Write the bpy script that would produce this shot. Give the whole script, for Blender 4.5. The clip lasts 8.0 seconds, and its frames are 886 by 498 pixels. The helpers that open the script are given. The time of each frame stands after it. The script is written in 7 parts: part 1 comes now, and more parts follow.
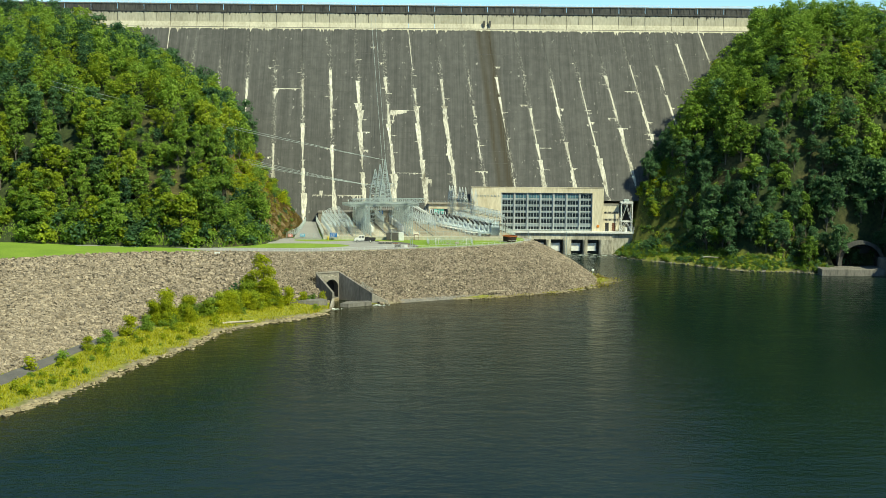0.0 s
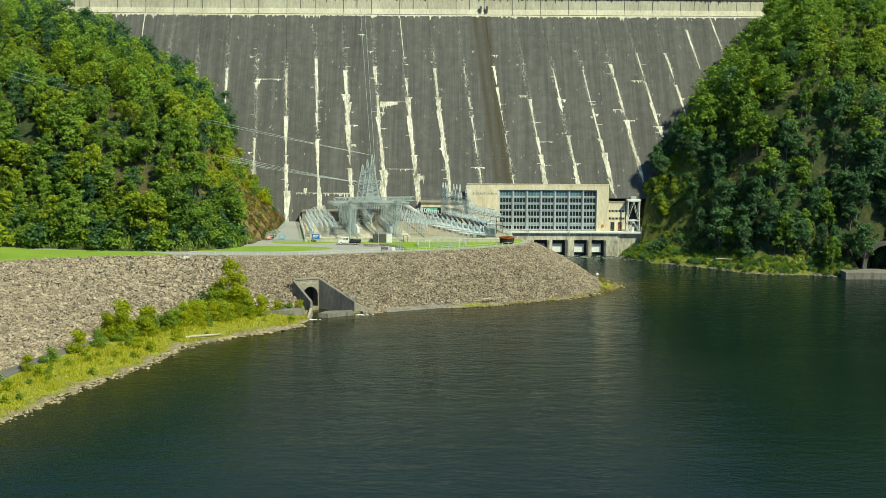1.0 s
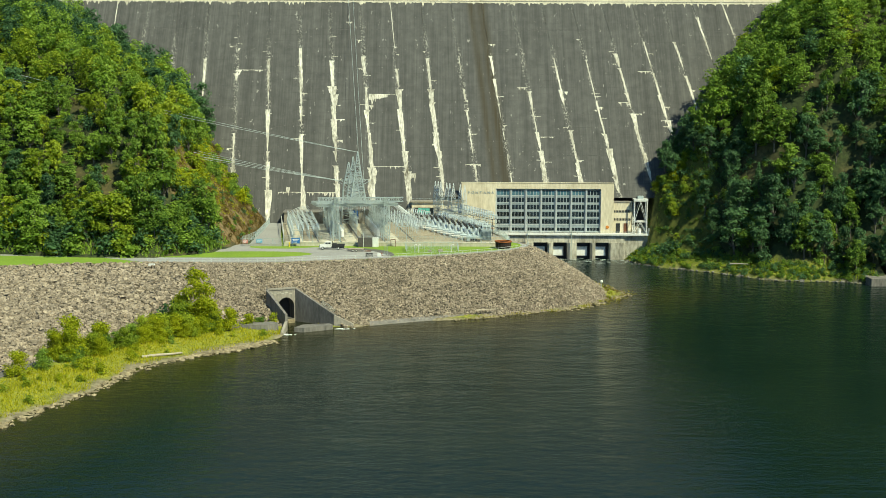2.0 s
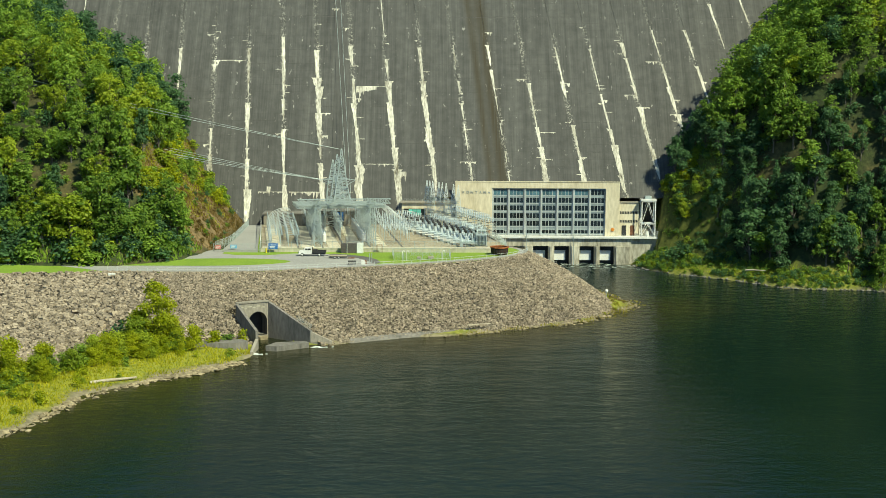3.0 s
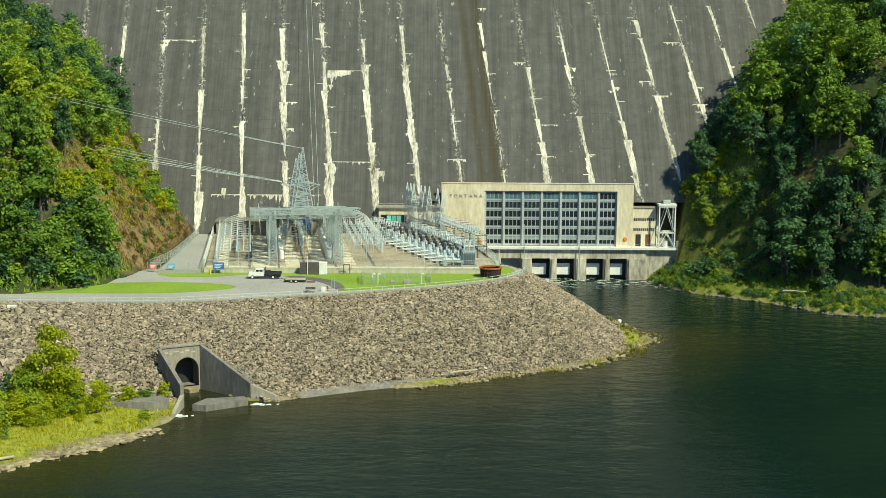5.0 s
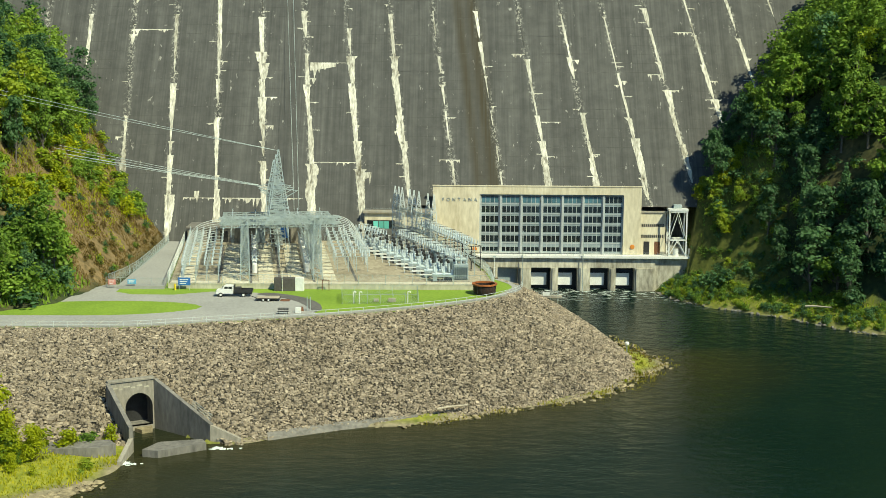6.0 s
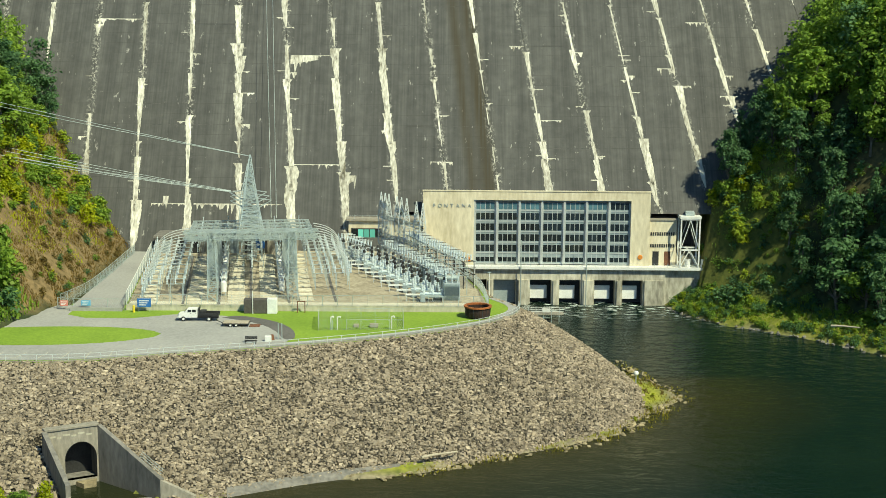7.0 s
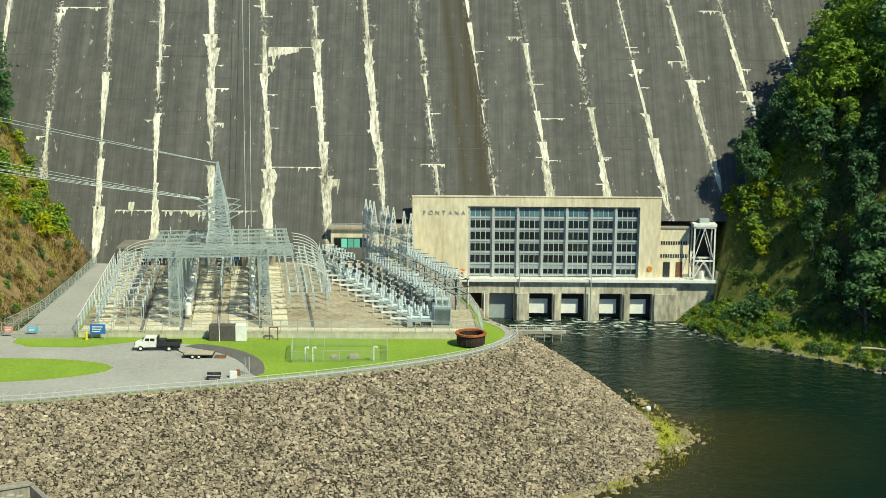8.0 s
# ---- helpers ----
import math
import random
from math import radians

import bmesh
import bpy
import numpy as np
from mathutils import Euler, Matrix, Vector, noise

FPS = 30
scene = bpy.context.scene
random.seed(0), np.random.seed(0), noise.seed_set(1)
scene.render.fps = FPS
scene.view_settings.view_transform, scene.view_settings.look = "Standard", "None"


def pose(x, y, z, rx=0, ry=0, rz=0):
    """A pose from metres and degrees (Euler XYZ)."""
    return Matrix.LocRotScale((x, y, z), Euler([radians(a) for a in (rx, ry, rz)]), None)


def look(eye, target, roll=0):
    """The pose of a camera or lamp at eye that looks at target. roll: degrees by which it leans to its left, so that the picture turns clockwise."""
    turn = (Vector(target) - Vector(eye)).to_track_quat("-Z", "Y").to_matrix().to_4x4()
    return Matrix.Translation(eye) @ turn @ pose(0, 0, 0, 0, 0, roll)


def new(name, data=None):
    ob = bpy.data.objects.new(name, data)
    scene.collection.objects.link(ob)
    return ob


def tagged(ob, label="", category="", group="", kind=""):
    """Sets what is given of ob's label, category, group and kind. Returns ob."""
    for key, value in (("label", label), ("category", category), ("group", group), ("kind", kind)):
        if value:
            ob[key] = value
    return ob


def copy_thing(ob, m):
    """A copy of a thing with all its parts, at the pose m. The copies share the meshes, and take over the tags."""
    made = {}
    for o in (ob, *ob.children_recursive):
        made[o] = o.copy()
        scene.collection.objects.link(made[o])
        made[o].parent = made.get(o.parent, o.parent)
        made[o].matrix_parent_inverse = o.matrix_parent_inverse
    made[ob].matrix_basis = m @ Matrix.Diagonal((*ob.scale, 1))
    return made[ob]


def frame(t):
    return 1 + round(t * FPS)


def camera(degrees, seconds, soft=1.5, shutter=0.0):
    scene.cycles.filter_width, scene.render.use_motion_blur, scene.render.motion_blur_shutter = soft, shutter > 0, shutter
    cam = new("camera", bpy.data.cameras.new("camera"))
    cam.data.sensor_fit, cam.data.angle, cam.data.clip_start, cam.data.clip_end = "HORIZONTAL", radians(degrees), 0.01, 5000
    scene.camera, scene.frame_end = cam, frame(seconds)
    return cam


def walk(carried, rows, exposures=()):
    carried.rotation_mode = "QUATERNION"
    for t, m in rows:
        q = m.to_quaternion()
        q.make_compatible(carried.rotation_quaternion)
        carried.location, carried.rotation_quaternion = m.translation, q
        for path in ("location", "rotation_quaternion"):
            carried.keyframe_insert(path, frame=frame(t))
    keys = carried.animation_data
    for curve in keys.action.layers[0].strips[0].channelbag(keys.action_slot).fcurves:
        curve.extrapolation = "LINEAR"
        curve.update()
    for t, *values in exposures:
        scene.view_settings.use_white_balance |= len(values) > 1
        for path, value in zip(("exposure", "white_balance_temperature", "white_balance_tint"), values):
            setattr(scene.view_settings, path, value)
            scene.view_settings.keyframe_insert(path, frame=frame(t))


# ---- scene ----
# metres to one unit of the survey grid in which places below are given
K = 0.78

# the camera: seconds, x, y, z, yaw, pitch, roll
cam = camera(36.0, 8.0, soft=0.7)
PATH = [
    (0.0, 0.00, 0.00, 83.81, -0.855, -6.661, 0.513),
    (0.5, 3.49, 24.52, 82.70, -0.726, -6.776, 0.411),
    (1.0, 6.68, 48.31, 81.63, -0.609, -6.896, 0.336),
    (1.5, 9.57, 71.16, 81.08, -0.514, -7.032, 0.298),
    (3.0, 16.74, 137.49, 80.49, -0.326, -7.538, 0.275),
    (3.5, 18.73, 158.81, 80.73, -0.284, -7.745, 0.282),
    (4.0, 20.70, 179.62, 81.30, -0.250, -7.987, 0.305),
    (4.5, 22.42, 199.79, 82.12, -0.216, -8.269, 0.332),
    (6.0, 27.66, 258.73, 85.47, -0.092, -9.278, 0.406),
    (6.5, 29.28, 277.77, 86.79, -0.066, -9.651, 0.430),
    (7.0, 30.58, 296.24, 88.20, -0.063, -10.055, 0.444),
    (7.5, 31.66, 314.37, 89.49, -0.079, -10.478, 0.435),
    (8.0, 32.71, 332.00, 90.57, -0.109, -10.907, 0.411),
]
walk(cam, [(t, pose(K * x, K * y, K * z, 90 + pitch, 0, yaw) @ pose(0, 0, 0, 0, 0, roll)) for t, x, y, z, yaw, pitch, roll in PATH],
     [(0.0, 0.72, 7200, -13), (8.0, 0.72, 7200, -12)])

# daylight: clear sky, sun high over the right bank, behind the river
SUN = Vector((0.50, -0.55, 0.84)).normalized()
world = bpy.data.worlds.new("world")
scene.world = world
world.use_nodes = True
sky = world.node_tree.nodes.new("ShaderNodeTexSky")
sky.sky_type, sky.sun_disc = "NISHITA", False
sky.sun_elevation, sky.sun_rotation = math.asin(SUN.z), math.atan2(SUN.x, SUN.y)
sky.air_density, sky.dust_density, sky.ozone_density = 0.55, 0.0, 6.0
back = world.node_tree.nodes["Background"]
world.node_tree.links.new(sky.outputs["Color"], back.inputs["Color"])
back.inputs["Strength"].default_value = 0.11
sun = new("sun", bpy.data.lights.new("sun", "SUN"))
sun.data.energy, sun.data.angle, sun.data.color = 3.6, radians(0.53), (1.0, 0.93, 0.80)
sun.matrix_world = look((0, 0, 300), Vector((0, 0, 300)) - SUN)


# ---- materials ----
def nodes_of(name):
    m = bpy.data.materials.new(name)
    m.use_nodes = True
    t = m.node_tree
    return m, t, t.nodes["Principled BSDF"]


def nd(t, kind, **inputs):
    n = t.nodes.new("ShaderNode" + kind)
    for key, value in inputs.items():
        key = key.replace("_", " ")
        if hasattr(value, "is_output"):
            t.links.new(value, n.inputs[key])
        else:
            n.inputs[key].default_value = value
    return n


def coords(t, scale=(1, 1, 1), world_space=False):
    if world_space:
        src = t.nodes.new("ShaderNodeNewGeometry").outputs["Position"]
    else:
        src = t.nodes.new("ShaderNodeTexCoord").outputs["Object"]
    return nd(t, "Mapping", Vector=src, Scale=[c / K for c in scale]).outputs["Vector"]


def noise_of(t, vec, scale, detail=4.0, rough=0.6):
    return nd(t, "TexNoise", Vector=vec, Scale=scale, Detail=detail, Roughness=rough).outputs["Fac"]


def ramp(t, fac, stops):
    n = t.nodes.new("ShaderNodeValToRGB")
    t.links.new(fac, n.inputs["Fac"])
    e = n.color_ramp.elements
    while len(e) < len(stops):
        e.new(0.5)
    for k, (p, c) in enumerate(stops):
        e[k].position = p
        e[k].color = (c, c, c, 1) if isinstance(c, (int, float)) else (*c, 1)
    return n.outputs["Color"]


def mixed(t, fac, a, b, blend="MIX"):
    n = t.nodes.new("ShaderNodeMix")
    n.data_type, n.blend_type = "RGBA", blend
    for i, v in ((0, fac), (6, a), (7, b)):
        if hasattr(v, "is_output"):
            t.links.new(v, n.inputs[i])
        else:
            n.inputs[i].default_value = v if isinstance(v, (int, float)) else (*v, 1)
    return n.outputs[2]


def maths(t, op, a, b=0.0, clamp=False):
    n = t.nodes.new("ShaderNodeMath")
    n.operation, n.use_clamp = op, clamp
    for i, v in ((0, a), (1, b)):
        if hasattr(v, "is_output"):
            t.links.new(v, n.inputs[i])
        else:
            n.inputs[i].default_value = v
    return n.outputs[0]


def bumped(t, bsdf, height, strength, distance):
    b = nd(t, "Bump", Height=height, Strength=strength, Distance=distance)
    t.links.new(b.outputs["Normal"], bsdf.inputs["Normal"])


def surf(name, dark, light, grain=2.0, coarse=0.15, rough=0.8, metal=0.0, bump=0.3, depth=0.05, island=0.0, obj=0.0, stretch=(1, 1, 1), world_space=False):
    """A worn surface: two scales of mottling between two colours, fine relief, and a spread of tone per piece."""
    m, t, b = nodes_of(name)
    v = coords(t, stretch, world_space)
    fine, big = noise_of(t, v, grain), noise_of(t, v, coarse, 3.0)
    f = maths(t, "ADD", maths(t, "MULTIPLY", fine, 0.55), maths(t, "MULTIPLY", big, 0.45))
    col = ramp(t, f, [(0.34, dark), (0.66, light)])
    if island:
        r = t.nodes.new("ShaderNodeNewGeometry").outputs["Random Per Island"]
        col = mixed(t, 1.0, col, ramp(t, r, [(0.0, 1 - island), (1.0, 1 + island)]), "MULTIPLY")
    if obj:
        r = t.nodes.new("ShaderNodeObjectInfo").outputs["Random"]
        col = mixed(t, 1.0, col, ramp(t, r, [(0.0, 1 - obj), (1.0, 1 + obj)]), "MULTIPLY")
    t.links.new(col, b.inputs["Base Color"])
    b.inputs["Roughness"].default_value, b.inputs["Metallic"].default_value = rough, metal
    if bump:
        bumped(t, b, fine, bump, depth)
    return m


def leaf_material(name, dark, light):
    m, t, b = nodes_of(name)
    isl = t.nodes.new("ShaderNodeNewGeometry").outputs["Random Per Island"]
    ob = t.nodes.new("ShaderNodeObjectInfo").outputs["Random"]
    f = maths(t, "ADD", maths(t, "MULTIPLY", isl, 0.55), maths(t, "MULTIPLY", ob, 0.45))
    col = ramp(t, f, [(0.1, dark), (0.9, light)])
    t.links.new(col, b.inputs["Base Color"])
    b.inputs["Roughness"].default_value = 0.55
    b.inputs["Specular IOR Level"].default_value = 0.25
    tr = nd(t, "BsdfTranslucent", Color=col)
    mx = nd(t, "MixShader", Fac=0.5)
    t.links.new(b.outputs[0], mx.inputs[1])
    t.links.new(tr.outputs[0], mx.inputs[2])
    t.links.new(mx.outputs[0], t.nodes["Material Output"].inputs["Surface"])
    return m


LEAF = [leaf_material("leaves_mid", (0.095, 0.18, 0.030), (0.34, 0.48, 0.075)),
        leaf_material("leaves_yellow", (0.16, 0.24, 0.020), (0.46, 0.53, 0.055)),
        # deep leaves: own green, plus bluish shade of the bank put into the colour
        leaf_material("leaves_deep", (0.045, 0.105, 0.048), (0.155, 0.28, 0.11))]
LEAF_SHORE = leaf_material("leaves_shore", (0.18, 0.25, 0.012), (0.52, 0.54, 0.03))
GRASS_TALL = leaf_material("tall_grass", (0.24, 0.29, 0.012), (0.62, 0.56, 0.05))
BARK = surf("bark", (0.06, 0.05, 0.04), (0.20, 0.18, 0.15), 6.0, 0.8, 0.95, bump=0.6)
ROCK = surf("riprap_stone", (0.155, 0.124, 0.088), (0.43, 0.355, 0.262), 1.6, 0.25, 0.9, island=0.36, bump=0.5, world_space=True)
LEDGE = surf("shore_ledge", (0.13, 0.105, 0.06), (0.44, 0.36, 0.22), 1.2, 0.2, 0.9, island=0.3, bump=0.6, depth=0.15, world_space=True)
CONC = surf("weathered_concrete", (0.20, 0.18, 0.145), (0.42, 0.38, 0.31), 1.5, 0.12, 0.85, bump=0.2, stretch=(1, 1, 0.35), world_space=True)
CONC_DARK = surf("stained_shaded_concrete", (0.10, 0.095, 0.085), (0.26, 0.24, 0.21), 1.2, 0.2, 0.9, bump=0.2, stretch=(1, 1, 0.3), world_space=True)
STUCCO = surf("cream_facade", (0.50, 0.43, 0.29), (0.80, 0.72, 0.54), 1.1, 0.14, 0.8, bump=0.08, stretch=(1, 1, 0.25), world_space=True)
ASPHALT = surf("old_asphalt", (0.27, 0.265, 0.25), (0.39, 0.38, 0.355), 1.5, 0.05, 0.9, bump=0.1, world_space=True)
ASPHALT_DARK = surf("patched_asphalt", (0.09, 0.085, 0.08), (0.16, 0.15, 0.14), 1.5, 0.1, 0.9, bump=0.1, world_space=True)
LAWN = surf("mown_lawn", (0.135, 0.225, 0.018), (0.25, 0.36, 0.037), 1.4, 0.06, 0.9, bump=0.4, depth=0.1, world_space=True)
GRAVEL = surf("yard_gravel", (0.19, 0.155, 0.10), (0.50, 0.435, 0.32), 1.2, 0.10, 0.9, bump=0.2, world_space=True)
STEEL = surf("galvanised_steel", (0.32, 0.375, 0.37), (0.52, 0.58, 0.57), 3.0, 0.5, 0.5, 0.35, bump=0.0)
PALE_STEEL = surf("weathered_zinc", (0.46, 0.50, 0.49), (0.70, 0.73, 0.71), 3.0, 0.5, 0.6, 0.15, bump=0.0)
WHITE = surf("white_paint", (0.62, 0.62, 0.58), (0.82, 0.82, 0.78), 3.0, 0.4, 0.6, bump=0.0)
PORCELAIN = surf("grey_porcelain", (0.42, 0.50, 0.53), (0.66, 0.72, 0.74), 4.0, 0.7, 0.3, bump=0.0)
BLACK = surf("black_paint_and_shade", (0.012, 0.012, 0.012), (0.04, 0.04, 0.04), 3.0, 0.5, 0.5, bump=0.0)
BLUE = surf("blue_paint", (0.02, 0.11, 0.36), (0.04, 0.17, 0.48), 3.0, 0.4, 0.5, bump=0.0)
RUST = surf("rusted_iron", (0.07, 0.032, 0.02), (0.24, 0.10, 0.05), 2.5, 0.5, 0.85, bump=0.3)
ORANGE = surf("orange_paint", (0.50, 0.16, 0.02), (0.65, 0.25, 0.04), 3.0, 0.5, 0.6, bump=0.0)
FRAME = surf("aluminium_frame", (0.42, 0.44, 0.43), (0.58, 0.60, 0.58), 2.0, 0.3, 0.5, 0.2, bump=0.0)
PANEL = surf("bluegrey_panel", (0.24, 0.29, 0.30), (0.36, 0.41, 0.42), 2.0, 0.2, 0.5, bump=0.0)
RUBBER = surf("tyre_rubber", (0.012, 0.012, 0.012), (0.03, 0.03, 0.03), 4.0, 0.6, 0.9, bump=0.0)
WOOD = surf("grey_driftwood", (0.30, 0.25, 0.18), (0.52, 0.46, 0.36), 3.0, 0.4, 0.9, bump=0.3)
CRUST = surf("lime_crust", (0.14, 0.125, 0.09), (0.88, 0.84, 0.72), 1.8, 0.20, 0.95, bump=0.5, depth=0.15, stretch=(1, 0.3, 0.22), world_space=True)
CREST_WALL = surf("pale_crest_concrete", (0.34, 0.31, 0.23), (0.60, 0.56, 0.44), 1.1, 0.12, 0.88, bump=0.2, stretch=(1, 1, 0.3), world_space=True)
BASE_CONC = surf("tailrace_concrete", (0.15, 0.135, 0.10), (0.66, 0.62, 0.50), 0.9, 0.16, 0.88, bump=0.2, stretch=(1, 1, 0.28), world_space=True)
PAD = surf("worn_pad_concrete", (0.46, 0.41, 0.30), (0.74, 0.69, 0.55), 1.4, 0.15, 0.9, bump=0.2, world_space=True)
PARAPET = surf("blackened_shaded_concrete", (0.035, 0.035, 0.036), (0.12, 0.115, 0.105), 0.9, 0.25, 0.9, bump=0.2, stretch=(1, 1, 0.3), world_space=True)


def rubble_material():
    """Packed small stone between the loose pieces: cells of uneven tone, crevice shade painted dark at their edges."""
    m, t, b = nodes_of("packed_rubble")
    v = coords(t, world_space=True)
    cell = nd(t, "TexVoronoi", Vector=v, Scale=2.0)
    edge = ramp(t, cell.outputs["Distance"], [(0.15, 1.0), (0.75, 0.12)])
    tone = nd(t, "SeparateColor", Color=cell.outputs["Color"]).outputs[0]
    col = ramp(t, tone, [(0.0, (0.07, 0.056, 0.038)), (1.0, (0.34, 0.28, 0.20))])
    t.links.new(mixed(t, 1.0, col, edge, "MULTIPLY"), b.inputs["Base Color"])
    b.inputs["Roughness"].default_value = 0.95
    bumped(t, b, edge, 0.9, 0.5)
    return m


GAPS = rubble_material()


def glass_material(name, tint, rough=0.05):
    m, t, b = nodes_of(name)
    r = t.nodes.new("ShaderNodeObjectInfo").outputs["Random"]
    t.links.new(mixed(t, r, tint, [c * 2.2 for c in tint]), b.inputs["Base Color"])
    b.inputs["Roughness"].default_value, b.inputs["IOR"].default_value = rough, 1.5
    return m


GLASS = glass_material("dark_window_glass", (0.010, 0.014, 0.016))
GLASS_BLUE = glass_material("bluish_window_glass", (0.05, 0.10, 0.12))
GLASS_GREEN = glass_material("green_window_glass", (0.10, 0.32, 0.27))


def ground_material():
    m, t, b = nodes_of("hillside_ground")
    v = coords(t, world_space=True)
    fine, big = noise_of(t, v, 0.6), noise_of(t, v, 0.05, 3.0)
    green = ramp(t, fine, [(0.3, (0.012, 0.022, 0.006)), (0.7, (0.045, 0.062, 0.015))])
    earth = ramp(t, fine, [(0.3, (0.10, 0.072, 0.028)), (0.7, (0.30, 0.20, 0.095))])
    stone = ramp(t, fine, [(0.3, (0.15, 0.125, 0.075)), (0.7, (0.40, 0.335, 0.215))])
    grassy = ramp(t, fine, [(0.3, (0.16, 0.19, 0.015)), (0.7, (0.38, 0.37, 0.045))])
    col = mixed(t, ramp(t, big, [(0.48, 0.0), (0.66, 0.30)]), green, earth)
    a = nd(t, "Attribute")
    a.attribute_name = "cover"
    sep = nd(t, "SeparateColor", Color=a.outputs["Color"])
    col = mixed(t, sep.outputs[0], col, stone)
    col = mixed(t, sep.outputs[1], col, grassy)
    col = mixed(t, sep.outputs[2], col, earth)
    t.links.new(col, b.inputs["Base Color"])
    b.inputs["Roughness"].default_value = 0.95
    bumped(t, b, fine, 0.5, 0.4)
    return m


def water_material():
    m, t, b = nodes_of("river_water")
    v = coords(t, (1.0, 1.0, 1.0), True)
    a = nd(t, "Attribute")
    a.attribute_name = "shallow"
    sep = nd(t, "SeparateColor", Color=a.outputs["Color"])
    murk = noise_of(t, v, 0.02, 2.0)
    deep = ramp(t, murk, [(0.3, (0.0040, 0.0135, 0.0100)), (0.7, (0.0075, 0.0185, 0.0128))])
    col = mixed(t, sep.outputs[0], deep, (0.034, 0.032, 0.012))
    foam_n = noise_of(t, coords(t, (0.5, 1.0, 1.0), True), 0.55, 5.0, 0.7)
    foam = maths(t, "MULTIPLY", sep.outputs[1], ramp(t, foam_n, [(0.52, 0.0), (0.62, 1.0)]))
    col = mixed(t, foam, col, (0.62, 0.68, 0.64))
    t.links.new(col, b.inputs["Base Color"])
    t.links.new(maths(t, "ADD", maths(t, "MULTIPLY", foam, 0.5), 0.09), b.inputs["Roughness"])
    b.inputs["IOR"].default_value = 1.33
    b.inputs["Specular IOR Level"].default_value = 0.17
    w1 = noise_of(t, coords(t, (0.55, 1.0, 1.0), True), 0.5, 4.0, 0.65)
    w2 = noise_of(t, coords(t, (0.4, 1.0, 1.0), True), 0.09, 3.0, 0.5)
    w3 = noise_of(t, coords(t, (0.8, 1.0, 1.0), True), 0.24, 4.0, 0.6)
    h = maths(t, "ADD", maths(t, "MULTIPLY", w1, 0.45), maths(t, "MULTIPLY", w2, 0.8))
    h = maths(t, "ADD", h, maths(t, "MULTIPLY", w3, maths(t, "ADD", maths(t, "MULTIPLY", sep.outputs[2], 2.6), 0.5)))
    bumped(t, b, h, 0.24, 1.0)
    return m


def dam_material():
    """Dark weathered concrete: broad vertical run-off bands, thin lift lines, broken lime spots along the joints."""
    m, t, b = nodes_of("dam_face_concrete")
    v = coords(t, (1, 1, 1), True)
    runs = noise_of(t, coords(t, (0.30, 0.012, 0.012), True), 1.0, 4.0, 0.6)
    runs_fine = noise_of(t, coords(t, (1.6, 0.03, 0.03), True), 1.0, 3.0, 0.6)
    mott = noise_of(t, v, 0.25, 5.0, 0.65)
    f = maths(t, "ADD", maths(t, "MULTIPLY", runs, 0.4), maths(t, "ADD", maths(t, "MULTIPLY", runs_fine, 0.3), maths(t, "MULTIPLY", mott, 0.3)))
    col = ramp(t, f, [(0.35, (0.045, 0.045, 0.043)), (0.5, (0.078, 0.077, 0.072)), (0.66, (0.125, 0.123, 0.114))])
    z = nd(t, "SeparateXYZ", Vector=v).outputs["Z"]
    lift = maths(t, "FRACT", maths(t, "DIVIDE", z, 3.05))
    line = maths(t, "MULTIPLY", maths(t, "LESS_THAN", lift, 0.05), ramp(t, noise_of(t, v, 0.08, 2.0), [(0.4, 0.0), (0.65, 0.5)]))
    col = mixed(t, line, col, (0.045, 0.042, 0.038))
    a = nd(t, "Attribute")
    a.attribute_name = "joint"
    near = nd(t, "SeparateColor", Color=a.outputs["Color"])
    spots = ramp(t, noise_of(t, coords(t, (1.0, 0.8, 0.8), True), 1.1, 4.0, 0.75), [(0.52, 0.0), (0.58, 1.0)])
    patch = ramp(t, noise_of(t, coords(t, (0.12, 0.02, 0.02), True), 2.2, 2.0), [(0.38, 0.0), (0.56, 1.0)])
    age = maths(t, "MULTIPLY", maths(t, "SUBTRACT", 122.0, z), 0.03, True)
    lime = maths(t, "MULTIPLY", maths(t, "MULTIPLY", maths(t, "MULTIPLY", spots, patch), age), near.outputs[0])
    col = mixed(t, lime, col, (0.46, 0.44, 0.38))
    specks = ramp(t, noise_of(t, coords(t, (1.0, 0.4, 0.4), True), 0.55, 4.0, 0.7), [(0.655, 0.0), (0.70, 0.7)])
    col = mixed(t, specks, col, (0.40, 0.38, 0.34))
    col = mixed(t, maths(t, "MULTIPLY", near.outputs[1], ramp(t, runs_fine, [(0.32, 0.45), (0.6, 1.0)])), col, (0.047, 0.038, 0.021))
    t.links.new(col, b.inputs["Base Color"])
    b.inputs["Roughness"].default_value = 0.9
    bumped(t, b, mott, 0.25, 0.2)
    return m


GROUND, WATER, DAM = ground_material(), water_material(), dam_material()


# ---- building helpers ----
PLACE = None          # an extra placing for a whole building while it is built


def thing(name, at, label, category, group="", kind=""):
    e = new(name)
    e.location = at
    return tagged(e, label, category, group, kind)


def origin(ob):
    p = Vector((0, 0, 0))
    while ob:
        p += ob.location
        ob = ob.parent
    return p


def part(name, bm, material, parent=None, label="", smooth=False):
    """Links a bmesh, given in world places, as one mesh under a thing or a part."""
    if PLACE:
        bm.transform(PLACE)
    if parent:
        bmesh.ops.translate(bm, verts=bm.verts, vec=-origin(parent))
    me = bpy.data.meshes.new(name)
    bm.to_mesh(me)
    bm.free()
    me.materials.append(material)
    if smooth:
        me.polygons.foreach_set("use_smooth", [True] * len(me.polygons))
    ob = new(name, me)
    ob.parent = parent
    return tagged(ob, label)


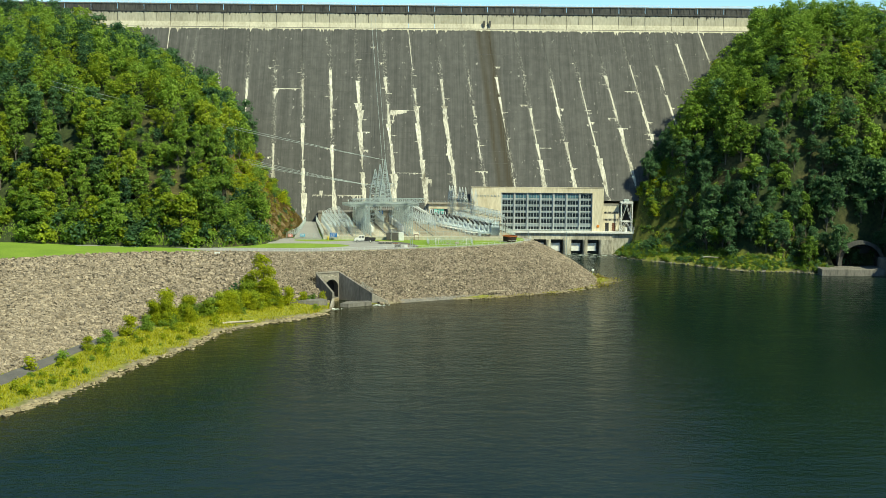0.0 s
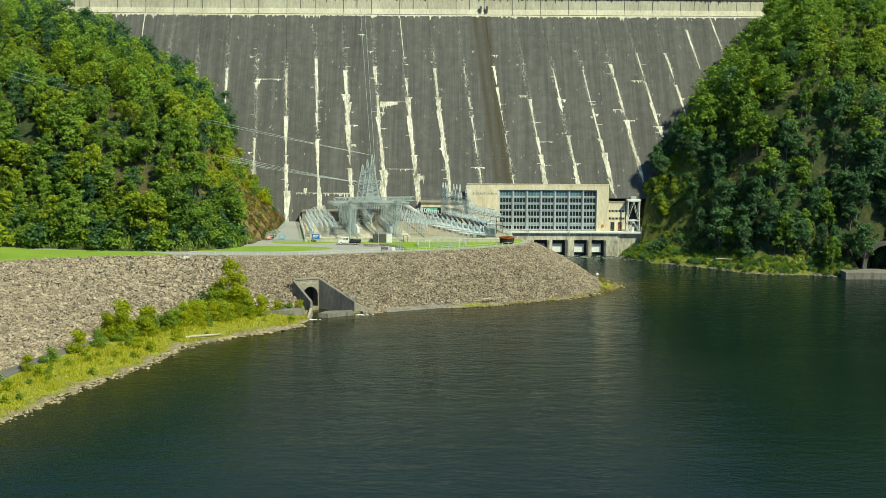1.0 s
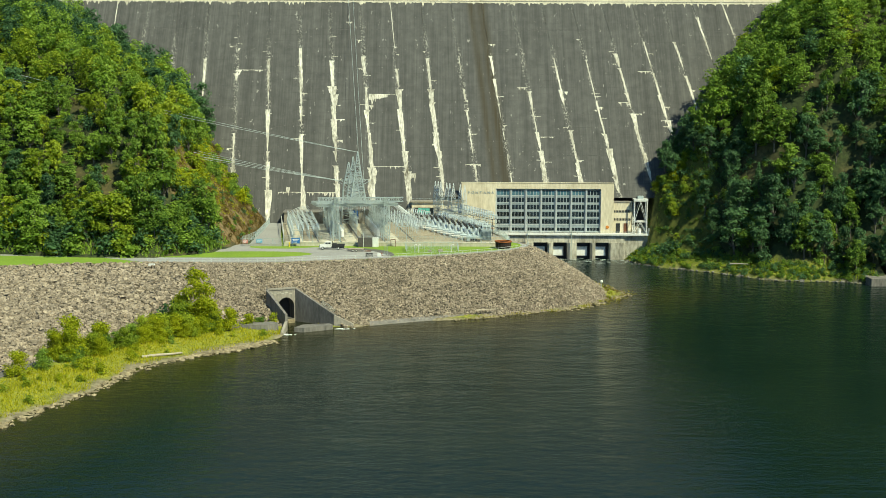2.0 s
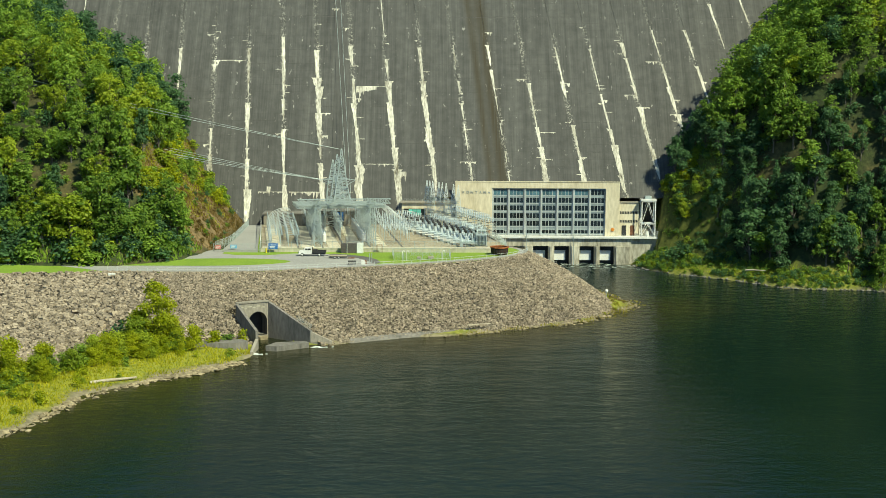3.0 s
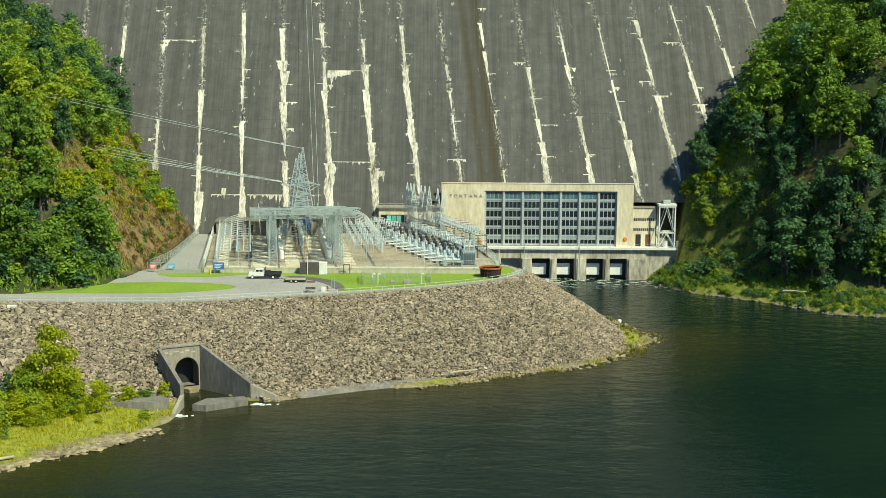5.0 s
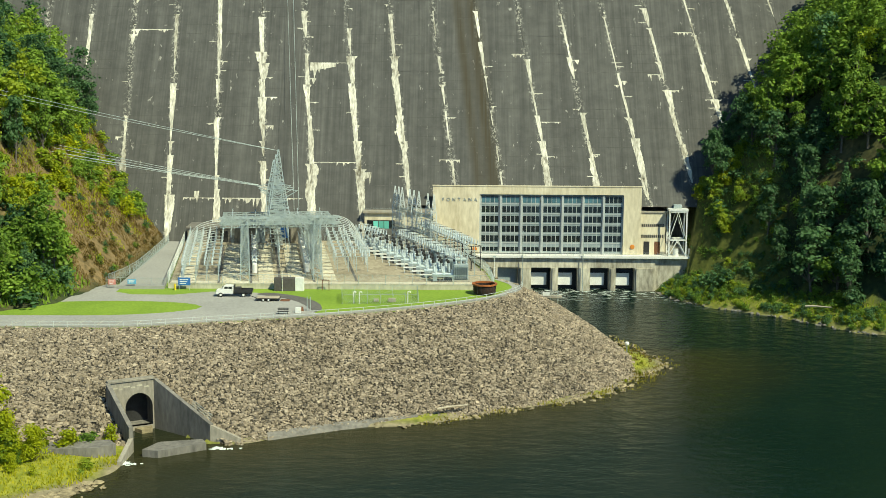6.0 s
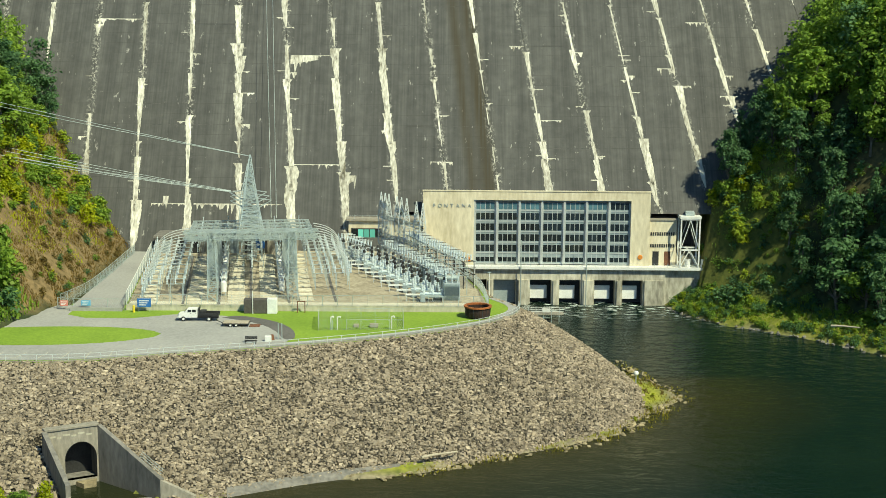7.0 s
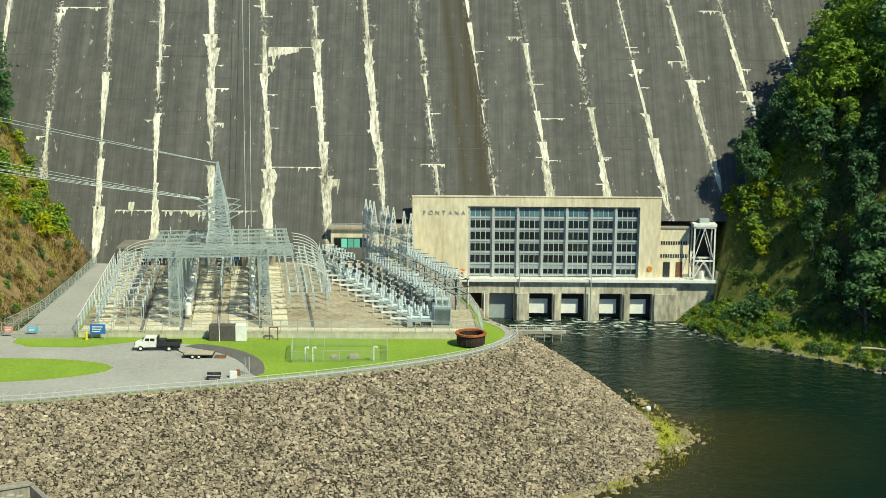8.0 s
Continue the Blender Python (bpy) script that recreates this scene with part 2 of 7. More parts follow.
def raw(name, verts, faces, material, parent=None, label="", smooth=False):
    verts = np.asarray(verts, float)
    if parent:
        verts = verts - np.array(origin(parent))
    me = bpy.data.meshes.new(name)
    me.from_pydata(verts.tolist(), [], faces if isinstance(faces, list) else faces.tolist())
    me.materials.append(material)
    if smooth:
        me.polygons.foreach_set("use_smooth", [True] * len(me.polygons))
    ob = new(name, me)
    ob.parent = parent
    return tagged(ob, label)


def box(bm, x0, x1, y0, y1, z0, z1, bevel=0.0):
    v = [bm.verts.new((x, y, z)) for z in (z0, z1) for x, y in ((x0, y0), (x1, y0), (x1, y1), (x0, y1))]
    faces = [bm.faces.new([v[i] for i in f]) for f in ((3, 2, 1, 0), (4, 5, 6, 7), (0, 1, 5, 4), (1, 2, 6, 5), (2, 3, 7, 6), (3, 0, 4, 7))]
    if bevel:
        bmesh.ops.bevel(bm, geom=list({e for f in faces for e in f.edges}), offset=bevel, segments=1, affect="EDGES", clamp_overlap=True)
    return bm


def boxed(*args):
    return box(bmesh.new(), *args)


def rod(bm, a, b, r, r2=None, seg=6):
    """A round or square bar from a to b."""
    a, b = Vector(a), Vector(b)
    r2 = r if r2 is None else r2
    d = (b - a).normalized()
    u = d.orthogonal().normalized()
    w = d.cross(u)
    rings = []
    for p, q in ((a, r), (b, r2)):
        rings.append([bm.verts.new(p + q * (math.cos(2 * math.pi * k / seg) * u + math.sin(2 * math.pi * k / seg) * w)) for k in range(seg)])
    for k in range(seg):
        bm.faces.new((rings[0][k], rings[0][(k + 1) % seg], rings[1][(k + 1) % seg], rings[1][k]))
    bm.faces.new(rings[0][::-1])
    bm.faces.new(rings[1])
    return bm


def bar(bm, a, b, r):
    return rod(bm, a, b, r, seg=4)


def tube(bm, pts, r, seg=4):
    """One unbroken bar bent along a line of points."""
    pts = [Vector(p) for p in pts]
    rings = []
    for i, p in enumerate(pts):
        d = (pts[min(i + 1, len(pts) - 1)] - pts[max(i - 1, 0)]).normalized()
        u = d.cross(Vector((0, 0, 1))).normalized() if abs(d.z) < 0.95 else Vector((1, 0, 0))
        w = u.cross(d)
        rings.append([bm.verts.new(p + r * (math.cos(6.2832 * (k + 0.5) / seg) * u + math.sin(6.2832 * (k + 0.5) / seg) * w)) for k in range(seg)])
    for p, q in zip(rings[:-1], rings[1:]):
        for k in range(seg):
            bm.faces.new((p[k], p[(k + 1) % seg], q[(k + 1) % seg], q[k]))
    bm.faces.new(rings[0][::-1])
    bm.faces.new(rings[-1])
    bmesh.ops.recalc_face_normals(bm, faces=bm.faces)
    return bm


def prism(pts, z0, z1):
    bm = bmesh.new()
    lo = [bm.verts.new((x, y, z0)) for x, y in pts]
    hi = [bm.verts.new((x, y, z1)) for x, y in pts]
    bm.faces.new(hi)
    bm.faces.new(lo[::-1])
    for i in range(len(pts)):
        j = (i + 1) % len(pts)
        bm.faces.new((lo[i], lo[j], hi[j], hi[i]))
    bmesh.ops.recalc_face_normals(bm, faces=bm.faces)
    return bm


def smooth_line(pts, step=4.0):
    """A rounded line through points, sampled every step metres."""
    p = np.array(pts, float)
    for _ in range(2):
        q = np.empty((2 * len(p) - 2, p.shape[1]))
        q[0::2], q[1::2] = 0.75 * p[:-1] + 0.25 * p[1:], 0.25 * p[:-1] + 0.75 * p[1:]
        p = np.vstack([p[:1], q, p[-1:]])
    s = np.concatenate([[0], np.cumsum(np.linalg.norm(np.diff(p[:, :2], axis=0), axis=1))])
    at = np.linspace(0, s[-1], max(2, int(s[-1] / step)))
    return np.stack([np.interp(at, s, p[:, k]) for k in range(p.shape[1])], 1)


def inside(poly, x, y):
    poly = np.asarray(poly, float)
    hit = np.zeros(x.shape, bool)
    x0, y0 = poly[-1]
    for x1, y1 in poly:
        cross = (y1 > y) != (y0 > y)
        hit ^= cross & (x < (x0 - x1) * (y - y1) / ((y0 - y1) or 1e-9) + x1)
        x0, y0 = x1, y1
    return hit


def away(line, x, y, closed=False):
    """Distance from points to a line of points."""
    p = np.asarray(line, float)[:, :2]
    if closed:
        p = np.vstack([p, p[:1]])
    best = np.full(x.shape, 1e9)
    for (ax, ay), (bx, by) in zip(p[:-1], p[1:]):
        dx, dy = bx - ax, by - ay
        u = np.clip(((x - ax) * dx + (y - ay) * dy) / (dx * dx + dy * dy + 1e-9), 0, 1)
        best = np.minimum(best, np.hypot(x - ax - u * dx, y - ay - u * dy))
    return best


# ---- the lie of the land (water at 0) ----
TOP = 15.7
LEFT_SHORE = [(-240, -2500), (-240, -300), (-230, 50), (-190, 180), (-140, 280), (-108, 343), (-95, 374), (-87, 407), (-75, 438), (-70.5, 466),
              (-55, 485), (-37.5, 503.5), (-33.5, 517), (-20, 525.5), (8, 541), (26, 545), (40, 555.5), (54, 561.5), (67, 570), (76, 585),
              (87, 599), (82, 612), (68, 627), (56, 645), (47, 670), (38, 712)]
RIGHT_SHORE = [(97, 712), (98.5, 699), (101, 686), (112, 672), (127, 661), (140, 648), (147, 637), (160, 635), (176, 634), (185, 627), (214, 621),
               # unseen land from here on, drawn in so its trees shade the portal
               (222, 612), (229, 590), (240, 545), (255, 460), (285, 300), (300, -300), (300, -2500)]
RIVER = LEFT_SHORE + RIGHT_SHORE
EDGE = [(-230, 505), (-167, 537), (-139, 556), (-110, 566), (-88, 568.5), (-66, 568), (-46, 568), (-28, 574.5), (-5.6, 581), (17.4, 590), (35.2, 600),
        (44.8, 608.6), (49.8, 618), (49.6, 623), (47.5, 628), (44, 633), (41, 641), (36, 689)]
FOOT = [(-140, 300, 2), (-120, 382, 2), (-106, 445, 2), (-92, 470, 2), (-75, 498, 2), (-55, 513, 1.8), (-41, 524, 1.0), (-20, 526, -0.5), (8, 541.5, -0.5),
        (30, 549, -0.5), (54, 562, -0.5), (67, 571, -0.5), (77, 587, -0.5), (80, 601, -0.5), (75, 614, -0.5), (66, 627, -0.5), (55, 644, -0.5), (41, 692, -0.5)]
MOUTH = [(-45.5, 540.5), (-36, 547.0), (-19.6, 531.2), (-14, 528), (-22, 519), (-35.5, 512), (-34.9, 524.3), (-42.0, 536.3)]
PLATEAU = EDGE + [(31, 700), (-57, 700), (-300, 700), (-300, 480)]
HILL_LEFT = [(-60, 3500), (-60, 692), (-60, 678), (-61, 642), (-63, 626), (-70, 594), (-88, 580), (-117, 583), (-133, 586), (-184, 597), (-260, 600), (-400, 500),
             (-520, 200), (-520, -2500), (-3500, -2500), (-3500, 3500)]


def ground_height(x, y):
    wet = inside(RIVER, x, y) | inside(MOUTH, x, y)
    d = away(RIVER, x, y, True)
    z = np.where(wet, -0.4 - 4 * (1 - np.exp(-d / 10)), 0.15 + np.minimum(2.0, 0.16 * d))
    right = ~wet & (x > 90) & (y > -2500)
    z = np.where(right, np.interp(d, [0, 4, 9, 13, 30, 45, 65, 95, 150, 400, 1500], [0.2, 2.6, 5.0, 7.5, 33, 51, 67, 96, 126, 180, 260]), z)
    # the rocky shoulder where the right bank meets the dam
    reach = np.clip(x - 114, 0, 45)
    ease = np.clip((y - 691 + reach) / (9 + reach), 0, 1) * np.clip((x - 108.5) / 4, 0, 1)
    shoulder = np.minimum(25 + 1.12 * (x - 106), 110)
    z = np.where(right & (x < 330), z + np.maximum(shoulder - z, 0) * ease * ease * (3 - 2 * ease), z)
    # cutting in front of and behind the tunnel mouth
    z = np.where((np.abs(x - 206.5) < 11) & (y > 618) & (y < 645.5), np.minimum(z, 1.5), z)
    flat = inside(PLATEAU, x, y)
    z = np.where(flat, 2 + (TOP - 2.5) * np.clip((away(PLATEAU, x, y) - 1) / 5, 0, 1), z)
    hill = inside(HILL_LEFT, x, y)
    dh = away(HILL_LEFT, x, y)
    z = np.where(hill, np.maximum(np.where(flat, z, 0), TOP - 0.5) + np.interp(dh, [0, 20, 36, 60, 95, 170, 400, 1500], [0, 21, 46, 63, 81, 107, 145, 235]), z)
    z = np.where((y > 779) & (np.abs(x) < 1500), np.clip(z, 114, 118), z)
    rough = np.sin(x * 0.11 + 1.3) * np.sin(y * 0.13) * 1.6 + np.sin(x * 0.31) * np.sin(y * 0.27 + 2) * 0.7
    return z + rough * np.clip((z - 18) / 15, 0, 1), wet, flat, hill, d


def spread(fine0, fine1, step, far0, far1):
    a = [fine0 - (abs(far0 - fine0)) * k ** 2 for k in np.linspace(1, 0.06, 12)]
    b = [fine1 + (abs(far1 - fine1)) * k ** 2 for k in np.linspace(0.06, 1, 12)]
    return np.array(a + list(np.arange(fine0, fine1 + 0.1, step)) + b)


def grid_faces(nx, ny):
    i, j = np.meshgrid(np.arange(nx - 1), np.arange(ny - 1), indexing="ij")
    a = (i * ny + j).ravel()
    return np.stack([a, a + ny, a + ny + 1, a + 1], 1)


def coloured(ob, name, rgb):
    at = ob.data.attributes.new(name, "FLOAT_COLOR", "POINT")
    at.data.foreach_set("color", np.hstack([rgb, np.ones((len(rgb), 1))]).astype(np.float32).ravel())


def land():
    gx, gy = spread(-300, 320, 4.0, -3400, 3400), spread(280, 800, 4.0, -2450, 3450)
    X, Y = np.meshgrid(gx, gy, indexing="ij")
    Z, wet, flat, hill, d = ground_height(X, Y)
    ob = raw("ground", np.stack([X.ravel(), Y.ravel(), Z.ravel()], 1), grid_faces(len(gx), len(gy)), GROUND, smooth=True)
    tagged(ob, "wooded valley ground of earth, grass and stone", "ground", kind="structure")
    stone = np.where(wet | (~hill & ~flat & (d < 3) & (X < 90)), 0.8, 0.0)
    grass = np.where(~wet & ~hill & ~flat & (X < 90) & (d >= 3), 0.85, 0.0) + np.where(~wet & (X > 90) & (X < 176) & (d < 11), 0.5, 0.0)
    slope = ~wet & (X > 92) & (X < 136) & (Y > 640)
    grass = np.where(slope & (d > 8), 0.25, grass)
    slip = np.where(hill & (X > -106) & (Y > 610) & (Y < 712) & (away(HILL_LEFT, X, Y) < 30), 0.85, 0.0)
    coloured(ob, "cover", np.stack([stone.ravel(), grass.ravel(), slip.ravel()], 1))


def river():
    gx, gy = spread(-130, 230, 5.0, -320, 330), spread(300, 700, 5.0, -2450, 712)
    X, Y = np.meshgrid(gx, gy, indexing="ij")
    ob = raw("water", np.stack([X.ravel(), Y.ravel(), 0 * X.ravel()], 1), grid_faces(len(gx), len(gy)), WATER, smooth=True)
    tagged(ob, "dark green river water with ripples and choppy tailrace", "river", kind="structure")
    d = away(LEFT_SHORE, X, Y)
    shallow = np.clip(1 - d / 36, 0, 1) * np.where(Y < 620, 1, 0.2) * 0.9
    foam = np.clip(1 - (699 - Y) / 26, 0, 1) ** 1.2 * ((X > 50) & (X < 108)) + 0.25 * np.clip(1 - away(RIGHT_SHORE[:5], X, Y) / 5, 0, 1)
    chop = np.clip(1 - (699 - Y) / 190, 0, 1) * np.clip((X - 40) / 30, 0.15, 1)
    coloured(ob, "shallow", np.stack([shallow.ravel(), foam.ravel(), chop.ravel()], 1))


land()
river()


# ---- the dam ----
DAM_Y, DAM_S = 682.3, 0.7186          # face: y = DAM_Y + DAM_S * z
SHOULDER, CREST = 117.6, 129.4


def joint_x(k, z):
    """Where the k-th joint runs at height z."""
    x = -65.5 + 15.1 * k
    return x + (0.062 + 0.00086 * (x + 65.5)) * (84 - z)


def face_y(z):
    return DAM_Y + DAM_S * z


dam = thing("concrete_dam", (30, 690, 0), "tall dark weathered concrete gravity dam with pale crest", "dam", kind="structure")


def monolith(k):
    """One block of the face, between two joints, with a slightly open joint at its side."""
    cols, zs = [0.0, 0.03, 0.09, *np.linspace(0.12, 0.88, 20 if k in (6, 7) else 4), 0.91, 0.97, 1.0], np.linspace(27.5 if 5 <= k <= 11 else 14, SHOULDER, 36)
    verts, joint = [], []
    for z in zs:
        a, b = joint_x(k, z) + 0.05, joint_x(k + 1, z) - 0.05
        for c in cols:
            verts.append((a + (b - a) * c, face_y(z) + 0.02 * math.sin(k * 1.7), z))
            x = a + (b - a) * c
            u = x - (84 - z) * 0.12
            brown = 0.8 * math.exp(-((u - 33.8) / 1.5) ** 2) + 0.9 * math.exp(-((u - 39.2) / 2.1) ** 2) + 0.25 * math.exp(-((u - 36.6) / 3.6) ** 4)
            joint.append((1.0 if c in (0, 1.0) else 0.8 if c in (0.03, 0.97) else 0.12 if c in (0.09, 0.91) else 0.0, min(1, brown), 0))
    n = len(cols)
    faces = [(r * n + c, r * n + c + 1, (r + 1) * n + c + 1, (r + 1) * n + c) for r in range(len(zs) - 1) for c in range(n - 1)]
    base = len(verts)
    for z in (zs[0], SHOULDER):
        for x in (joint_x(k, z) + 0.05, joint_x(k + 1, z) - 0.05):
            verts.append((x, 778, z))
            joint.append((0, 0, 0))
    t = (len(zs) - 1) * n
    faces += [(0, base, base + 1, n - 1)[::-1], (t, t + n - 1, base + 3, base + 2), (base, base + 2, base + 3, base + 1)]
    faces.append(tuple([r * n for r in range(len(zs))] + [base + 2, base]))
    faces.append(tuple([r * n + n - 1 for r in range(len(zs))][::-1] + [base + 1, base + 3]))
    ob = raw("dam_block", verts, faces, DAM, dam)
    coloured(ob, "joint", np.array(joint, float))


for k in range(-15, 23):
    monolith(k)

bm = bmesh.new()
box(bm, -420, 330, 758, 776, -5, 14)
box(bm, -420, 24, 700, 776, 0, 13.9)
box(bm, 24, 330, 716, 776, -5, 27)
part("dam_core", bm, CONC_DARK, dam)
# inner wall closes the joints behind the blocks
core = bmesh.new()
for a, b, low in ((-290, 10, 14), (10, 116, 28), (116, 275, 14)):
    core.faces.new([core.verts.new((x, face_y(z) + 0.5, z)) for x, z in ((a, low), (b, low), (b, SHOULDER - 0.5), (a, SHOULDER - 0.5))])
part("joint_backing", core, CONC_DARK, dam)


def crest():
    y0, rng = face_y(SHOULDER), np.random.default_rng(17)
    for k in range(-15, 23):
        a, b = joint_x(k, SHOULDER) + 0.12, joint_x(k + 1, SHOULDER) - 0.12
        bm = bmesh.new()
        # chamfered ledge, upright wall above
        prof = [(y0 - 0.15, SHOULDER - 0.4), (y0 + 1.6, SHOULDER + 2.7), (y0 + 2.1, SHOULDER + 2.7), (y0 + 2.1, SHOULDER + 8.2), (778, SHOULDER + 8.2), (778, SHOULDER - 0.4)]
        l, r = [bm.verts.new((a, y, z)) for y, z in prof], [bm.verts.new((b, y, z)) for y, z in prof]
        for i in range(6):
            j = (i + 1) % 6
            bm.faces.new((l[i], r[i], r[j], l[j]))
        bm.faces.new(l[::-1]), bm.faces.new(r)
        bmesh.ops.recalc_face_normals(bm, faces=bm.faces)
        part("crest_wall", bm, CREST_WALL, dam, "pale crest wall panel")
        # dark run-off below the roadway, hanging over the pale wall
        verts, faces = [], []
        xs = np.arange(a, b, 0.45)
        for x in xs:
            d = 0.25 + abs(rng.normal(0, 0.8)) * (rng.random() < 0.4)
            verts += [(x, y0 + 2.07, SHOULDER + 8.2), (x, y0 + 2.07, SHOULDER + 8.2 - d)]
        faces = [(2 * i, 2 * i + 1, 2 * i + 3, 2 * i + 2) for i in range(len(xs) - 1)]
        raw("dark_runoff", verts, faces, PARAPET, dam, "black run-off stain below the roadway")
        slab = bmesh.new()
        box(slab, a - 0.1, b + 0.1, y0 + 1.7, 778, SHOULDER + 8.2, SHOULDER + 9.2)
        box(slab, a, b, y0 + 1.9, y0 + 2.4, SHOULDER + 9.2, SHOULDER + 12.2)
        for x in np.linspace(a + 1.2, b - 1.2, 5):
            box(slab, x - 0.3, x + 0.3, y0 + 1.6, y0 + 1.9, SHOULDER + 9.2, SHOULDER + 12.0)
        part("roadway_slab", slab, PARAPET, dam, "dark weathered roadway edge with parapet")
        cap = boxed(a - 0.1, b + 0.1, y0 + 1.5, y0 + 2.6, SHOULDER + 12.2, SHOULDER + 12.75)
        part("parapet_cap", cap, CONC_DARK, dam)
        for j in (k,) if k % 2 else (k, k + 0.48):
            x = joint_x(j, SHOULDER)
            part("joint_stain", boxed(x - 0.16, x + 0.16, y0 + 2.03, y0 + 2.3, SHOULDER + 2.75, SHOULDER + 8.15), PARAPET, dam)
    rail = bmesh.new()
    for x in np.arange(-290, 275, 3.0):
        bar(rail, (x, y0 + 2.0, SHOULDER + 12.75), (x, y0 + 2.0, SHOULDER + 13.8), 0.10)
    for z in (13.2, 13.8):
        bar(rail, (-290, y0 + 2.0, SHOULDER + z), (275, y0 + 2.0, SHOULDER + z), 0.10)
    part("crest_railing", rail, WHITE, dam, "pale metal guard railing")
    box_bm = bmesh.new()
    for x in (33.2, 36.4):
        box(box_bm, x - 0.5, x + 0.5, y0 - 0.4, y0 + 1.4, SHOULDER + 1.2, SHOULDER + 4.4, 0.1)
    part("crest_bracket", box_bm, PARAPET, dam, "dark iron bracket on the crest ledge")
    # ragged lower edge of the pale ledge
    verts, xs = [], np.arange(joint_x(-15, SHOULDER), joint_x(23, SHOULDER), 0.6)
    for x in xs:
        d = 0.4 + 0.5 * rng.random() + abs(rng.normal(0, 1.0)) * (rng.random() < 0.25)
        for z in (SHOULDER - 0.3, SHOULDER - 0.3 - d):
            verts.append((x, face_y(z) - 0.04, z))
    raw("lime_fringe", verts, [(2 * i, 2 * i + 1, 2 * i + 3, 2 * i + 2) for i in range(len(xs) - 1)], CREST_WALL, dam, "pale ragged run-off below the ledge")


crest()


def lime_run(k, *runs):
    """Lime crust down the k-th joint: each run starts as a shelf under a lift joint and drips down, ragged, to its lower width."""
    for n, (z1, z0, w1, w0) in enumerate(runs):
        rng = np.random.default_rng(1000 + 37 * k + n)
        low = max(z0 - 0.35 * (z1 - z0), 29.6 if 5 <= k <= 11 else 16.0)
        steps = max(6, int((z1 - low) / 0.45))
        lean = rng.uniform(0.3, 0.7)
        shelf = rng.uniform(0.0, 0.9, 2) * (rng.random(2) < 0.55)
        slow = rng.normal(0, 0.13, (2, steps // 4 + 3))
        verts, faces = [], []
        for i in range(steps + 1):
            u = i / steps
            z = z1 - (z1 - low) * u
            v = min(1.0, u * 1.35)
            w = 0.87 * (w1 + (w0 - w1) * v ** 1.2)
            tail = 1.0 if u < 0.74 else 1.0 - 0.8 * (u - 0.74) / 0.26
            grow = [1.0 + np.interp(i / 4, np.arange(slow.shape[1]), slow[side]) + rng.normal(0, 0.05) for side in (0, 1)]
            flare = shelf * (1.0 if i == 0 else 0.45 if i == 1 else 0.0)
            l, r = max(0.07, w * lean * tail * grow[0]) + flare[0], max(0.07, w * (1 - lean) * tail * grow[1]) + flare[1]
            x = joint_x(k, z)
            for dx, dy in ((-l, -0.03), (-l * 0.7, -0.07), (r * 0.7, -0.07), (r, -0.03)):
                verts.append((x + dx, face_y(z) + dy, z))
        for i in range(steps):
            for c in range(3):
                a = i * 4 + c
                faces.append((a, a + 4, a + 5, a + 1))
        raw("lime_streak", verts, faces, CRUST, dam, "pale lime crust run down a joint")


# upper and lower end of each run, width above and below
lime_run(-5, (117, 100, 0.5, 0.4))
lime_run(-2, (88.9, 75.3, 1.6, 1.2))
lime_run(-1, (82.1, 79.2, 1.8, 0.8), (54.9, 44.1, 0.8, 1.1), (44.1, 37.9, 1.5, 1.9), (40.0, 31.0, 2.6, 1.9))
lime_run(0, (89.1, 74.5, 1.4, 1.0), (65.5, 49.5, 2.5, 0.8), (46.8, 42.4, 1.1, 0.9), (42.4, 30.2, 2.1, 1.7), (30.2, 18.5, 3.7, 2.4))
lime_run(1, (94.2, 82.4, 1.6, 1.6), (82.4, 69.0, 1.8, 0.8), (67.1, 60.6, 1.6, 1.0), (54.5, 44.3, 2.1, 1.3), (44.8, 36.3, 1.1, 0.8), (36.3, 32.0, 1.3, 1.3), (32.0, 19.5, 1.9, 3.4))
lime_run(2, (88.3, 76.7, 2.0, 1.6), (76.3, 72.9, 4.6, 2.8), (72.5, 67.2, 4.2, 2.0), (67.2, 61.2, 2.7, 1.9), (61.2, 48.8, 3.1, 1.1), (47.0, 43.5, 1.3, 0.9), (40.8, 33.8, 2.6, 1.9), (33.0, 24.0, 2.6, 2.2))
lime_run(3, (90.4, 83.6, 2.2, 1.4), (75.8, 65.4, 1.2, 1.6), (65.4, 56.2, 2.5, 1.2), (55.3, 40.0, 1.7, 1.9), (40.0, 33.1, 3.8, 2.6), (35.1, 20.0, 3.0, 3.3))
lime_run(4, (117, 100, 0.35, 0.35), (84.6, 77.9, 1.4, 0.8), (75.0, 65.9, 3.2, 1.6), (65.9, 49.0, 2.7, 1.5), (47.2, 38.4, 3.0, 1.9), (38.4, 22.0, 3.2, 2.2))
lime_run(5, (89.7, 76.0, 1.6, 1.2), (75.1, 56.4, 2.8, 1.9), (55.5, 47.3, 3.1, 2.5), (47.3, 28.5, 2.5, 1.5))
lime_run(6, (90.8, 84.2, 0.5, 0.4), (75.2, 71.0, 1.3, 0.8), (65.7, 60.6, 1.3, 0.6), (57.0, 49.0, 0.6, 0.5), (41.2, 33.0, 1.0, 0.7))
lime_run(7, (90.9, 84.0, 1.5, 1.0), (80.1, 71.6, 1.6, 0.8), (68.6, 63.3, 0.6, 0.3), (57.3, 53.5, 0.4, 0.3), (46.0, 42.0, 0.6, 0.4), (38.0, 33.6, 0.7, 0.5))
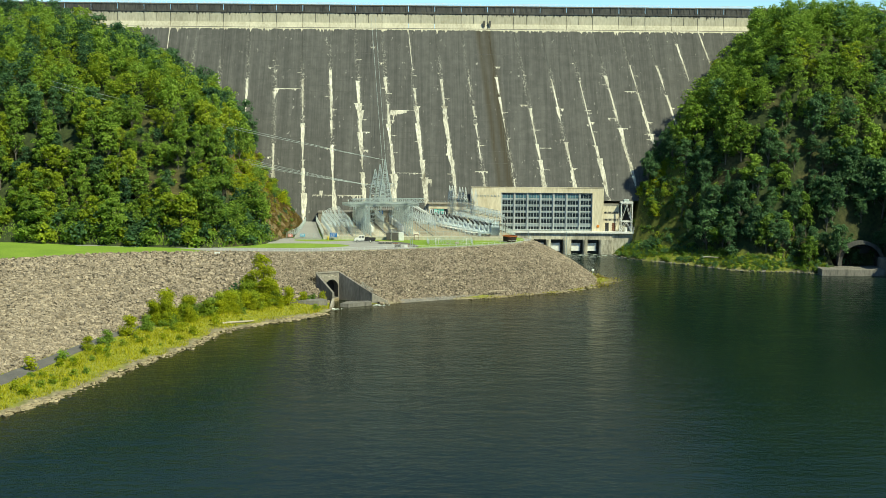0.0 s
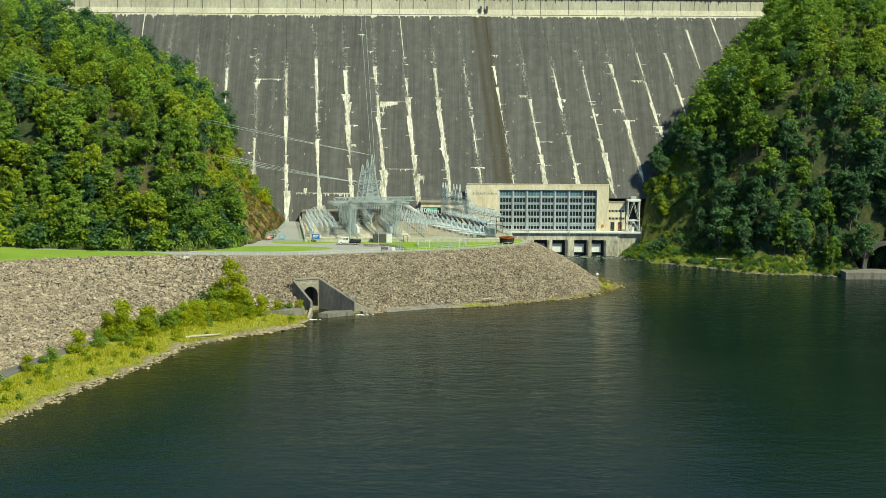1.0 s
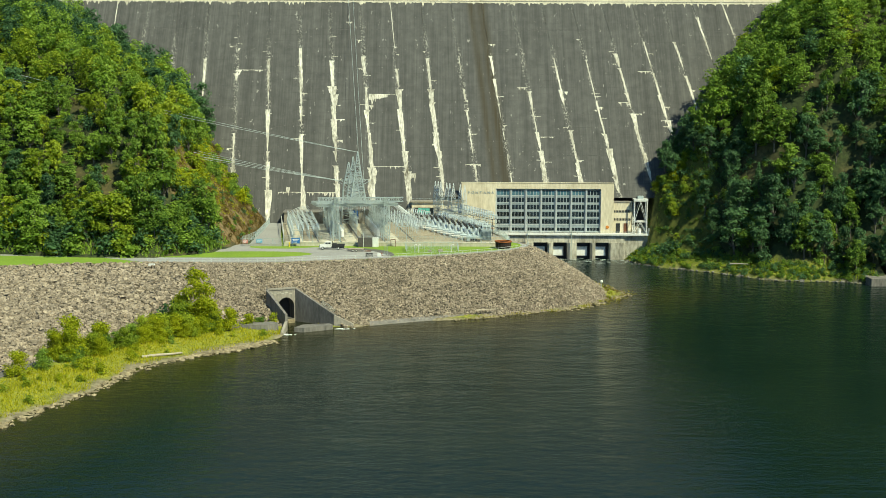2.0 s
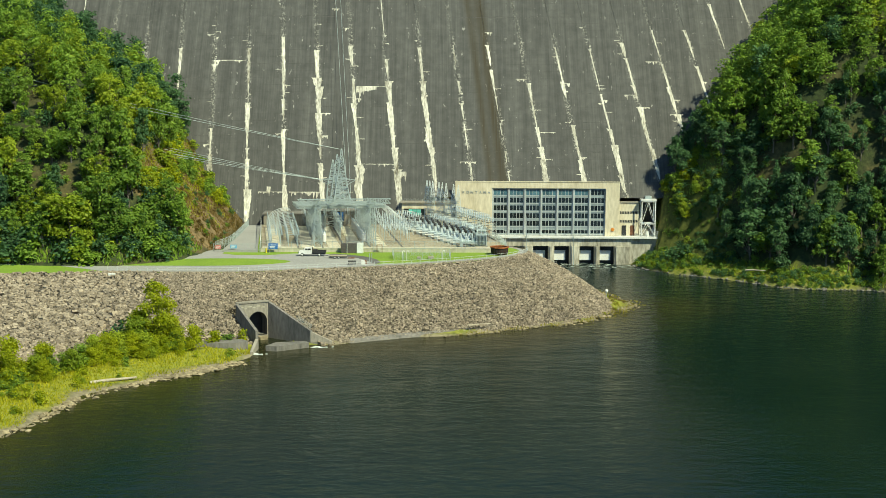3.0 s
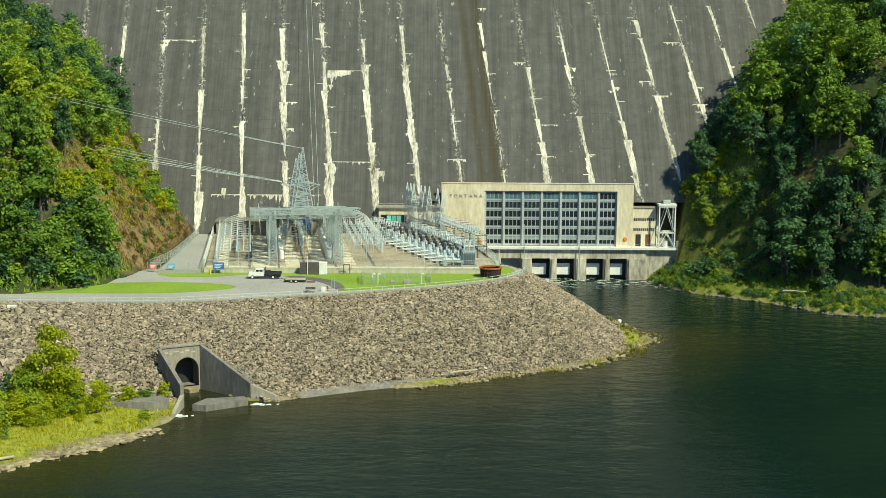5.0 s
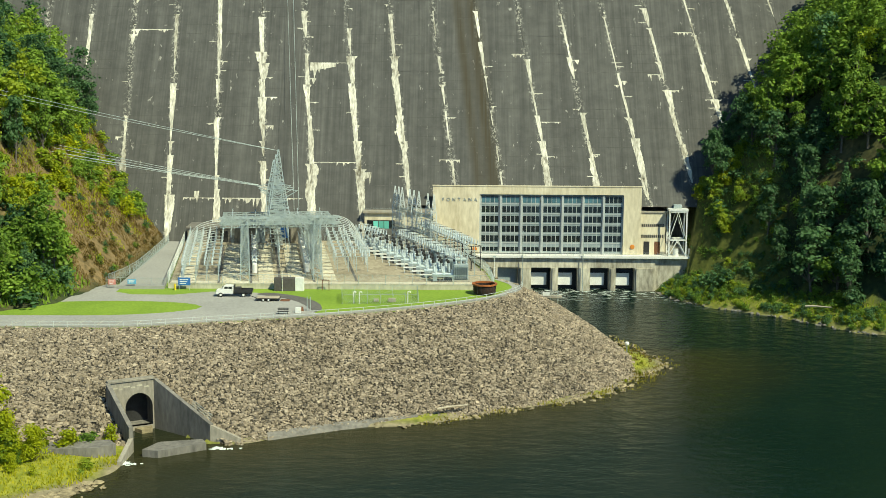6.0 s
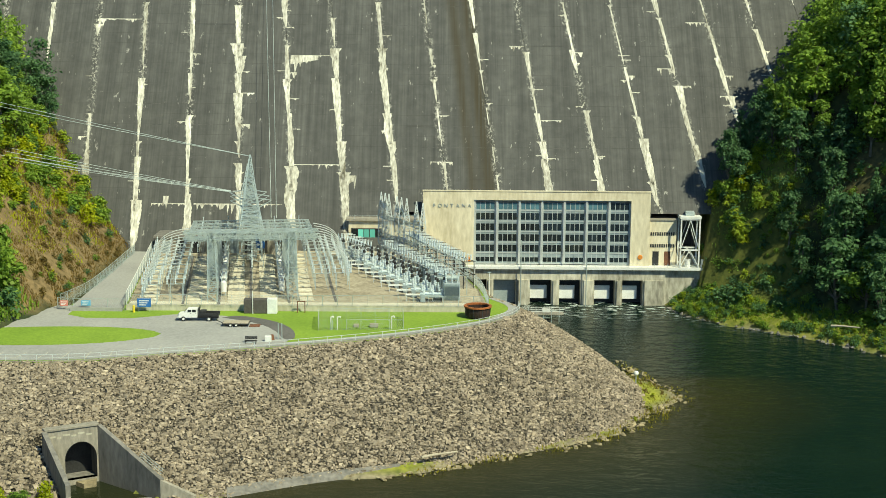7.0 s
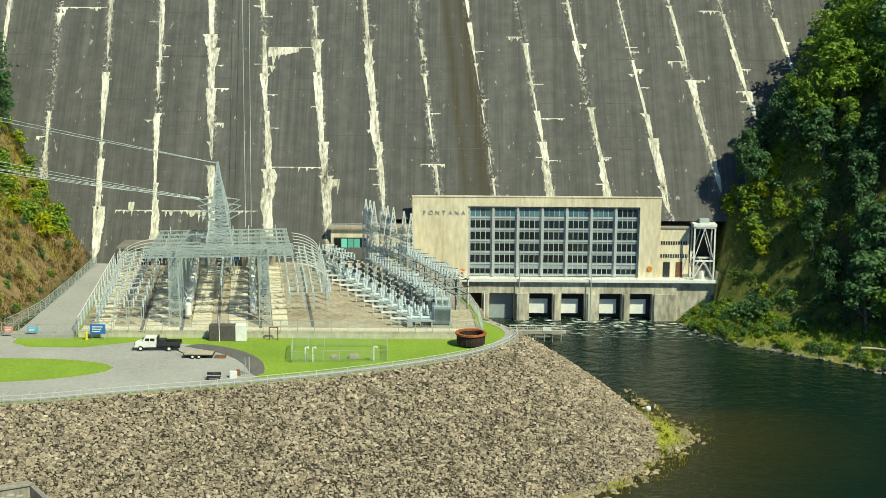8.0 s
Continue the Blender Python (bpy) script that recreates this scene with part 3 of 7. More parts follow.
lime_run(8, (74.4, 66.9, 1.8, 1.0), (66.9, 57.6, 0.9, 0.6), (55.8, 48.5, 1.9, 0.9), (47.6, 42.3, 2.5, 1.9), (42.6, 30.0, 2.1, 2.7))
lime_run(9, (90.1, 75.5, 0.8, 0.8), (75.1, 69.8, 2.0, 1.2), (56.8, 49.5, 1.9, 1.1), (47.7, 41.5, 1.3, 1.3), (42.4, 30.0, 1.7, 2.9))
lime_run(10, (89.2, 75.6, 0.5, 0.5), (69.9, 56.9, 0.9, 0.9), (55.1, 49.6, 1.9, 1.3), (48.7, 36.3, 3.2, 1.9), (36.3, 26.0, 1.7, 1.5))
lime_run(11, (92.3, 87.4, 2.0, 1.2), (85.4, 73.8, 1.2, 0.9), (73.8, 69.1, 1.8, 1.2), (64.4, 58.8, 2.9, 1.6), (58.8, 46.5, 1.7, 1.3), (47.0, 38.0, 2.3, 1.6))
lime_run(12, (98, 86, 0.7, 0.6), (83.0, 74.0, 1.0, 1.2), (73.0, 64.0, 2.1, 1.2), (61.5, 56.0, 2.6, 1.5))
lime_run(13, (98, 88, 1.4, 0.8), (82, 68, 1.4, 1.0))
lime_run(14, (110, 95, 1.2, 0.8))
lime_run(15, (118, 104, 1.0, 0.8))


def seep(x0, x1, z, seed, heavy=1.0):
    """Lime hanging from a lift joint, with drips of uneven length."""
    rng = np.random.default_rng(seed)
    verts, faces = [], []
    xs = np.arange(x0, x1, 0.4)
    deep = 0.13 + heavy * (0.12 + np.abs(rng.normal(0, 0.9, len(xs))) * (rng.random(len(xs)) < 0.45))
    if heavy > 3:
        deep += 2.2 * np.linspace(1, 0.35, len(xs))
    for x, d in zip(xs, deep):
        for zz, dy in ((z, -0.03), (z - 0.06, -0.06), (z - d, -0.035)):
            verts.append((x, face_y(zz) + dy, zz))
    for i in range(len(xs) - 1):
        for c in range(2):
            a = i * 3 + c
            faces.append((a, a + 1, a + 4, a + 3))
    raw("lime_seep", verts, faces, CRUST, dam, "pale lime drips from a lift joint")


for x0, x1, z, s, heavy in ((joint_x(3, 73) + 1.2, joint_x(4, 73) - 5.0, 72.8, 1, 4.0), (joint_x(3, 73) + 9.0, joint_x(4, 73), 72.8, 9, 0.3), (joint_x(-1, 84), joint_x(0, 84) - 1, 83.8, 2, 0.6),
                            (joint_x(-1, 84) - 0.3, joint_x(-1, 84) + 2.6, 83.6, 21, 3.0), (joint_x(0, 29) + 5, joint_x(1, 29), 29.4, 3, 0.5), (joint_x(1, 29) + 2, joint_x(2, 29) + 1, 29.4, 17, 1.4), (joint_x(2, 29) + 4, joint_x(3, 29) - 3, 29.4, 18, 0.4),
                            (-53.6, -52.0, 31.4, 22, 3.6), (-30, -26.5, 107, 4, 1.6), (joint_x(12, 84) - 7, joint_x(12, 84) - 0.5, 84, 5, 0.9), (joint_x(8, 54), joint_x(8, 54) + 8, 53.8, 6, 0.3),
                            (joint_x(2, 61), joint_x(2, 61) + 5.2, 61.3, 7, 0.8), (joint_x(11, 64) - 1, joint_x(11, 64) + 4.5, 64.4, 8, 0.5), (joint_x(4, 37) + 1, joint_x(4, 37) + 4.6, 37.5, 10, 3.2),
                            (joint_x(10, 74) - 1, joint_x(10, 74) + 3, 73.5, 11, 0.3), (joint_x(3, 41) + 1, joint_x(4, 41) - 4, 40.6, 12, 0.15), (joint_x(4, 41) - 7, joint_x(4, 41), 40.6, 13, 0.7),
                            (joint_x(11, 70) - 5, joint_x(11, 70), 69.6, 14, 0.8), (joint_x(6, 42) - 4, joint_x(6, 42) + 3, 41.6, 15, 0.6), (joint_x(8, 76) - 5, joint_x(8, 76), 76.2, 16, 0.8), (joint_x(12, 61) - 3, joint_x(12, 61) + 3, 61.4, 23, 0.8)):
    seep(x0, x1, z, s, heavy)

# short broken runs of lime beside the joints
rng = np.random.default_rng(71)
for s in range(90):
    k, z = int(rng.integers(-1, 14)), rng.uniform(32, 100)
    w, side = rng.uniform(0.8, 3.6), rng.random() < 0.6
    x = joint_x(k, z) + (0.2 if side else -w - 0.2)
    seep(x, x + w, z, 100 + s, rng.uniform(0.1, 0.9))


def lift_lines():
    """Thin weathered lift joints across the face, broken here and there."""
    rng = np.random.default_rng(61)
    for z in (33.4, 39.5, 45.6, 51.7, 57.8, 63.9, 70.0, 76.1, 82.2, 88.3, 94.4, 103.2, 109.7):
        bm = bmesh.new()
        x = -190.0
        while x < 240:
            run = rng.uniform(4, 30) if z != 103.2 else rng.uniform(25, 60)
            y = face_y(z) - 0.03
            h = rng.uniform(0.05, 0.13) if z != 103.2 else 0.18
            v = [bm.verts.new(p) for p in ((x, y, z), (x + run, y, z), (x + run, y + h * DAM_S, z + h), (x, y + h * DAM_S, z + h))]
            bm.faces.new(v)
            x += run + (rng.uniform(3, 40) if z != 103.2 else rng.uniform(0.5, 3))
        part("lift_joint", bm, PARAPET, dam, "dark weathered lift joint")


lift_lines()


# ---- the powerhouse ----
PH_Y, DECK, ROOF = 690.0, 14.0, 35.7
PLACE = Matrix.Translation((32.7, 332, 90.6)) @ Matrix.Scale(1.03, 4) @ Matrix.Translation((-32.7, -332, -90.6))
house = thing("powerhouse", (58, PH_Y + 10, 0), "cream concrete powerhouse with a tall window grid over tailrace bays", "power station")


def powerhouse():
    x0, x1, wx0, wx1, wz0, wz1, back = 25.2, 91.4, 40.0, 85.8, 14.2, 33.2, 709
    for name, b in (("wall", (x0, wx0, PH_Y, back, DECK, wz1 - 0.8)), ("wall", (wx1, x1, PH_Y, back, DECK, wz1 - 0.8)), ("wall", (wx0, wx1, PH_Y + 2.4, back, DECK, wz1 - 0.8)), ("parapet", (x0, wx0, PH_Y, PH_Y + 0.5, wz1 - 0.8, ROOF)), ("parapet", (wx1, x1, PH_Y, PH_Y + 0.5, wz1 - 0.8, ROOF)), ("parapet", (wx0, wx1, PH_Y, PH_Y + 0.5, wz1, ROOF)), ("lintel", (wx0, wx1, PH_Y + 0.5, PH_Y + 2.4, wz1 - 0.05, wz1 + 0.3))):
        part(name, boxed(*b), STUCCO, house)
    part("roof", boxed(x0 - 0.15, x1 + 0.15, PH_Y - 0.15, PH_Y + 0.65, ROOF + 0.003, ROOF + 0.3), STUCCO, house, "thin cream parapet coping")
    part("roof", boxed(x0 + 0.1, x1 - 0.1, PH_Y + 0.6, back, wz1 - 0.79, wz1 - 0.5), CONC_DARK, house, "flat dark roof behind the parapet")
    # window grid: seven bays, six rows of four panes
    wy = PH_Y + 0.85
    bay = (wx1 - wx0) / 7
    pane = bpy.data.meshes.new("pane")
    bmp = boxed(-0.58, 0.58, -0.03, 0.03, -0.98, 0.98)
    bmp.to_mesh(pane)
    bmp.free()
    for i in range(7):
        bx = wx0 + i * bay
        w = part("window", boxed(bx + 0.55, bx + bay - 0.30, wy + 0.1, wy + 0.3, wz0, wz1), PANEL, house, "tall blue-grey window bay")
        fr = bmesh.new()
        box(fr, bx - 0.05, bx + 0.5, wy - 0.5, wy + 0.1, wz0, wz1)
        box(fr, bx + bay - 0.30, bx + bay - 0.06, wy - 0.25, wy + 0.2, wz0, wz1)
        for r in range(7):
            z = wz0 + 0.05 + r * 3.13
            if z < wz1:
                box(fr, bx + 0.5, bx + bay - 0.3, wy - 0.05, wy + 0.12, z, min(z + 0.30, wz1))
        for c in range(5):
            x = bx + 0.62 + c * 1.37
            box(fr, x - 0.07, x + 0.07, wy - 0.02, wy + 0.11, wz0, wz1)
        part("window_frame", fr, FRAME, w)
        for r in range(6):
            for c in range(4):
                o = new("pane", pane)
                o.parent = w
                h = 0.65 if r == 0 else 1.0
                o.scale = (1.03, 1.03, 1.03 * h)
                o.location = PLACE @ Vector((bx + 0.62 + 1.37 * (c + 0.5), wy + 0.06, wz0 + 0.62 + r * 3.13 + 0.98 * h + (0.0 if r else 0.1))) - origin(w)
                blue = r == 5 and i < 6
                if not pane.materials:
                    pane.materials.append(GLASS)
                if blue:
                    o.material_slots[0].link = "OBJECT"
                    o.material_slots[0].material = GLASS_BLUE
    # deck with its rail, piers and gates
    part("deck", boxed(37.4, 108, PH_Y - 2.6, PH_Y + 2, DECK - 0.75, DECK), WHITE, house, "pale concrete deck ledge")
    rail = bmesh.new()
    for x in np.arange(37.6, 108, 1.9):
        bar(rail, (x, PH_Y - 2.4, DECK), (x, PH_Y - 2.4, DECK + 1.1), 0.035)
    for z in (0.55, 1.1):
        bar(rail, (37.6, PH_Y - 2.4, DECK + z), (107.8, PH_Y - 2.4, DECK + z), 0.035)
    part("deck_railing", rail, STEEL, house)
    part("beam", boxed(37.4, 96, PH_Y - 1.6, PH_Y + 3, 10.0, DECK - 0.75), BASE_CONC, house, "stained concrete lintel over the bays")
    walls = [(37.4, 38.6), (43.9, 45.9), (52.4, 56.6), (62.9, 65.2), (71.4, 75.4), (81.5, 83.6), (89.6, 96)]
    for a, b in walls:
        p = bmesh.new()
        box(p, a, b, PH_Y - 2.2, PH_Y + 3, -3, 9.98)
        bmesh.ops.bevel(p, geom=[e for e in p.edges if abs(e.verts[0].co.z - e.verts[1].co.z) > 5 and e.verts[0].co.y < PH_Y], offset=0.5, segments=2, affect="EDGES")
        part("pier", p, BASE_CONC, house)
    # black wall colour stands in for the shade deep inside the bays
    part("back_wall", boxed(38, 92, PH_Y + 2.6, PH_Y + 3.4, -3, 9.9), BLACK, house, "bay back wall coloured black for its shade")
    # gates stop short of the right pier; the black gap stands for its shadow
    for a, b in ((56.6, 61.7), (65.2, 69.9), (75.4, 80.2), (83.6, 88.2)):
        part("gate", boxed(a + 0.1, b, PH_Y + 0.6, PH_Y + 0.9, 4.0, 8.0, 0.06), WHITE, house, "white steel draft tube gate")
    part("gate", boxed(46.0, 52.3, PH_Y + 0.8, PH_Y + 1.1, 1, 9.9, 0.06), PANEL, house, "blue-grey steel bulkhead door")
    part("end_wall", boxed(96, 108, PH_Y - 1.0, PH_Y + 6, -3, DECK - 0.76), BASE_CONC, house, "streaked concrete end wall")
    part("side_wall", boxed(99.8, 109, PH_Y + 3.2, PH_Y + 12, -3, 16.6), BASE_CONC, house, "streaked concrete wall behind the gantry")
    # tall poles at the bays
    for x in (53.8, 72.9):
        p = rod(bmesh.new(), (x, PH_Y - 3.0, 0.5), (x, PH_Y - 3.0, 22), 0.16, 0.12)
        part("pole", p, STEEL, house)
    # annex and gantry on the far end
    part("annex", boxed(91.5, 99.4, PH_Y + 1.2, PH_Y + 14, DECK + 0.004, 27.4), STUCCO, house, "cream annex with slotted vents")
    part("annex_coping", boxed(91.5, 99.7, PH_Y + 0.9, PH_Y + 14, 27.41, 27.9), CONC, house)
    for z in (19.4, 22.9):
        for i in range(11):
            x = 91.8 + i * 0.66
            part("vent_slot", boxed(x, x + 0.42, PH_Y + 1.12, PH_Y + 1.3, z, z + 1.0), BLACK, house)
    for x in (92.6, 96.0):
        part("door", boxed(x, x + 1.8, PH_Y + 1.1, PH_Y + 1.3, DECK + 0.01, 18.2), RUST if x > 94 else BLACK, house)
    g = bmesh.new()
    gy = (PH_Y - 1.9, PH_Y + 2.6)
    for x in (100.2, 105.6):
        for y in gy:
            bar(g, (x, y, DECK), (x, y, 28.4), 0.28)
    for y in gy:
        for z in (28.2, 19.2):
            bar(g, (100.2, y, z), (105.6, y, z), 0.28)
        for x in (100.2, 105.6):
            bar(g, (x, y, 14.2), (102.9, y, 19.2), 0.18)
            bar(g, (x, y, 19.2), (102.9, y, 28), 0.13)
    box(g, 99.8, 106.0, gy[0] - 0.3, gy[1] + 0.3, 28.4, 29.1)
    gantry = thing("gantry_crane", (103.8, PH_Y + 2, DECK), "white steel gantry crane on the tailrace deck", "crane")
    part("frame", g, WHITE, gantry)
    part("hoist", boxed(101.6, 104.2, PH_Y - 0.6, PH_Y + 1.4, 29.1, 30.3, 0.1), STEEL, gantry)
    for x in (102.6, 107.4):
        tank = rod(bmesh.new(), (x, PH_Y - 0.5, DECK + 0.01), (x, PH_Y - 0.5, DECK + 2.2), 0.9, seg=14)
        t = part("storage_tank", tank, WHITE, None, smooth=False)
        tagged(t, "white round storage tank on the deck", "tank")
    for x, z in ((38.6, 15.6), (88.8, 16.6)):
        bm = bmesh.new()
        rod(bm, (x, PH_Y - 0.06, z), (x, PH_Y - 0.3, z), 0.75, 0.6, 14)
        s = part("warning_disc", bm, ORANGE)
        tagged(s, "round orange warning marker on the facade", "marker")
    # raised name on the facade
    for i, ch in enumerate("FONTANA"):
        cu = bpy.data.curves.new("letter", "FONT")
        cu.body, cu.size, cu.extrude, cu.align_x = ch, 1.2, 0.06, "CENTER"
        cu.materials.append(PANEL)
        o = new("letter", cu)
        o.parent = house
        o.matrix_basis = Matrix.Translation(PLACE @ Vector((28.4 + i * 1.72, PH_Y - 0.09, 31.0)) - origin(house)) @ pose(0, 0, 0, 90, 0, 0)


powerhouse()
PLACE = None


# ---- terrace, road, yard ----
def sheet(name, pts, z, material, label, category, thick=0.25, step=3.0, closed_smooth=True):
    p = pts
    if closed_smooth:
        p = smooth_line(list(pts) + [pts[0]], step)[:-1].tolist()
    ob = part(name, prism([(a, b) for a, b in p], z - thick, z), material)
    return tagged(ob, label, category, kind="structure")


EDGE_S = smooth_line(EDGE, 3.0)
sheet("terrace_lawn", [tuple(p) for p in EDGE_S if p[1] < 640] + [(31, 689), (31, 700), (-57, 700), (-57, 640), (-66, 590), (-90, 580), (-300, 640), (-300, 480)], TOP, LAWN, "flat mown lawn on the terrace", "lawn", 0.6, closed_smooth=False)
INNER = smooth_line([(x, y + 1.6) for x, y in EDGE], 3.0)
front = [tuple(p) for p in INNER if -93 < p[0] < -4 and p[1] < 600]
sheet("road", front + [(-2.6, 590), (-5.5, 598), (-12, 606.5), (-21, 612), (-33, 613), (-42, 608.6), (-53, 608.6), (-58, 612), (-58, 622), (-63, 622), (-72, 600), (-86, 594.5), (-110, 592), (-150, 590), (-150, 586), (-108, 582), (-96, 574)],
      TOP + 0.05, ASPHALT, "pale grey asphalt road and turning loop", "road", closed_smooth=False)
sheet("lawn_island", [(-118, 583.5), (-97, 582), (-74, 582), (-52, 582.3), (-39, 586), (-30, 592.5), (-38, 598.6), (-57, 600), (-80, 596), (-100, 590.5)], TOP + 0.15, LAWN, "oval mown lawn island in the road loop", "lawn")
sheet("dark_path", [(-21, 610), (-12, 605), (-6.5, 597), (-4, 588), (-1.5, 588), (-2.5, 598), (-8, 607), (-18, 613)], TOP + 0.10, ASPHALT_DARK, "dark asphalt path curving past the lawn", "path")
sheet("ramp_road", [(-58.5, 616), (-46, 616), (-49, 640), (-54.6, 692), (-60, 692), (-59, 650)], TOP + 0.9, ASPHALT, "grey asphalt ramp to the dam toe", "road", 1.2, closed_smooth=False)
walk_line = [tuple(p) for p in INNER if p[0] > -5 and p[1] < 634]
sheet("walkway", walk_line + [(x - 0.9, y + 2.4) if y < 606 else (x - 2.6, y + 0.6) for x, y in walk_line[::-1]], TOP + 0.06, ASPHALT, "narrow grey walkway behind the railing", "path", closed_smooth=False)
YARD = 17.0
sheet("switchyard_slab", [(-45, 618), (42, 618.5), (40, 640), (24.5, 640), (24.5, 693), (-54.5, 693)], YARD, GRAVEL, "raised pale gravel switchyard terrace", "yard", 1.6, closed_smooth=False)
sheet("yard_wall", [(-45.3, 617.3), (42.3, 617.8), (42.3, 618.5), (-45.3, 618)], YARD + 0.12, CREST_WALL, "low concrete retaining wall along the yard", "retaining wall", 1.9, closed_smooth=False)
sheet("quay_wall", [(24.5, 640), (40.2, 640), (36.4, 660), (34, 699), (24.5, 699)], YARD - 0.5, CONC, "concrete retaining wall beside the powerhouse", "retaining wall", 15.0, closed_smooth=False)


# ---- riprap bank ----
def bank_line(n=150):
    e, f = np.array(EDGE, float), np.array(FOOT, float)
    s = np.linspace(0, len(e) - 1, n)
    k = np.arange(len(e))
    def rounded(col):
        v = np.interp(s, k, col)
        for _ in range(6):
            v[1:-1] = 0.25 * v[:-2] + 0.5 * v[1:-1] + 0.25 * v[2:]
        return v
    top = np.stack([rounded(e[:, 0]), rounded(e[:, 1]), np.full(n, TOP - 0.1)], 1)
    return top, np.stack([rounded(f[:, 0]), rounded(f[:, 1]), rounded(f[:, 2])], 1)


BANK_TOP, BANK_FOOT = bank_line()


def bank_at(s, v):
    """A place on the bank: s along it, v from the top (0) to the foot (1)."""
    i = np.clip(s, 0, 1) * (len(BANK_TOP) - 1)
    a = [np.interp(i, np.arange(len(BANK_TOP)), BANK_TOP[:, c]) for c in range(3)]
    b = [np.interp(i, np.arange(len(BANK_TOP)), BANK_FOOT[:, c]) for c in range(3)]
    p = np.stack([a[c] + (b[c] - a[c]) * v for c in range(3)], -1)
    p[..., 2] += 1.7 * np.sin(np.pi * np.clip(v, 0, 1)) * np.clip((p[..., 0] + 130) / 60, 0, 1)
    return p


def bank():
    n, rows = 420, 40
    S, V = np.meshgrid(np.linspace(0, 1, n), np.linspace(0, 1, rows), indexing="ij")
    P = bank_at(S, V).reshape(-1, 3)
    P[:, 2] = np.where(inside(MOUTH, P[:, 0], P[:, 1]), np.minimum(P[:, 2], -1.2), P[:, 2])
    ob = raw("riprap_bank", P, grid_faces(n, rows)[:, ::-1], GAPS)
    return tagged(ob, "sloping bank of broken grey-brown riprap stone", "riprap bank", kind="structure")


RIPRAP = bank()
ICO = bmesh.new()
bmesh.ops.create_icosphere(ICO, subdivisions=1, radius=1.0)
ICO.verts.ensure_lookup_table()
ICO_V = np.array([v.co[:] for v in ICO.verts])
ICO_F = np.array([[v.index for v in f.verts] for f in ICO.faces])
ICO.free()
# small rubble: a block of eight corners, worn askew
CHIP_V = np.array([(x, y, z) for z in (-0.8, 0.8) for x, y in ((-0.8, -0.8), (0.8, -0.8), (0.8, 0.8), (-0.8, 0.8))])
CHIP_F = np.array([(4, 5, 6), (4, 6, 7), (0, 1, 5), (0, 5, 4), (1, 2, 6), (1, 6, 5), (2, 3, 7), (2, 7, 6), (3, 0, 4), (3, 4, 7)])


def stones(places, sizes, seed, squash=0.75, shape=(ICO_V, ICO_F)):
    """Angular stones joined into one set of vertices and faces."""
    rng = np.random.default_rng(seed)
    n = len(places)
    base_v, base_f = shape
    v = np.repeat(base_v[None], n, 0) * (1 + rng.uniform(-0.32, 0.32, (n, len(base_v), 1)))
    v *= (sizes[:, None] * rng.uniform([0.7, 0.55, 0.45 * squash], [1.35, 1.0, 0.8 * squash], (n, 3)))[:, None, :]
    a, b = rng.uniform(0, 2 * math.pi, n), rng.normal(0, 0.7 if squash > 0.4 else 0.07, n)
    ca, sa, cb, sb = np.cos(a), np.sin(a), np.cos(b), np.sin(b)
    y = v[..., 1] * cb[:, None] - v[..., 2] * sb[:, None]
    z = v[..., 1] * sb[:, None] + v[..., 2] * cb[:, None]
    x = v[..., 0]
    v = np.stack([x * ca[:, None] - y * sa[:, None], x * sa[:, None] + y * ca[:, None], z], -1) + places[:, None, :]
    f = base_f[None] + (np.arange(n) * len(base_v))[:, None, None]
    return v.reshape(-1, 3), f.reshape(-1, 3)


def riprap():
    rng = np.random.default_rng(5)
    s, v = rng.random(1500000), rng.random(1500000)
    p = bank_at(s, v)
    width = np.linalg.norm(bank_at(s, 0 * v) - bank_at(s, 0 * v + 1), axis=1)
    step = np.linalg.norm(bank_at(np.clip(s + 0.002, 0, 1), v) - bank_at(np.clip(s - 0.002, 0, 1), v), axis=1) / 0.004
    keep = rng.random(len(s)) < (width * step) / (width * step).max()
    s, v, p = s[keep], v[keep], p[keep]
    view = (p[:, 0] > -200) & (p[:, 1] > 330) & ~inside(MOUTH, p[:, 0], p[:, 1])
    p = p[view]
    fine = (p[:, 0] > -70) & (p[:, 1] > 530)
    p = p[fine | (rng.random(len(p)) < 0.35)][:80000]
    fine = (p[:, 0] > -70) & (p[:, 1] > 530)
    near = (p[:, 0] > -10) & (p[:, 0] < 22)
    sizes = np.where(fine, rng.uniform(0.18, 0.40, len(p)), rng.uniform(0.34, 0.66, len(p))) * np.where(rng.random(len(p)) < 0.05, 1.6, 1.0)
    p[:, 2] += rng.uniform(-0.05, 0.25, len(p))
    idx = np.flatnonzero(near)[:300]
    rest = np.ones(len(p), bool)
    rest[idx] = False
    verts, faces = stones(p[rest], sizes[rest], 8, 1.1, (CHIP_V, CHIP_F))
    pile = raw("riprap_stones", verts, faces, ROCK, RIPRAP)
    tagged(pile, "loose angular riprap stones", kind="stuff")
    shapes = []
    for k in range(6):
        vv, ff = stones(np.zeros((1, 3)), np.ones(1), 50 + k)
        me = bpy.data.meshes.new("stone")
        me.from_pydata(vv.tolist(), [], ff.tolist())
        me.materials.append(ROCK)
        shapes.append(me)
    for n, i in enumerate(idx):
        o = new("stone", shapes[n % 6])
        o.parent = RIPRAP
        o.location, o.scale = p[i], (sizes[i],) * 3
        o.rotation_euler = (0, 0, rng.uniform(0, 6.28))


riprap()
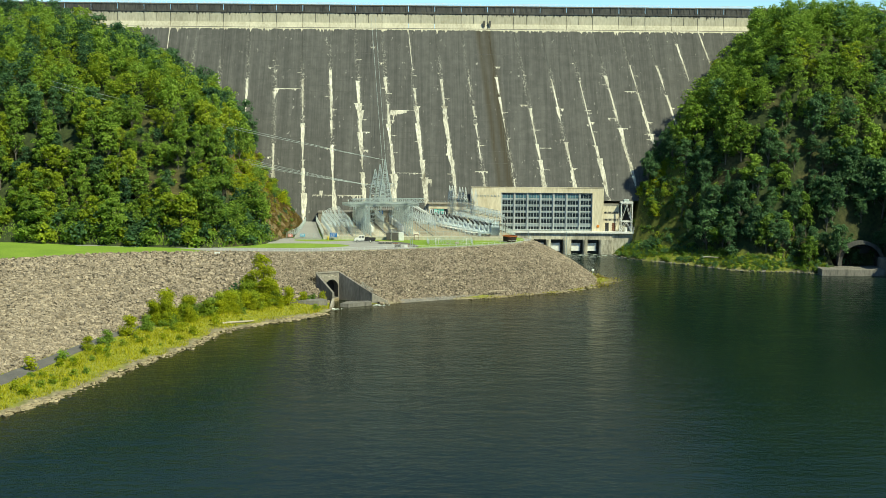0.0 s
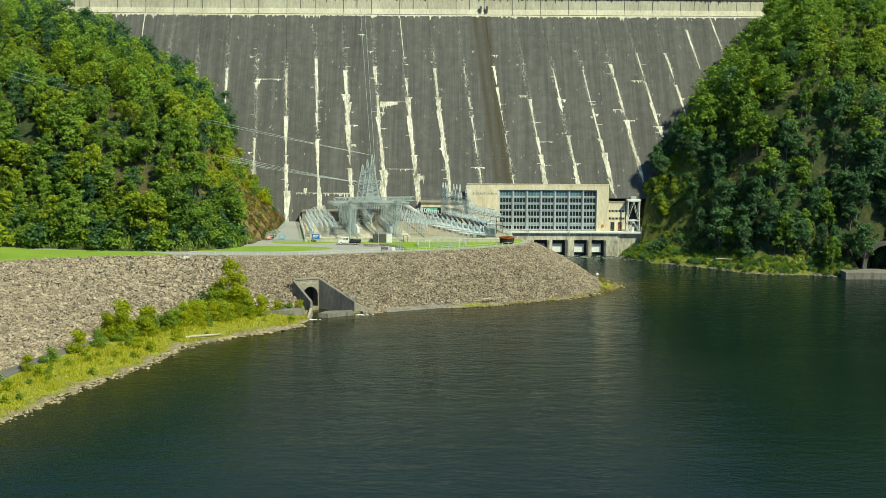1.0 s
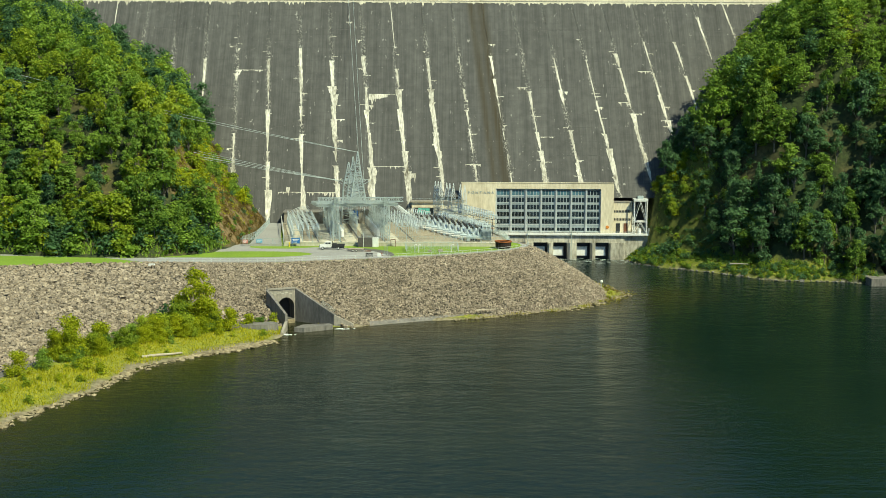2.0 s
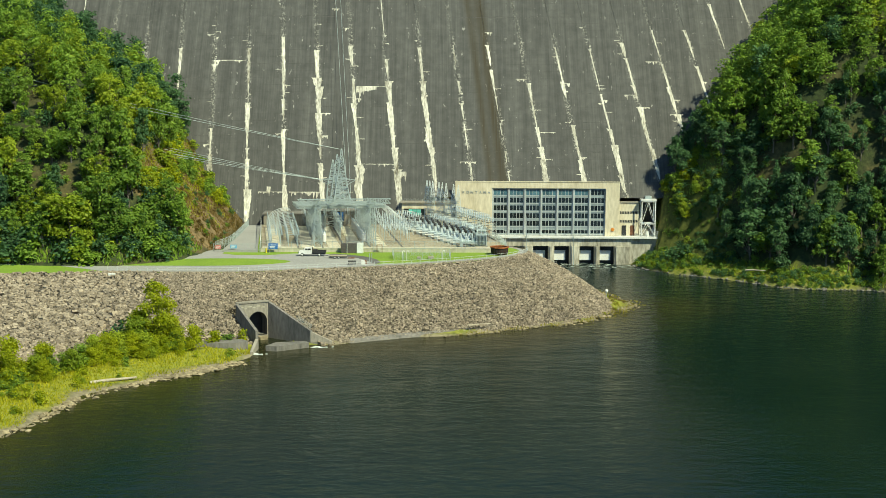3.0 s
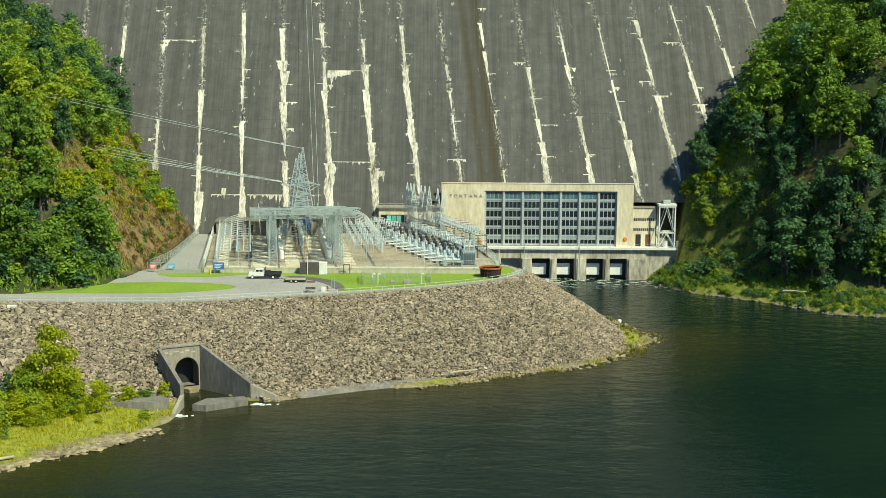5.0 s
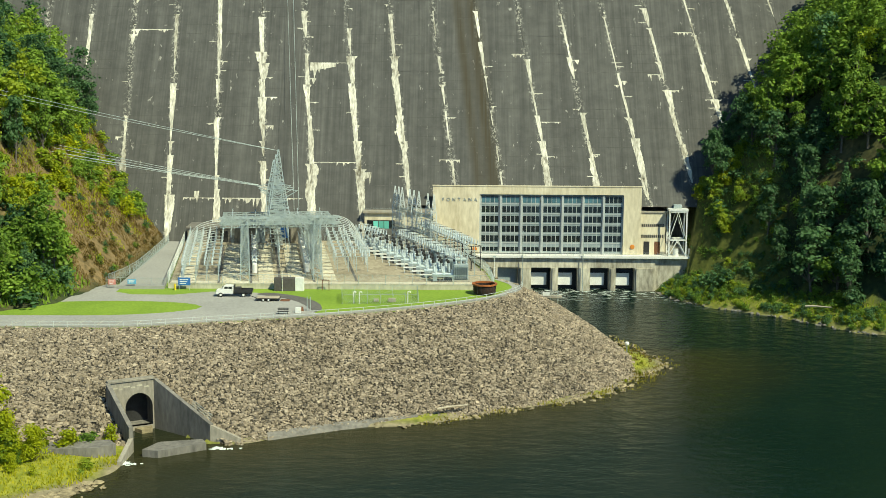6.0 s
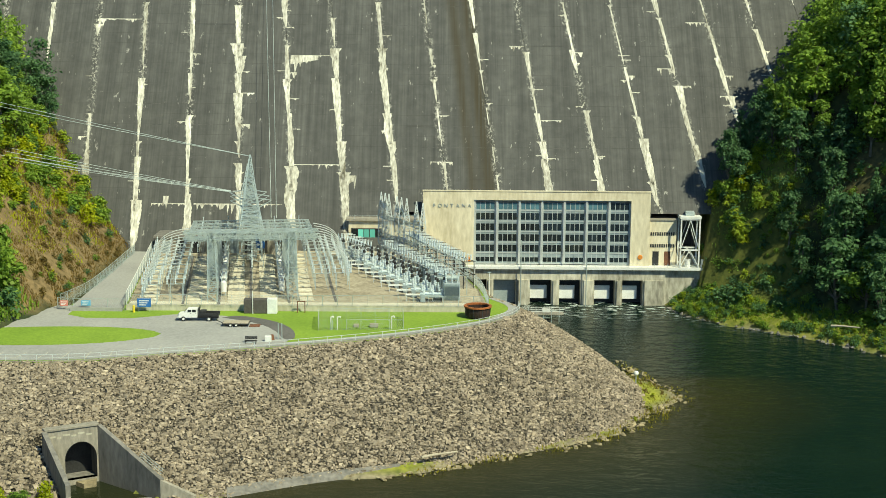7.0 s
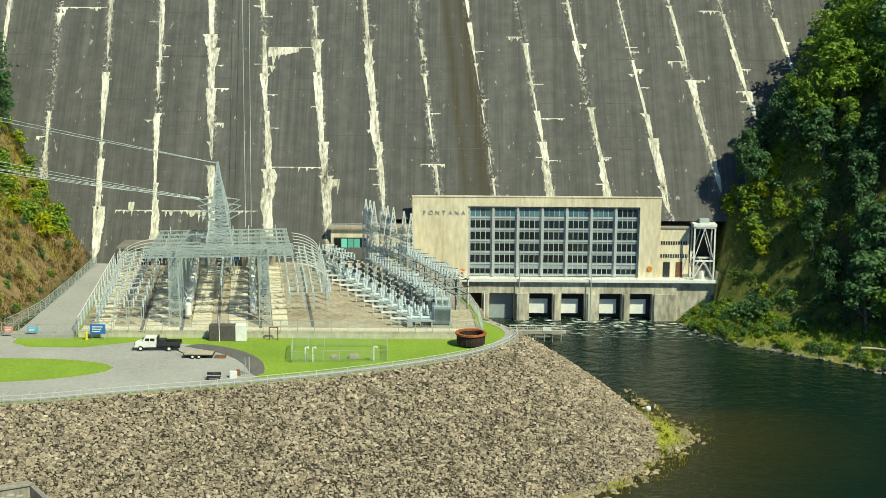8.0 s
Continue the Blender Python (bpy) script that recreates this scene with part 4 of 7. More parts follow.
# grey toe strip between the stones and the grass
toe = [(-137, 292, 2.3), (-117, 378, 2.5), (-104, 439, 2.6), (-98, 456, 2.6), (-88, 472, 2.6)]
tl = smooth_line(toe, 4.0)
strip = []
for i, p in enumerate(tl):
    w = 6.5 * (1 - i / (len(tl) - 1)) + 0.6
    strip += [(p[0] - w * 0.35, p[1] + 0.12 * w, p[2] + 0.5), (p[0] + w * 0.35, p[1] - 0.1 * w, p[2] + 0.15), (p[0] + w * 0.9, p[1] - 0.25 * w, p[2] - 0.35)]
tagged(raw("toe_strip", strip, grid_faces(len(tl), 3)[:, ::-1], ASPHALT_DARK), "dark grey gravel strip along the toe of the bank", "path", kind="structure")
# toe berm of concrete below the stones
berm_s = np.linspace(0.437, 0.512, 40)
berm = []
for s in berm_s:
    a = bank_at(np.array([s]), np.array([0.94]))[0]
    b = bank_at(np.array([s]), np.array([1.0]))[0]
    berm += [(a[0], a[1], a[2] + 0.3), (0.45 * a[0] + 0.55 * b[0], 0.45 * a[1] + 0.55 * b[1], 0.5 * a[2] + 0.5 * b[2] + 0.45), (b[0], b[1] - 1.2, -0.6)]
tagged(raw("toe_berm", berm, grid_faces(40, 3), CONC_DARK), "sloped grey concrete berm at the waterline", "berm", kind="structure")


# ---- trees ----
def leaf_cloud(centres, radii, count, size, rng, squash=0.85):
    """Leaf sprays scattered over a crown's lobes, turned every way, as quads."""
    n = count
    pick = rng.choice(len(centres), n, p=radii ** 2 / (radii ** 2).sum())
    d = rng.normal(0, 1, (n, 3))
    d /= np.linalg.norm(d, axis=1)[:, None]
    d[:, 2] = np.where(rng.random(n) < 0.6, np.abs(d[:, 2]), d[:, 2])
    r = radii[pick] * np.clip(rng.normal(0.86, 0.24, n), 0.2, 1.5)
    c = centres[pick] + d * r[:, None] * np.array([1, 1, squash])
    nrm = d + rng.normal(0, 0.45, (n, 3)) + np.array([0, 0, 0.65])
    nrm /= np.linalg.norm(nrm, axis=1)[:, None]
    u = np.cross(nrm, rng.normal(0, 1, (n, 3)))
    u /= np.linalg.norm(u, axis=1)[:, None]
    w = np.cross(nrm, u)
    s = size * rng.uniform(0.6, 1.3, n)[:, None]
    bend = nrm * s * 0.25
    q = np.stack([c - u * s, c - w * s * 0.55 + bend, c + u * s, c + w * s * 0.55 - bend], 1)
    return q.reshape(-1, 3), np.arange(4 * n).reshape(-1, 4)


def tree_meshes(kind, seed, leaves, size=0.43):
    """Trunk with limbs, and crown, standing at the origin, one metre tall per unit of 1."""
    rng = np.random.default_rng(seed)
    h = 15.0
    tr = bmesh.new()
    lean = rng.normal(0, 0.4, 2)
    pts = [Vector((lean[0] * k / 4, lean[1] * k / 4, h * 0.2 * k)) for k in range(5)]
    for k in range(4):
        rod(tr, pts[k], pts[k + 1], 0.30 - 0.06 * k, 0.24 - 0.06 * k, 7)
    centres, radii = [], []
    if kind == "conifer":
        for k in range(9):
            z = h * (0.18 + 0.09 * k)
            for a in range(3):
                t = rng.uniform(0, 6.28)
                r = (9.5 - k) * 0.33
                centres.append((math.cos(t) * r * 0.7, math.sin(t) * r * 0.7, z))
                radii.append(r * 0.62 + 0.3)
    else:
        for k in range(26):
            t, z = rng.uniform(0, 6.28), h * rng.uniform(0.22, 0.95)
            r = 3.6 * math.sqrt(max(0.05, 1 - ((z / h - 0.52) / 0.48) ** 2)) * rng.uniform(0.35, 1.15)
            c = Vector((math.cos(t) * r, math.sin(t) * r, z))
            centres.append(c[:])
            radii.append(rng.uniform(0.75, 1.75))
            base = pts[min(3, max(1, int(z / h * 4) - 1))]
            if k < 11:
                rod(tr, base, base.lerp(c, 0.9), 0.11, 0.04, 5)
        centres.append((0, 0, h * 0.88)), radii.append(1.4)
        centres.append((0, 0, h * 0.55)), radii.append(2.6)
    trunk = bpy.data.meshes.new("trunk")
    tr.to_mesh(trunk)
    tr.free()
    trunk.materials.append(BARK)
    v, f = leaf_cloud(np.array(centres), np.array(radii), leaves, size, rng)
    crown = bpy.data.meshes.new("crown")
    crown.from_pydata(v.tolist(), [], f.tolist())
    return trunk, crown


def tree_kinds(n_leaves):
    kinds = []
    for k, (kind, mat) in enumerate((("broad", 0), ("broad", 1), ("broad", 2), ("broad", 0), ("broad", 1), ("conifer", 2), ("broad", 2), ("broad", 0))):
        tr, cr = tree_meshes(kind, 20 + k, n_leaves)
        cr.materials.append(LEAF[mat])
        kinds.append((tr, cr, kind))
    return kinds


KINDS = tree_kinds(2000)


def crown_arrays(me):
    v = np.empty(len(me.vertices) * 3)
    me.vertices.foreach_get("co", v)
    return v.reshape(-1, 3), np.arange(len(me.vertices)).reshape(-1, 4), LEAF.index(me.materials[0])


CROWNS = [crown_arrays(cr) for tr, cr, kind in KINDS]


def plant(x, y, z, scale, which, turn, group):
    tr, cr, kind = KINDS[which]
    label = "tall dark green conifer on the wooded slope" if kind == "conifer" else ("yellow-green leafy tree on the wooded slope" if cr.materials[0] == LEAF[1] else "green broadleaf tree on the wooded slope")
    e = thing("conifer_tree" if kind == "conifer" else "broadleaf_tree", (x, y, z), label, "tree", group)
    wide = 0.95 + 0.25 * math.sin(turn * 5)
    e.scale, e.rotation_euler = (scale * wide, scale * wide, scale), (0, 0, turn)
    for name, me in (("trunk", tr), ("crown", cr)):
        o = new(name, me)
        o.parent = e


def forest(x0, x1, y0, y1, keep, spacing, seed, group, weights, big, singles):
    """Trees over a slope: those nearest the river stand singly, the wood behind them is one joined mass."""
    rng = np.random.default_rng(seed)
    xs, ys = np.meshgrid(np.arange(x0, x1, spacing), np.arange(y0, y1, spacing), indexing="ij")
    x = (xs + rng.uniform(-0.42, 0.42, xs.shape) * spacing).ravel()
    y = (ys + rng.uniform(-0.42, 0.42, ys.shape) * spacing).ravel()
    z, wet, flat, hill, d = ground_height(x, y)
    ok = keep(x, y, z, wet, flat, hill, d)
    x, y, z = x[ok], y[ok], z[ok]
    order = np.argsort(np.minimum(away(HILL_LEFT, x, y), d[ok]) + 0.15 * y)
    verts, faces, base = [[] for _ in LEAF], [[] for _ in LEAF], [0 for _ in LEAF]
    for n, i in enumerate(order):
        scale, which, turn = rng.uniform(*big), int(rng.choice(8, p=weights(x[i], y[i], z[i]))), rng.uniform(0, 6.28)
        if n < singles:
            plant(x[i], y[i], z[i] - 0.4, scale, which, turn, group)
            continue
        v, f, m = CROWNS[which]
        v, f = v[:3200], f[:800]
        c, s = math.cos(turn), math.sin(turn)
        w = v * scale
        verts[m].append(np.stack([w[:, 0] * c - w[:, 1] * s + x[i], w[:, 0] * s + w[:, 1] * c + y[i], w[:, 2] + z[i] - 0.4], 1))
        faces[m].append(f + base[m])
        base[m] += len(v)
    for m in range(len(LEAF)):
        if verts[m]:
            ob = raw("woodland", np.vstack(verts[m]), np.vstack(faces[m]), LEAF[m])
            tagged(ob, "dense leafy woodland covering the valley slope", "woodland", kind="stuff")


def left_ok(x, y, z, wet, flat, hill, d):
    dh = away(HILL_LEFT, x, y)
    bare = (y > 613) & (dh < 27) & (x > -104)
    return hill & (dh > 2.5) & ~bare & (y < face_y(np.minimum(z + 4, SHOULDER)) - 3) & (x > -245)


def right_ok(x, y, z, wet, flat, hill, d):
    low = ((x < 129) & (y > 650) & (z < 34)) | ((x < 114) & (y > 680))
    mouth = (np.abs(x - 206) < 9) & (y < 642)
    # past x 176 trees stand nearer the water, added to overshadow the portal
    return ~wet & ~low & ~mouth & (d > np.where(x > 176, 5.0, 9.5)) & (x > 95) & (y < face_y(np.minimum(z + 4, SHOULDER)) - 5) & (x < 250) & (d < 120)


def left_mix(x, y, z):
    """Yellow-green trees in front, sunlight put into the leaf choice; darker crowns high up beside the dam."""
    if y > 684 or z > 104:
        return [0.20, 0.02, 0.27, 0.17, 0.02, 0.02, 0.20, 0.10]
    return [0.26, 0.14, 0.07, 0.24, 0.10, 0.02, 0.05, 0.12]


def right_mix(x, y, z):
    # lighter leaves above, deep ones below: sun and shade put into leaf colour
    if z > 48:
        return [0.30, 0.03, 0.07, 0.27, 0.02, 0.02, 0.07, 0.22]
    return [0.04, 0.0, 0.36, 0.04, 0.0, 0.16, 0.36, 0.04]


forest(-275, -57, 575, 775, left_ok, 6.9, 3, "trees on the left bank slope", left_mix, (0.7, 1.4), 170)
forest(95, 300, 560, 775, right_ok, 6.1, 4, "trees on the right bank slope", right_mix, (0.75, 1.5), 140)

# tall trees crowding the tunnel mouth; the outer, mostly unseen ones added to shade it
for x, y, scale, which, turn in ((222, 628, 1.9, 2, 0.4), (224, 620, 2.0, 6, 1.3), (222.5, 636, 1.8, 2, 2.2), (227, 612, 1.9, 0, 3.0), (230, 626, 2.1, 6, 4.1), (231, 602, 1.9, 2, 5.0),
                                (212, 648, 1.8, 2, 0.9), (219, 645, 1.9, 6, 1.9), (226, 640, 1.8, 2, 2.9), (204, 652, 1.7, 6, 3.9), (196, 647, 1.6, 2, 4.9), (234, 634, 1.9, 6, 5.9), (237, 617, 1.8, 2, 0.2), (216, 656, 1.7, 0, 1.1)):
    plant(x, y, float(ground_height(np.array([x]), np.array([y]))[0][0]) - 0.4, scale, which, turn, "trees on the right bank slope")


# ---- switchyard ----
def lattice(bm, a, b, w0, w1, n, r=0.09, brace=0.06):
    """A square lattice column or beam from a to b."""
    a, b = Vector(a), Vector(b)
    d = (b - a).normalized()
    u = Vector((1, 0, 0)) if abs(d.x) < 0.9 else Vector((0, 1, 0))
    w = d.cross(u).normalized()
    rings = []
    for k in range(n + 1):
        t = k / n
        h = (w0 + (w1 - w0) * t) / 2
        c = a.lerp(b, t)
        rings.append([c + h * (i * u + j * w) for i, j in ((-1, -1), (1, -1), (1, 1), (-1, 1))])
    for i in range(4):
        bar(bm, rings[0][i], rings[n][i], r)
    for k in range(n):
        for i in range(4):
            j = (i + 1) % 4
            p, q = (rings[k][i], rings[k + 1][j]) if (k + i) % 2 else (rings[k][j], rings[k + 1][i])
            bar(bm, p, q, brace)
            if k:
                bar(bm, rings[k][i], rings[k][j], brace)
    return bm


def insulator(bm, a, b, r=0.16, n=5):
    a, b = Vector(a), Vector(b)
    rod(bm, a, b, r * 0.55, seg=6)
    for k in range(n):
        t = (k + 0.5) / n
        d = (b - a) * (0.28 / n)
        c = a.lerp(b, t)
        rod(bm, c - d, c + d, r, r * 0.8, 8)
    return bm


def bus_structure():
    """High dead-end beams in front, a lower grid of beams and bus wires stepping back to the dam."""
    st = thing("bus_structure", (-15.5, 636, YARD), "tall grey-green galvanised lattice bus structure", "switchyard frame")
    rows = [(624, 33.2), (632, 32.4), (641, 29.6), (650, 29.0), (659, 28.4), (668, 27.8), (677, 27.2), (686, 26.6)]
    for x in (-25.2, -5.6):
        for y, z in rows:
            part("column", lattice(bmesh.new(), (x, y, YARD), (x, y, z), 2.5, 1.7, 8, 0.14, 0.09), STEEL, st)
    for y, z in rows:
        tall = 1.6 if z > 32 else 1.1
        part("beam", lattice(bmesh.new(), (-32.0, y, z), (1.0, y, z), tall, tall, 18, 0.11, 0.07), STEEL, st)
    for x in (-31.4, -25.2, -20, -15.5, -11, -5.6, 0.4):
        part("beam", lattice(bmesh.new(), (x, 641, 29.7), (x, 686, 26.7), 0.9, 0.9, 20, 0.09, 0.06), STEEL, st)
    for x in (-25.2, -5.6):
        part("beam", lattice(bmesh.new(), (x, 624, 33.2), (x, 641, 29.8), 1.1, 1.1, 8, 0.10, 0.07), STEEL, st)
    for x in np.arange(-30.5, 1, 1.3):
        part("bus_wire", bar(bmesh.new(), (x, 626, 31.0), (x, 686, 26.0), 0.06), STEEL, st)
    for y in (637, 645, 655, 664, 673, 682):
        for x in (-29, -22, -18, -13, -9, -2):
            part("insulator", insulator(bmesh.new(), (x, y, 29), (x, y, 26.8)), PORCELAIN, st)
            part("drop_wire", bar(bmesh.new(), (x, y, 26.8), (x + 0.6, y, YARD + 4.5), 0.05), STEEL, st)


# everything on the yard floor follows the yard's own axis, turned a little from the dam's
before_yard = set(scene.objects)
bus_structure()


def arches(x_in, x_out, z_in, z_out, y):
    a = thing("bus_arch", (x_out, y, YARD), "pale pipe bus arch bending down to a post", "bus pipe", "bus arches of the yard")
    bm = bmesh.new()
    ring = [(x_in + (x_out - x_in) * math.sin(u), y, z_out + (z_in - z_out) * math.cos(u)) for u in np.linspace(0.15, math.pi / 2, 8)]
    part("pipe", tube(bm, ring, 0.10, 6), PALE_STEEL, a)
    part("post", rod(bmesh.new(), (x_out, y, YARD), (x_out, y, z_out - 2.4), 0.12), PALE_STEEL, a)
    part("insulator", insulator(bmesh.new(), (x_out, y, z_out - 2.4), (x_out, y, z_out), 0.3), PORCELAIN, a)


for y in np.arange(627, 686, 4.9):
    arches(-31.6, -42.2, 25.2, 20.2, y)
for y in np.arange(645, 686, 4.5):
    arches(1.0, 9.6, 26.2, 20.8, y)


def line_tower(y, x, foot, shoulder, tip, wide, r):
    t = thing("transmission_tower", (x, y, YARD), "pointed galvanised lattice transmission tower in the yard", "tower")
    part("lower_shaft", lattice(bmesh.new(), (x, y, foot), (x, y, shoulder), wide, wide * 0.62, 7, r, r * 0.7), STEEL, t)
    mid = shoulder + (tip - shoulder) * 0.45
    part("shaft", lattice(bmesh.new(), (x, y, shoulder), (x, y, mid), wide * 0.62, wide * 0.34, 5, r, r * 0.7), STEEL, t)
    part("peak", lattice(bmesh.new(), (x, y, mid), (x, y, tip), wide * 0.34, 0.25, 6, r * 0.9, r * 0.65), STEEL, t)
    for side in (-1, 1):
        for d in (-1, 1):
            part("crossarm", bar(bmesh.new(), (x + side * 1.2, y + d, shoulder + 2.2), (x + side * 5.2, y, shoulder + 1.6), r * 0.6), STEEL, t)
            part("crossarm_strut", bar(bmesh.new(), (x + side * 1.6, y + d, shoulder - 0.4), (x + side * 5.2, y, shoulder + 1.6), r * 0.6), STEEL, t)


line_tower(639, -15.5, 31.4, 38.0, 51.2, 6.4, 0.15)
line_tower(658, -15.8, 28.0, 36.5, 48.0, 6.2, 0.14)
line_tower(677, -16.2, YARD, 35.0, 44.6, 7.0, 0.16)


def sagging(name, a, b, sag, r, label, mat=STEEL):
    a, b = Vector(a), Vector(b)
    bm = bmesh.new()
    n = 14
    pts = [a.lerp(b, k / n) - Vector((0, 0, 4 * sag * (k / n) * (1 - k / n))) for k in range(n + 1)]
    rings = [[bm.verts.new(p + r * Vector(o)) for o in ((0, 0, 1), (0.7, -0.7, 0), (0, 0, -1), (-0.7, 0.7, 0))] for p in pts]
    for p, q in zip(rings[:-1], rings[1:]):
        for i in range(4):
            bm.faces.new((p[i], p[(i + 1) % 4], q[(i + 1) % 4], q[i]))
    return tagged(part(name, bm, mat), label, "cable")


def bus_stand():
    s = thing("bus_stand", (0, 0, 0), "steel post stand with porcelain insulators on gravel", "insulator stand", "insulator stands in the yard")
    legs = bmesh.new()
    for x in (-1.6, 1.6):
        bar(legs, (x, 0, 0), (x, 0, 4.4), 0.11)
    bar(legs, (-2.3, 0, 4.4), (2.3, 0, 4.4), 0.12)
    part("frame", legs, STEEL, s)
    for x in (-2.0, 0, 2.0):
        part("insulator", insulator(bmesh.new(), (x, 0, 4.45), (x, 0, 6.4), 0.24), PORCELAIN, s)
    for x in (-2.0, 0, 2.0):
        part("bus_bar", rod(bmesh.new(), (x, -1.2, 6.5), (x, 1.2, 6.5), 0.07), STEEL, s)
    return s


first = bus_stand()
spots = [(x, y) for x in (-40.0, -34) for y in np.arange(624, 688, 6.4)] + [(-15.5, y) for y in np.arange(646, 684, 5.2)] + [(x, y) for x in (2.0, 7.4) for y in np.arange(634, 686, 6.0)]
first.matrix_basis = pose(*spots[0], YARD)
for x, y in spots[1:]:
    copy_thing(first, pose(x, y, YARD, 0, 0, 90 if -20 < x < -10 else 0))


def breaker():
    b = thing("circuit_breaker", (0, 0, 0), "white cylindrical circuit breaker on short steel legs", "circuit breaker", "white breakers in the yard")
    for x in (-0.5, 0.5):
        for y in (-0.5, 0.5):
            part("leg", bar(bmesh.new(), (x, y, 0), (x, y, 1.0), 0.08), STEEL, b)
    can = rod(bmesh.new(), (0, 0, 1), (0, 0, 3.4), 0.75, seg=14)
    rod(can, (0, 0, 3.4), (0, 0, 3.75), 0.75, 0.35, 14)
    part("can", can, WHITE, b)
    part("bushing", insulator(bmesh.new(), (-0.35, 0, 3.6), (-0.8, 0, 5.0), 0.15), PORCELAIN, b)
    part("bushing", insulator(bmesh.new(), (0.35, 0, 3.6), (0.8, 0, 5.0), 0.15), PORCELAIN, b)
    return b


spots = [(x, y) for x in (-22.6, -8.2) for y in np.arange(630, 682, 5.6)]
first = breaker()
first.matrix_basis = pose(*spots[0], YARD)
for x, y in spots[1:]:
    copy_thing(first, pose(x, y, YARD))


def turn_yard(since):
    """Turns what was built since then about the middle of the yard's front."""
    m = Matrix.Translation((-16, 622, 0)) @ Matrix.Rotation(radians(8.0), 4, "Z") @ Matrix.Translation((16, -622, 0))
    for ob in set(scene.objects) - since:
        if ob.parent is None:
            ob.matrix_basis = m @ ob.matrix_basis


turn_yard(before_yard)
for dz, dy in ((0, 0), (1.0, 2), (2.0, -2), (3.2, 1), (4.4, 3)):
    sagging("power_line", (-28.8, 676 + dy * 0.5, 36.8), (-172, 640 + dy * 2, 67 + dz * 1.5), 2.0, 0.065, "pale power line strung from the tower to the hillside")
for dz, dy in ((0, 0), (2.2, 3)):
    sagging("power_line", (-17.9, 638.6, 50.9), (-172, 634 + dy, 84 + dz), 1.2, 0.07, "thin power line strung from the tower peak to the hillside")
for dx in (0.0, 1.5):
    sagging("hanging_cable", (-29.5 + dx * 1.5, 765, 124), (-19 + dx, 688, 27.5), 1.0, 0.12, "thin pale cable hanging from the dam crest to the yard")


def oil_breaker():
    b = thing("power_breaker", (0, 0, 0), "pale grey power breaker with pairs of tilted porcelain bushings", "circuit breaker", "row of bushing breakers")
    base = bmesh.new()
    for x in (-2.4, 0, 2.4):
        for y in (-0.8, 0.8):
            bar(base, (x, y, 0), (x, y, 1.3), 0.12)
    box(base, -3.2, 3.2, -1.0, 1.0, 1.2, 1.6)
    part("cubicle", boxed(-3.0, -1.8, -1.5, -1.05, 0.1, 1.9, 0.04), PANEL, b, "blue-grey control cubicle")
    part("stand", base, STEEL, b)
    t = rod(bmesh.new(), (-3.1, 0, 1.95), (3.1, 0, 1.95), 0.34, seg=12)
    for x in (-2.2, 0.0, 2.2):
        rod(t, (x, 0, 1.7), (x, 0, 3.0), 0.42, 0.34, 12)
    tank = part("tank", t, PORCELAIN, b)
    for i, x in enumerate((-2.6, -1.5, -0.5, 0.5, 1.5, 2.6)):
        s = 1 if i % 2 else -1
        part("bushing", insulator(bmesh.new(), (x, 0.2 * s, 2.6), (x + 0.25 * s, 0.9 * s, 5.2), 0.30, 6), PORCELAIN, tank)
        part("cap", rod(bmesh.new(), (x + 0.25 * s, 0.9 * s, 5.2), (x + 0.30 * s, 1.05 * s, 5.9), 0.42, 0.30, 8), BLACK, tank, "dark bushing cap")
    part("side_beam", boxed(-6.6, -3.1, -0.22, 0.22, 1.5, 1.85), WHITE, b, "pale horizontal support beam")
    for x in (-6.4, -4.6):
        part("post", bar(bmesh.new(), (x, 0, 0), (x, 0, 3.4 if x < -6 else 1.5), 0.09), PALE_STEEL, b)
    part("plinth", boxed(-3.4, 3.4, -1.2, 1.2, 0, 0.25, 0.04), ASPHALT_DARK, b)
    return b


first = oil_breaker()
pts = [(5.5 + 2.3 * k, 680 - 5.6 * k) for k in range(11)]
first.matrix_basis = pose(*pts[0], YARD)
for x, y in pts[1:]:
    copy_thing(first, pose(x, y, YARD))


def rack_mast(x, y):
    m = thing("lattice_mast", (x, y, YARD), "slender pointed galvanised lattice mast", "mast", "row of pointed masts")
    part("shaft", lattice(bmesh.new(), (x, y, YARD), (x, y, 29.5), 1.9, 1.6, 8, 0.14, 0.10), PALE_STEEL, m)
    part("spire", lattice(bmesh.new(), (x, y, 29.5), (x, y, 36.2), 1.7, 0.1, 5, 0.14, 0.10), PALE_STEEL, m)


for x, y in ((13.3, 682), (14.5, 680), (15.6, 678), (18.1, 673), (19.4, 671), (20.9, 669), (23.7, 663), (25.5, 660)):
    rack_mast(x, y)
cross = bmesh.new()
for z in (24.0, 29.3):
    lattice(cross, (13.3, 682, z), (25.5, 660, z), 0.9, 0.9, 14, 0.07, 0.05)
tagged(part("mast_crossbeam", cross, STEEL), "lattice crossbeam joining the pointed masts", "beam")


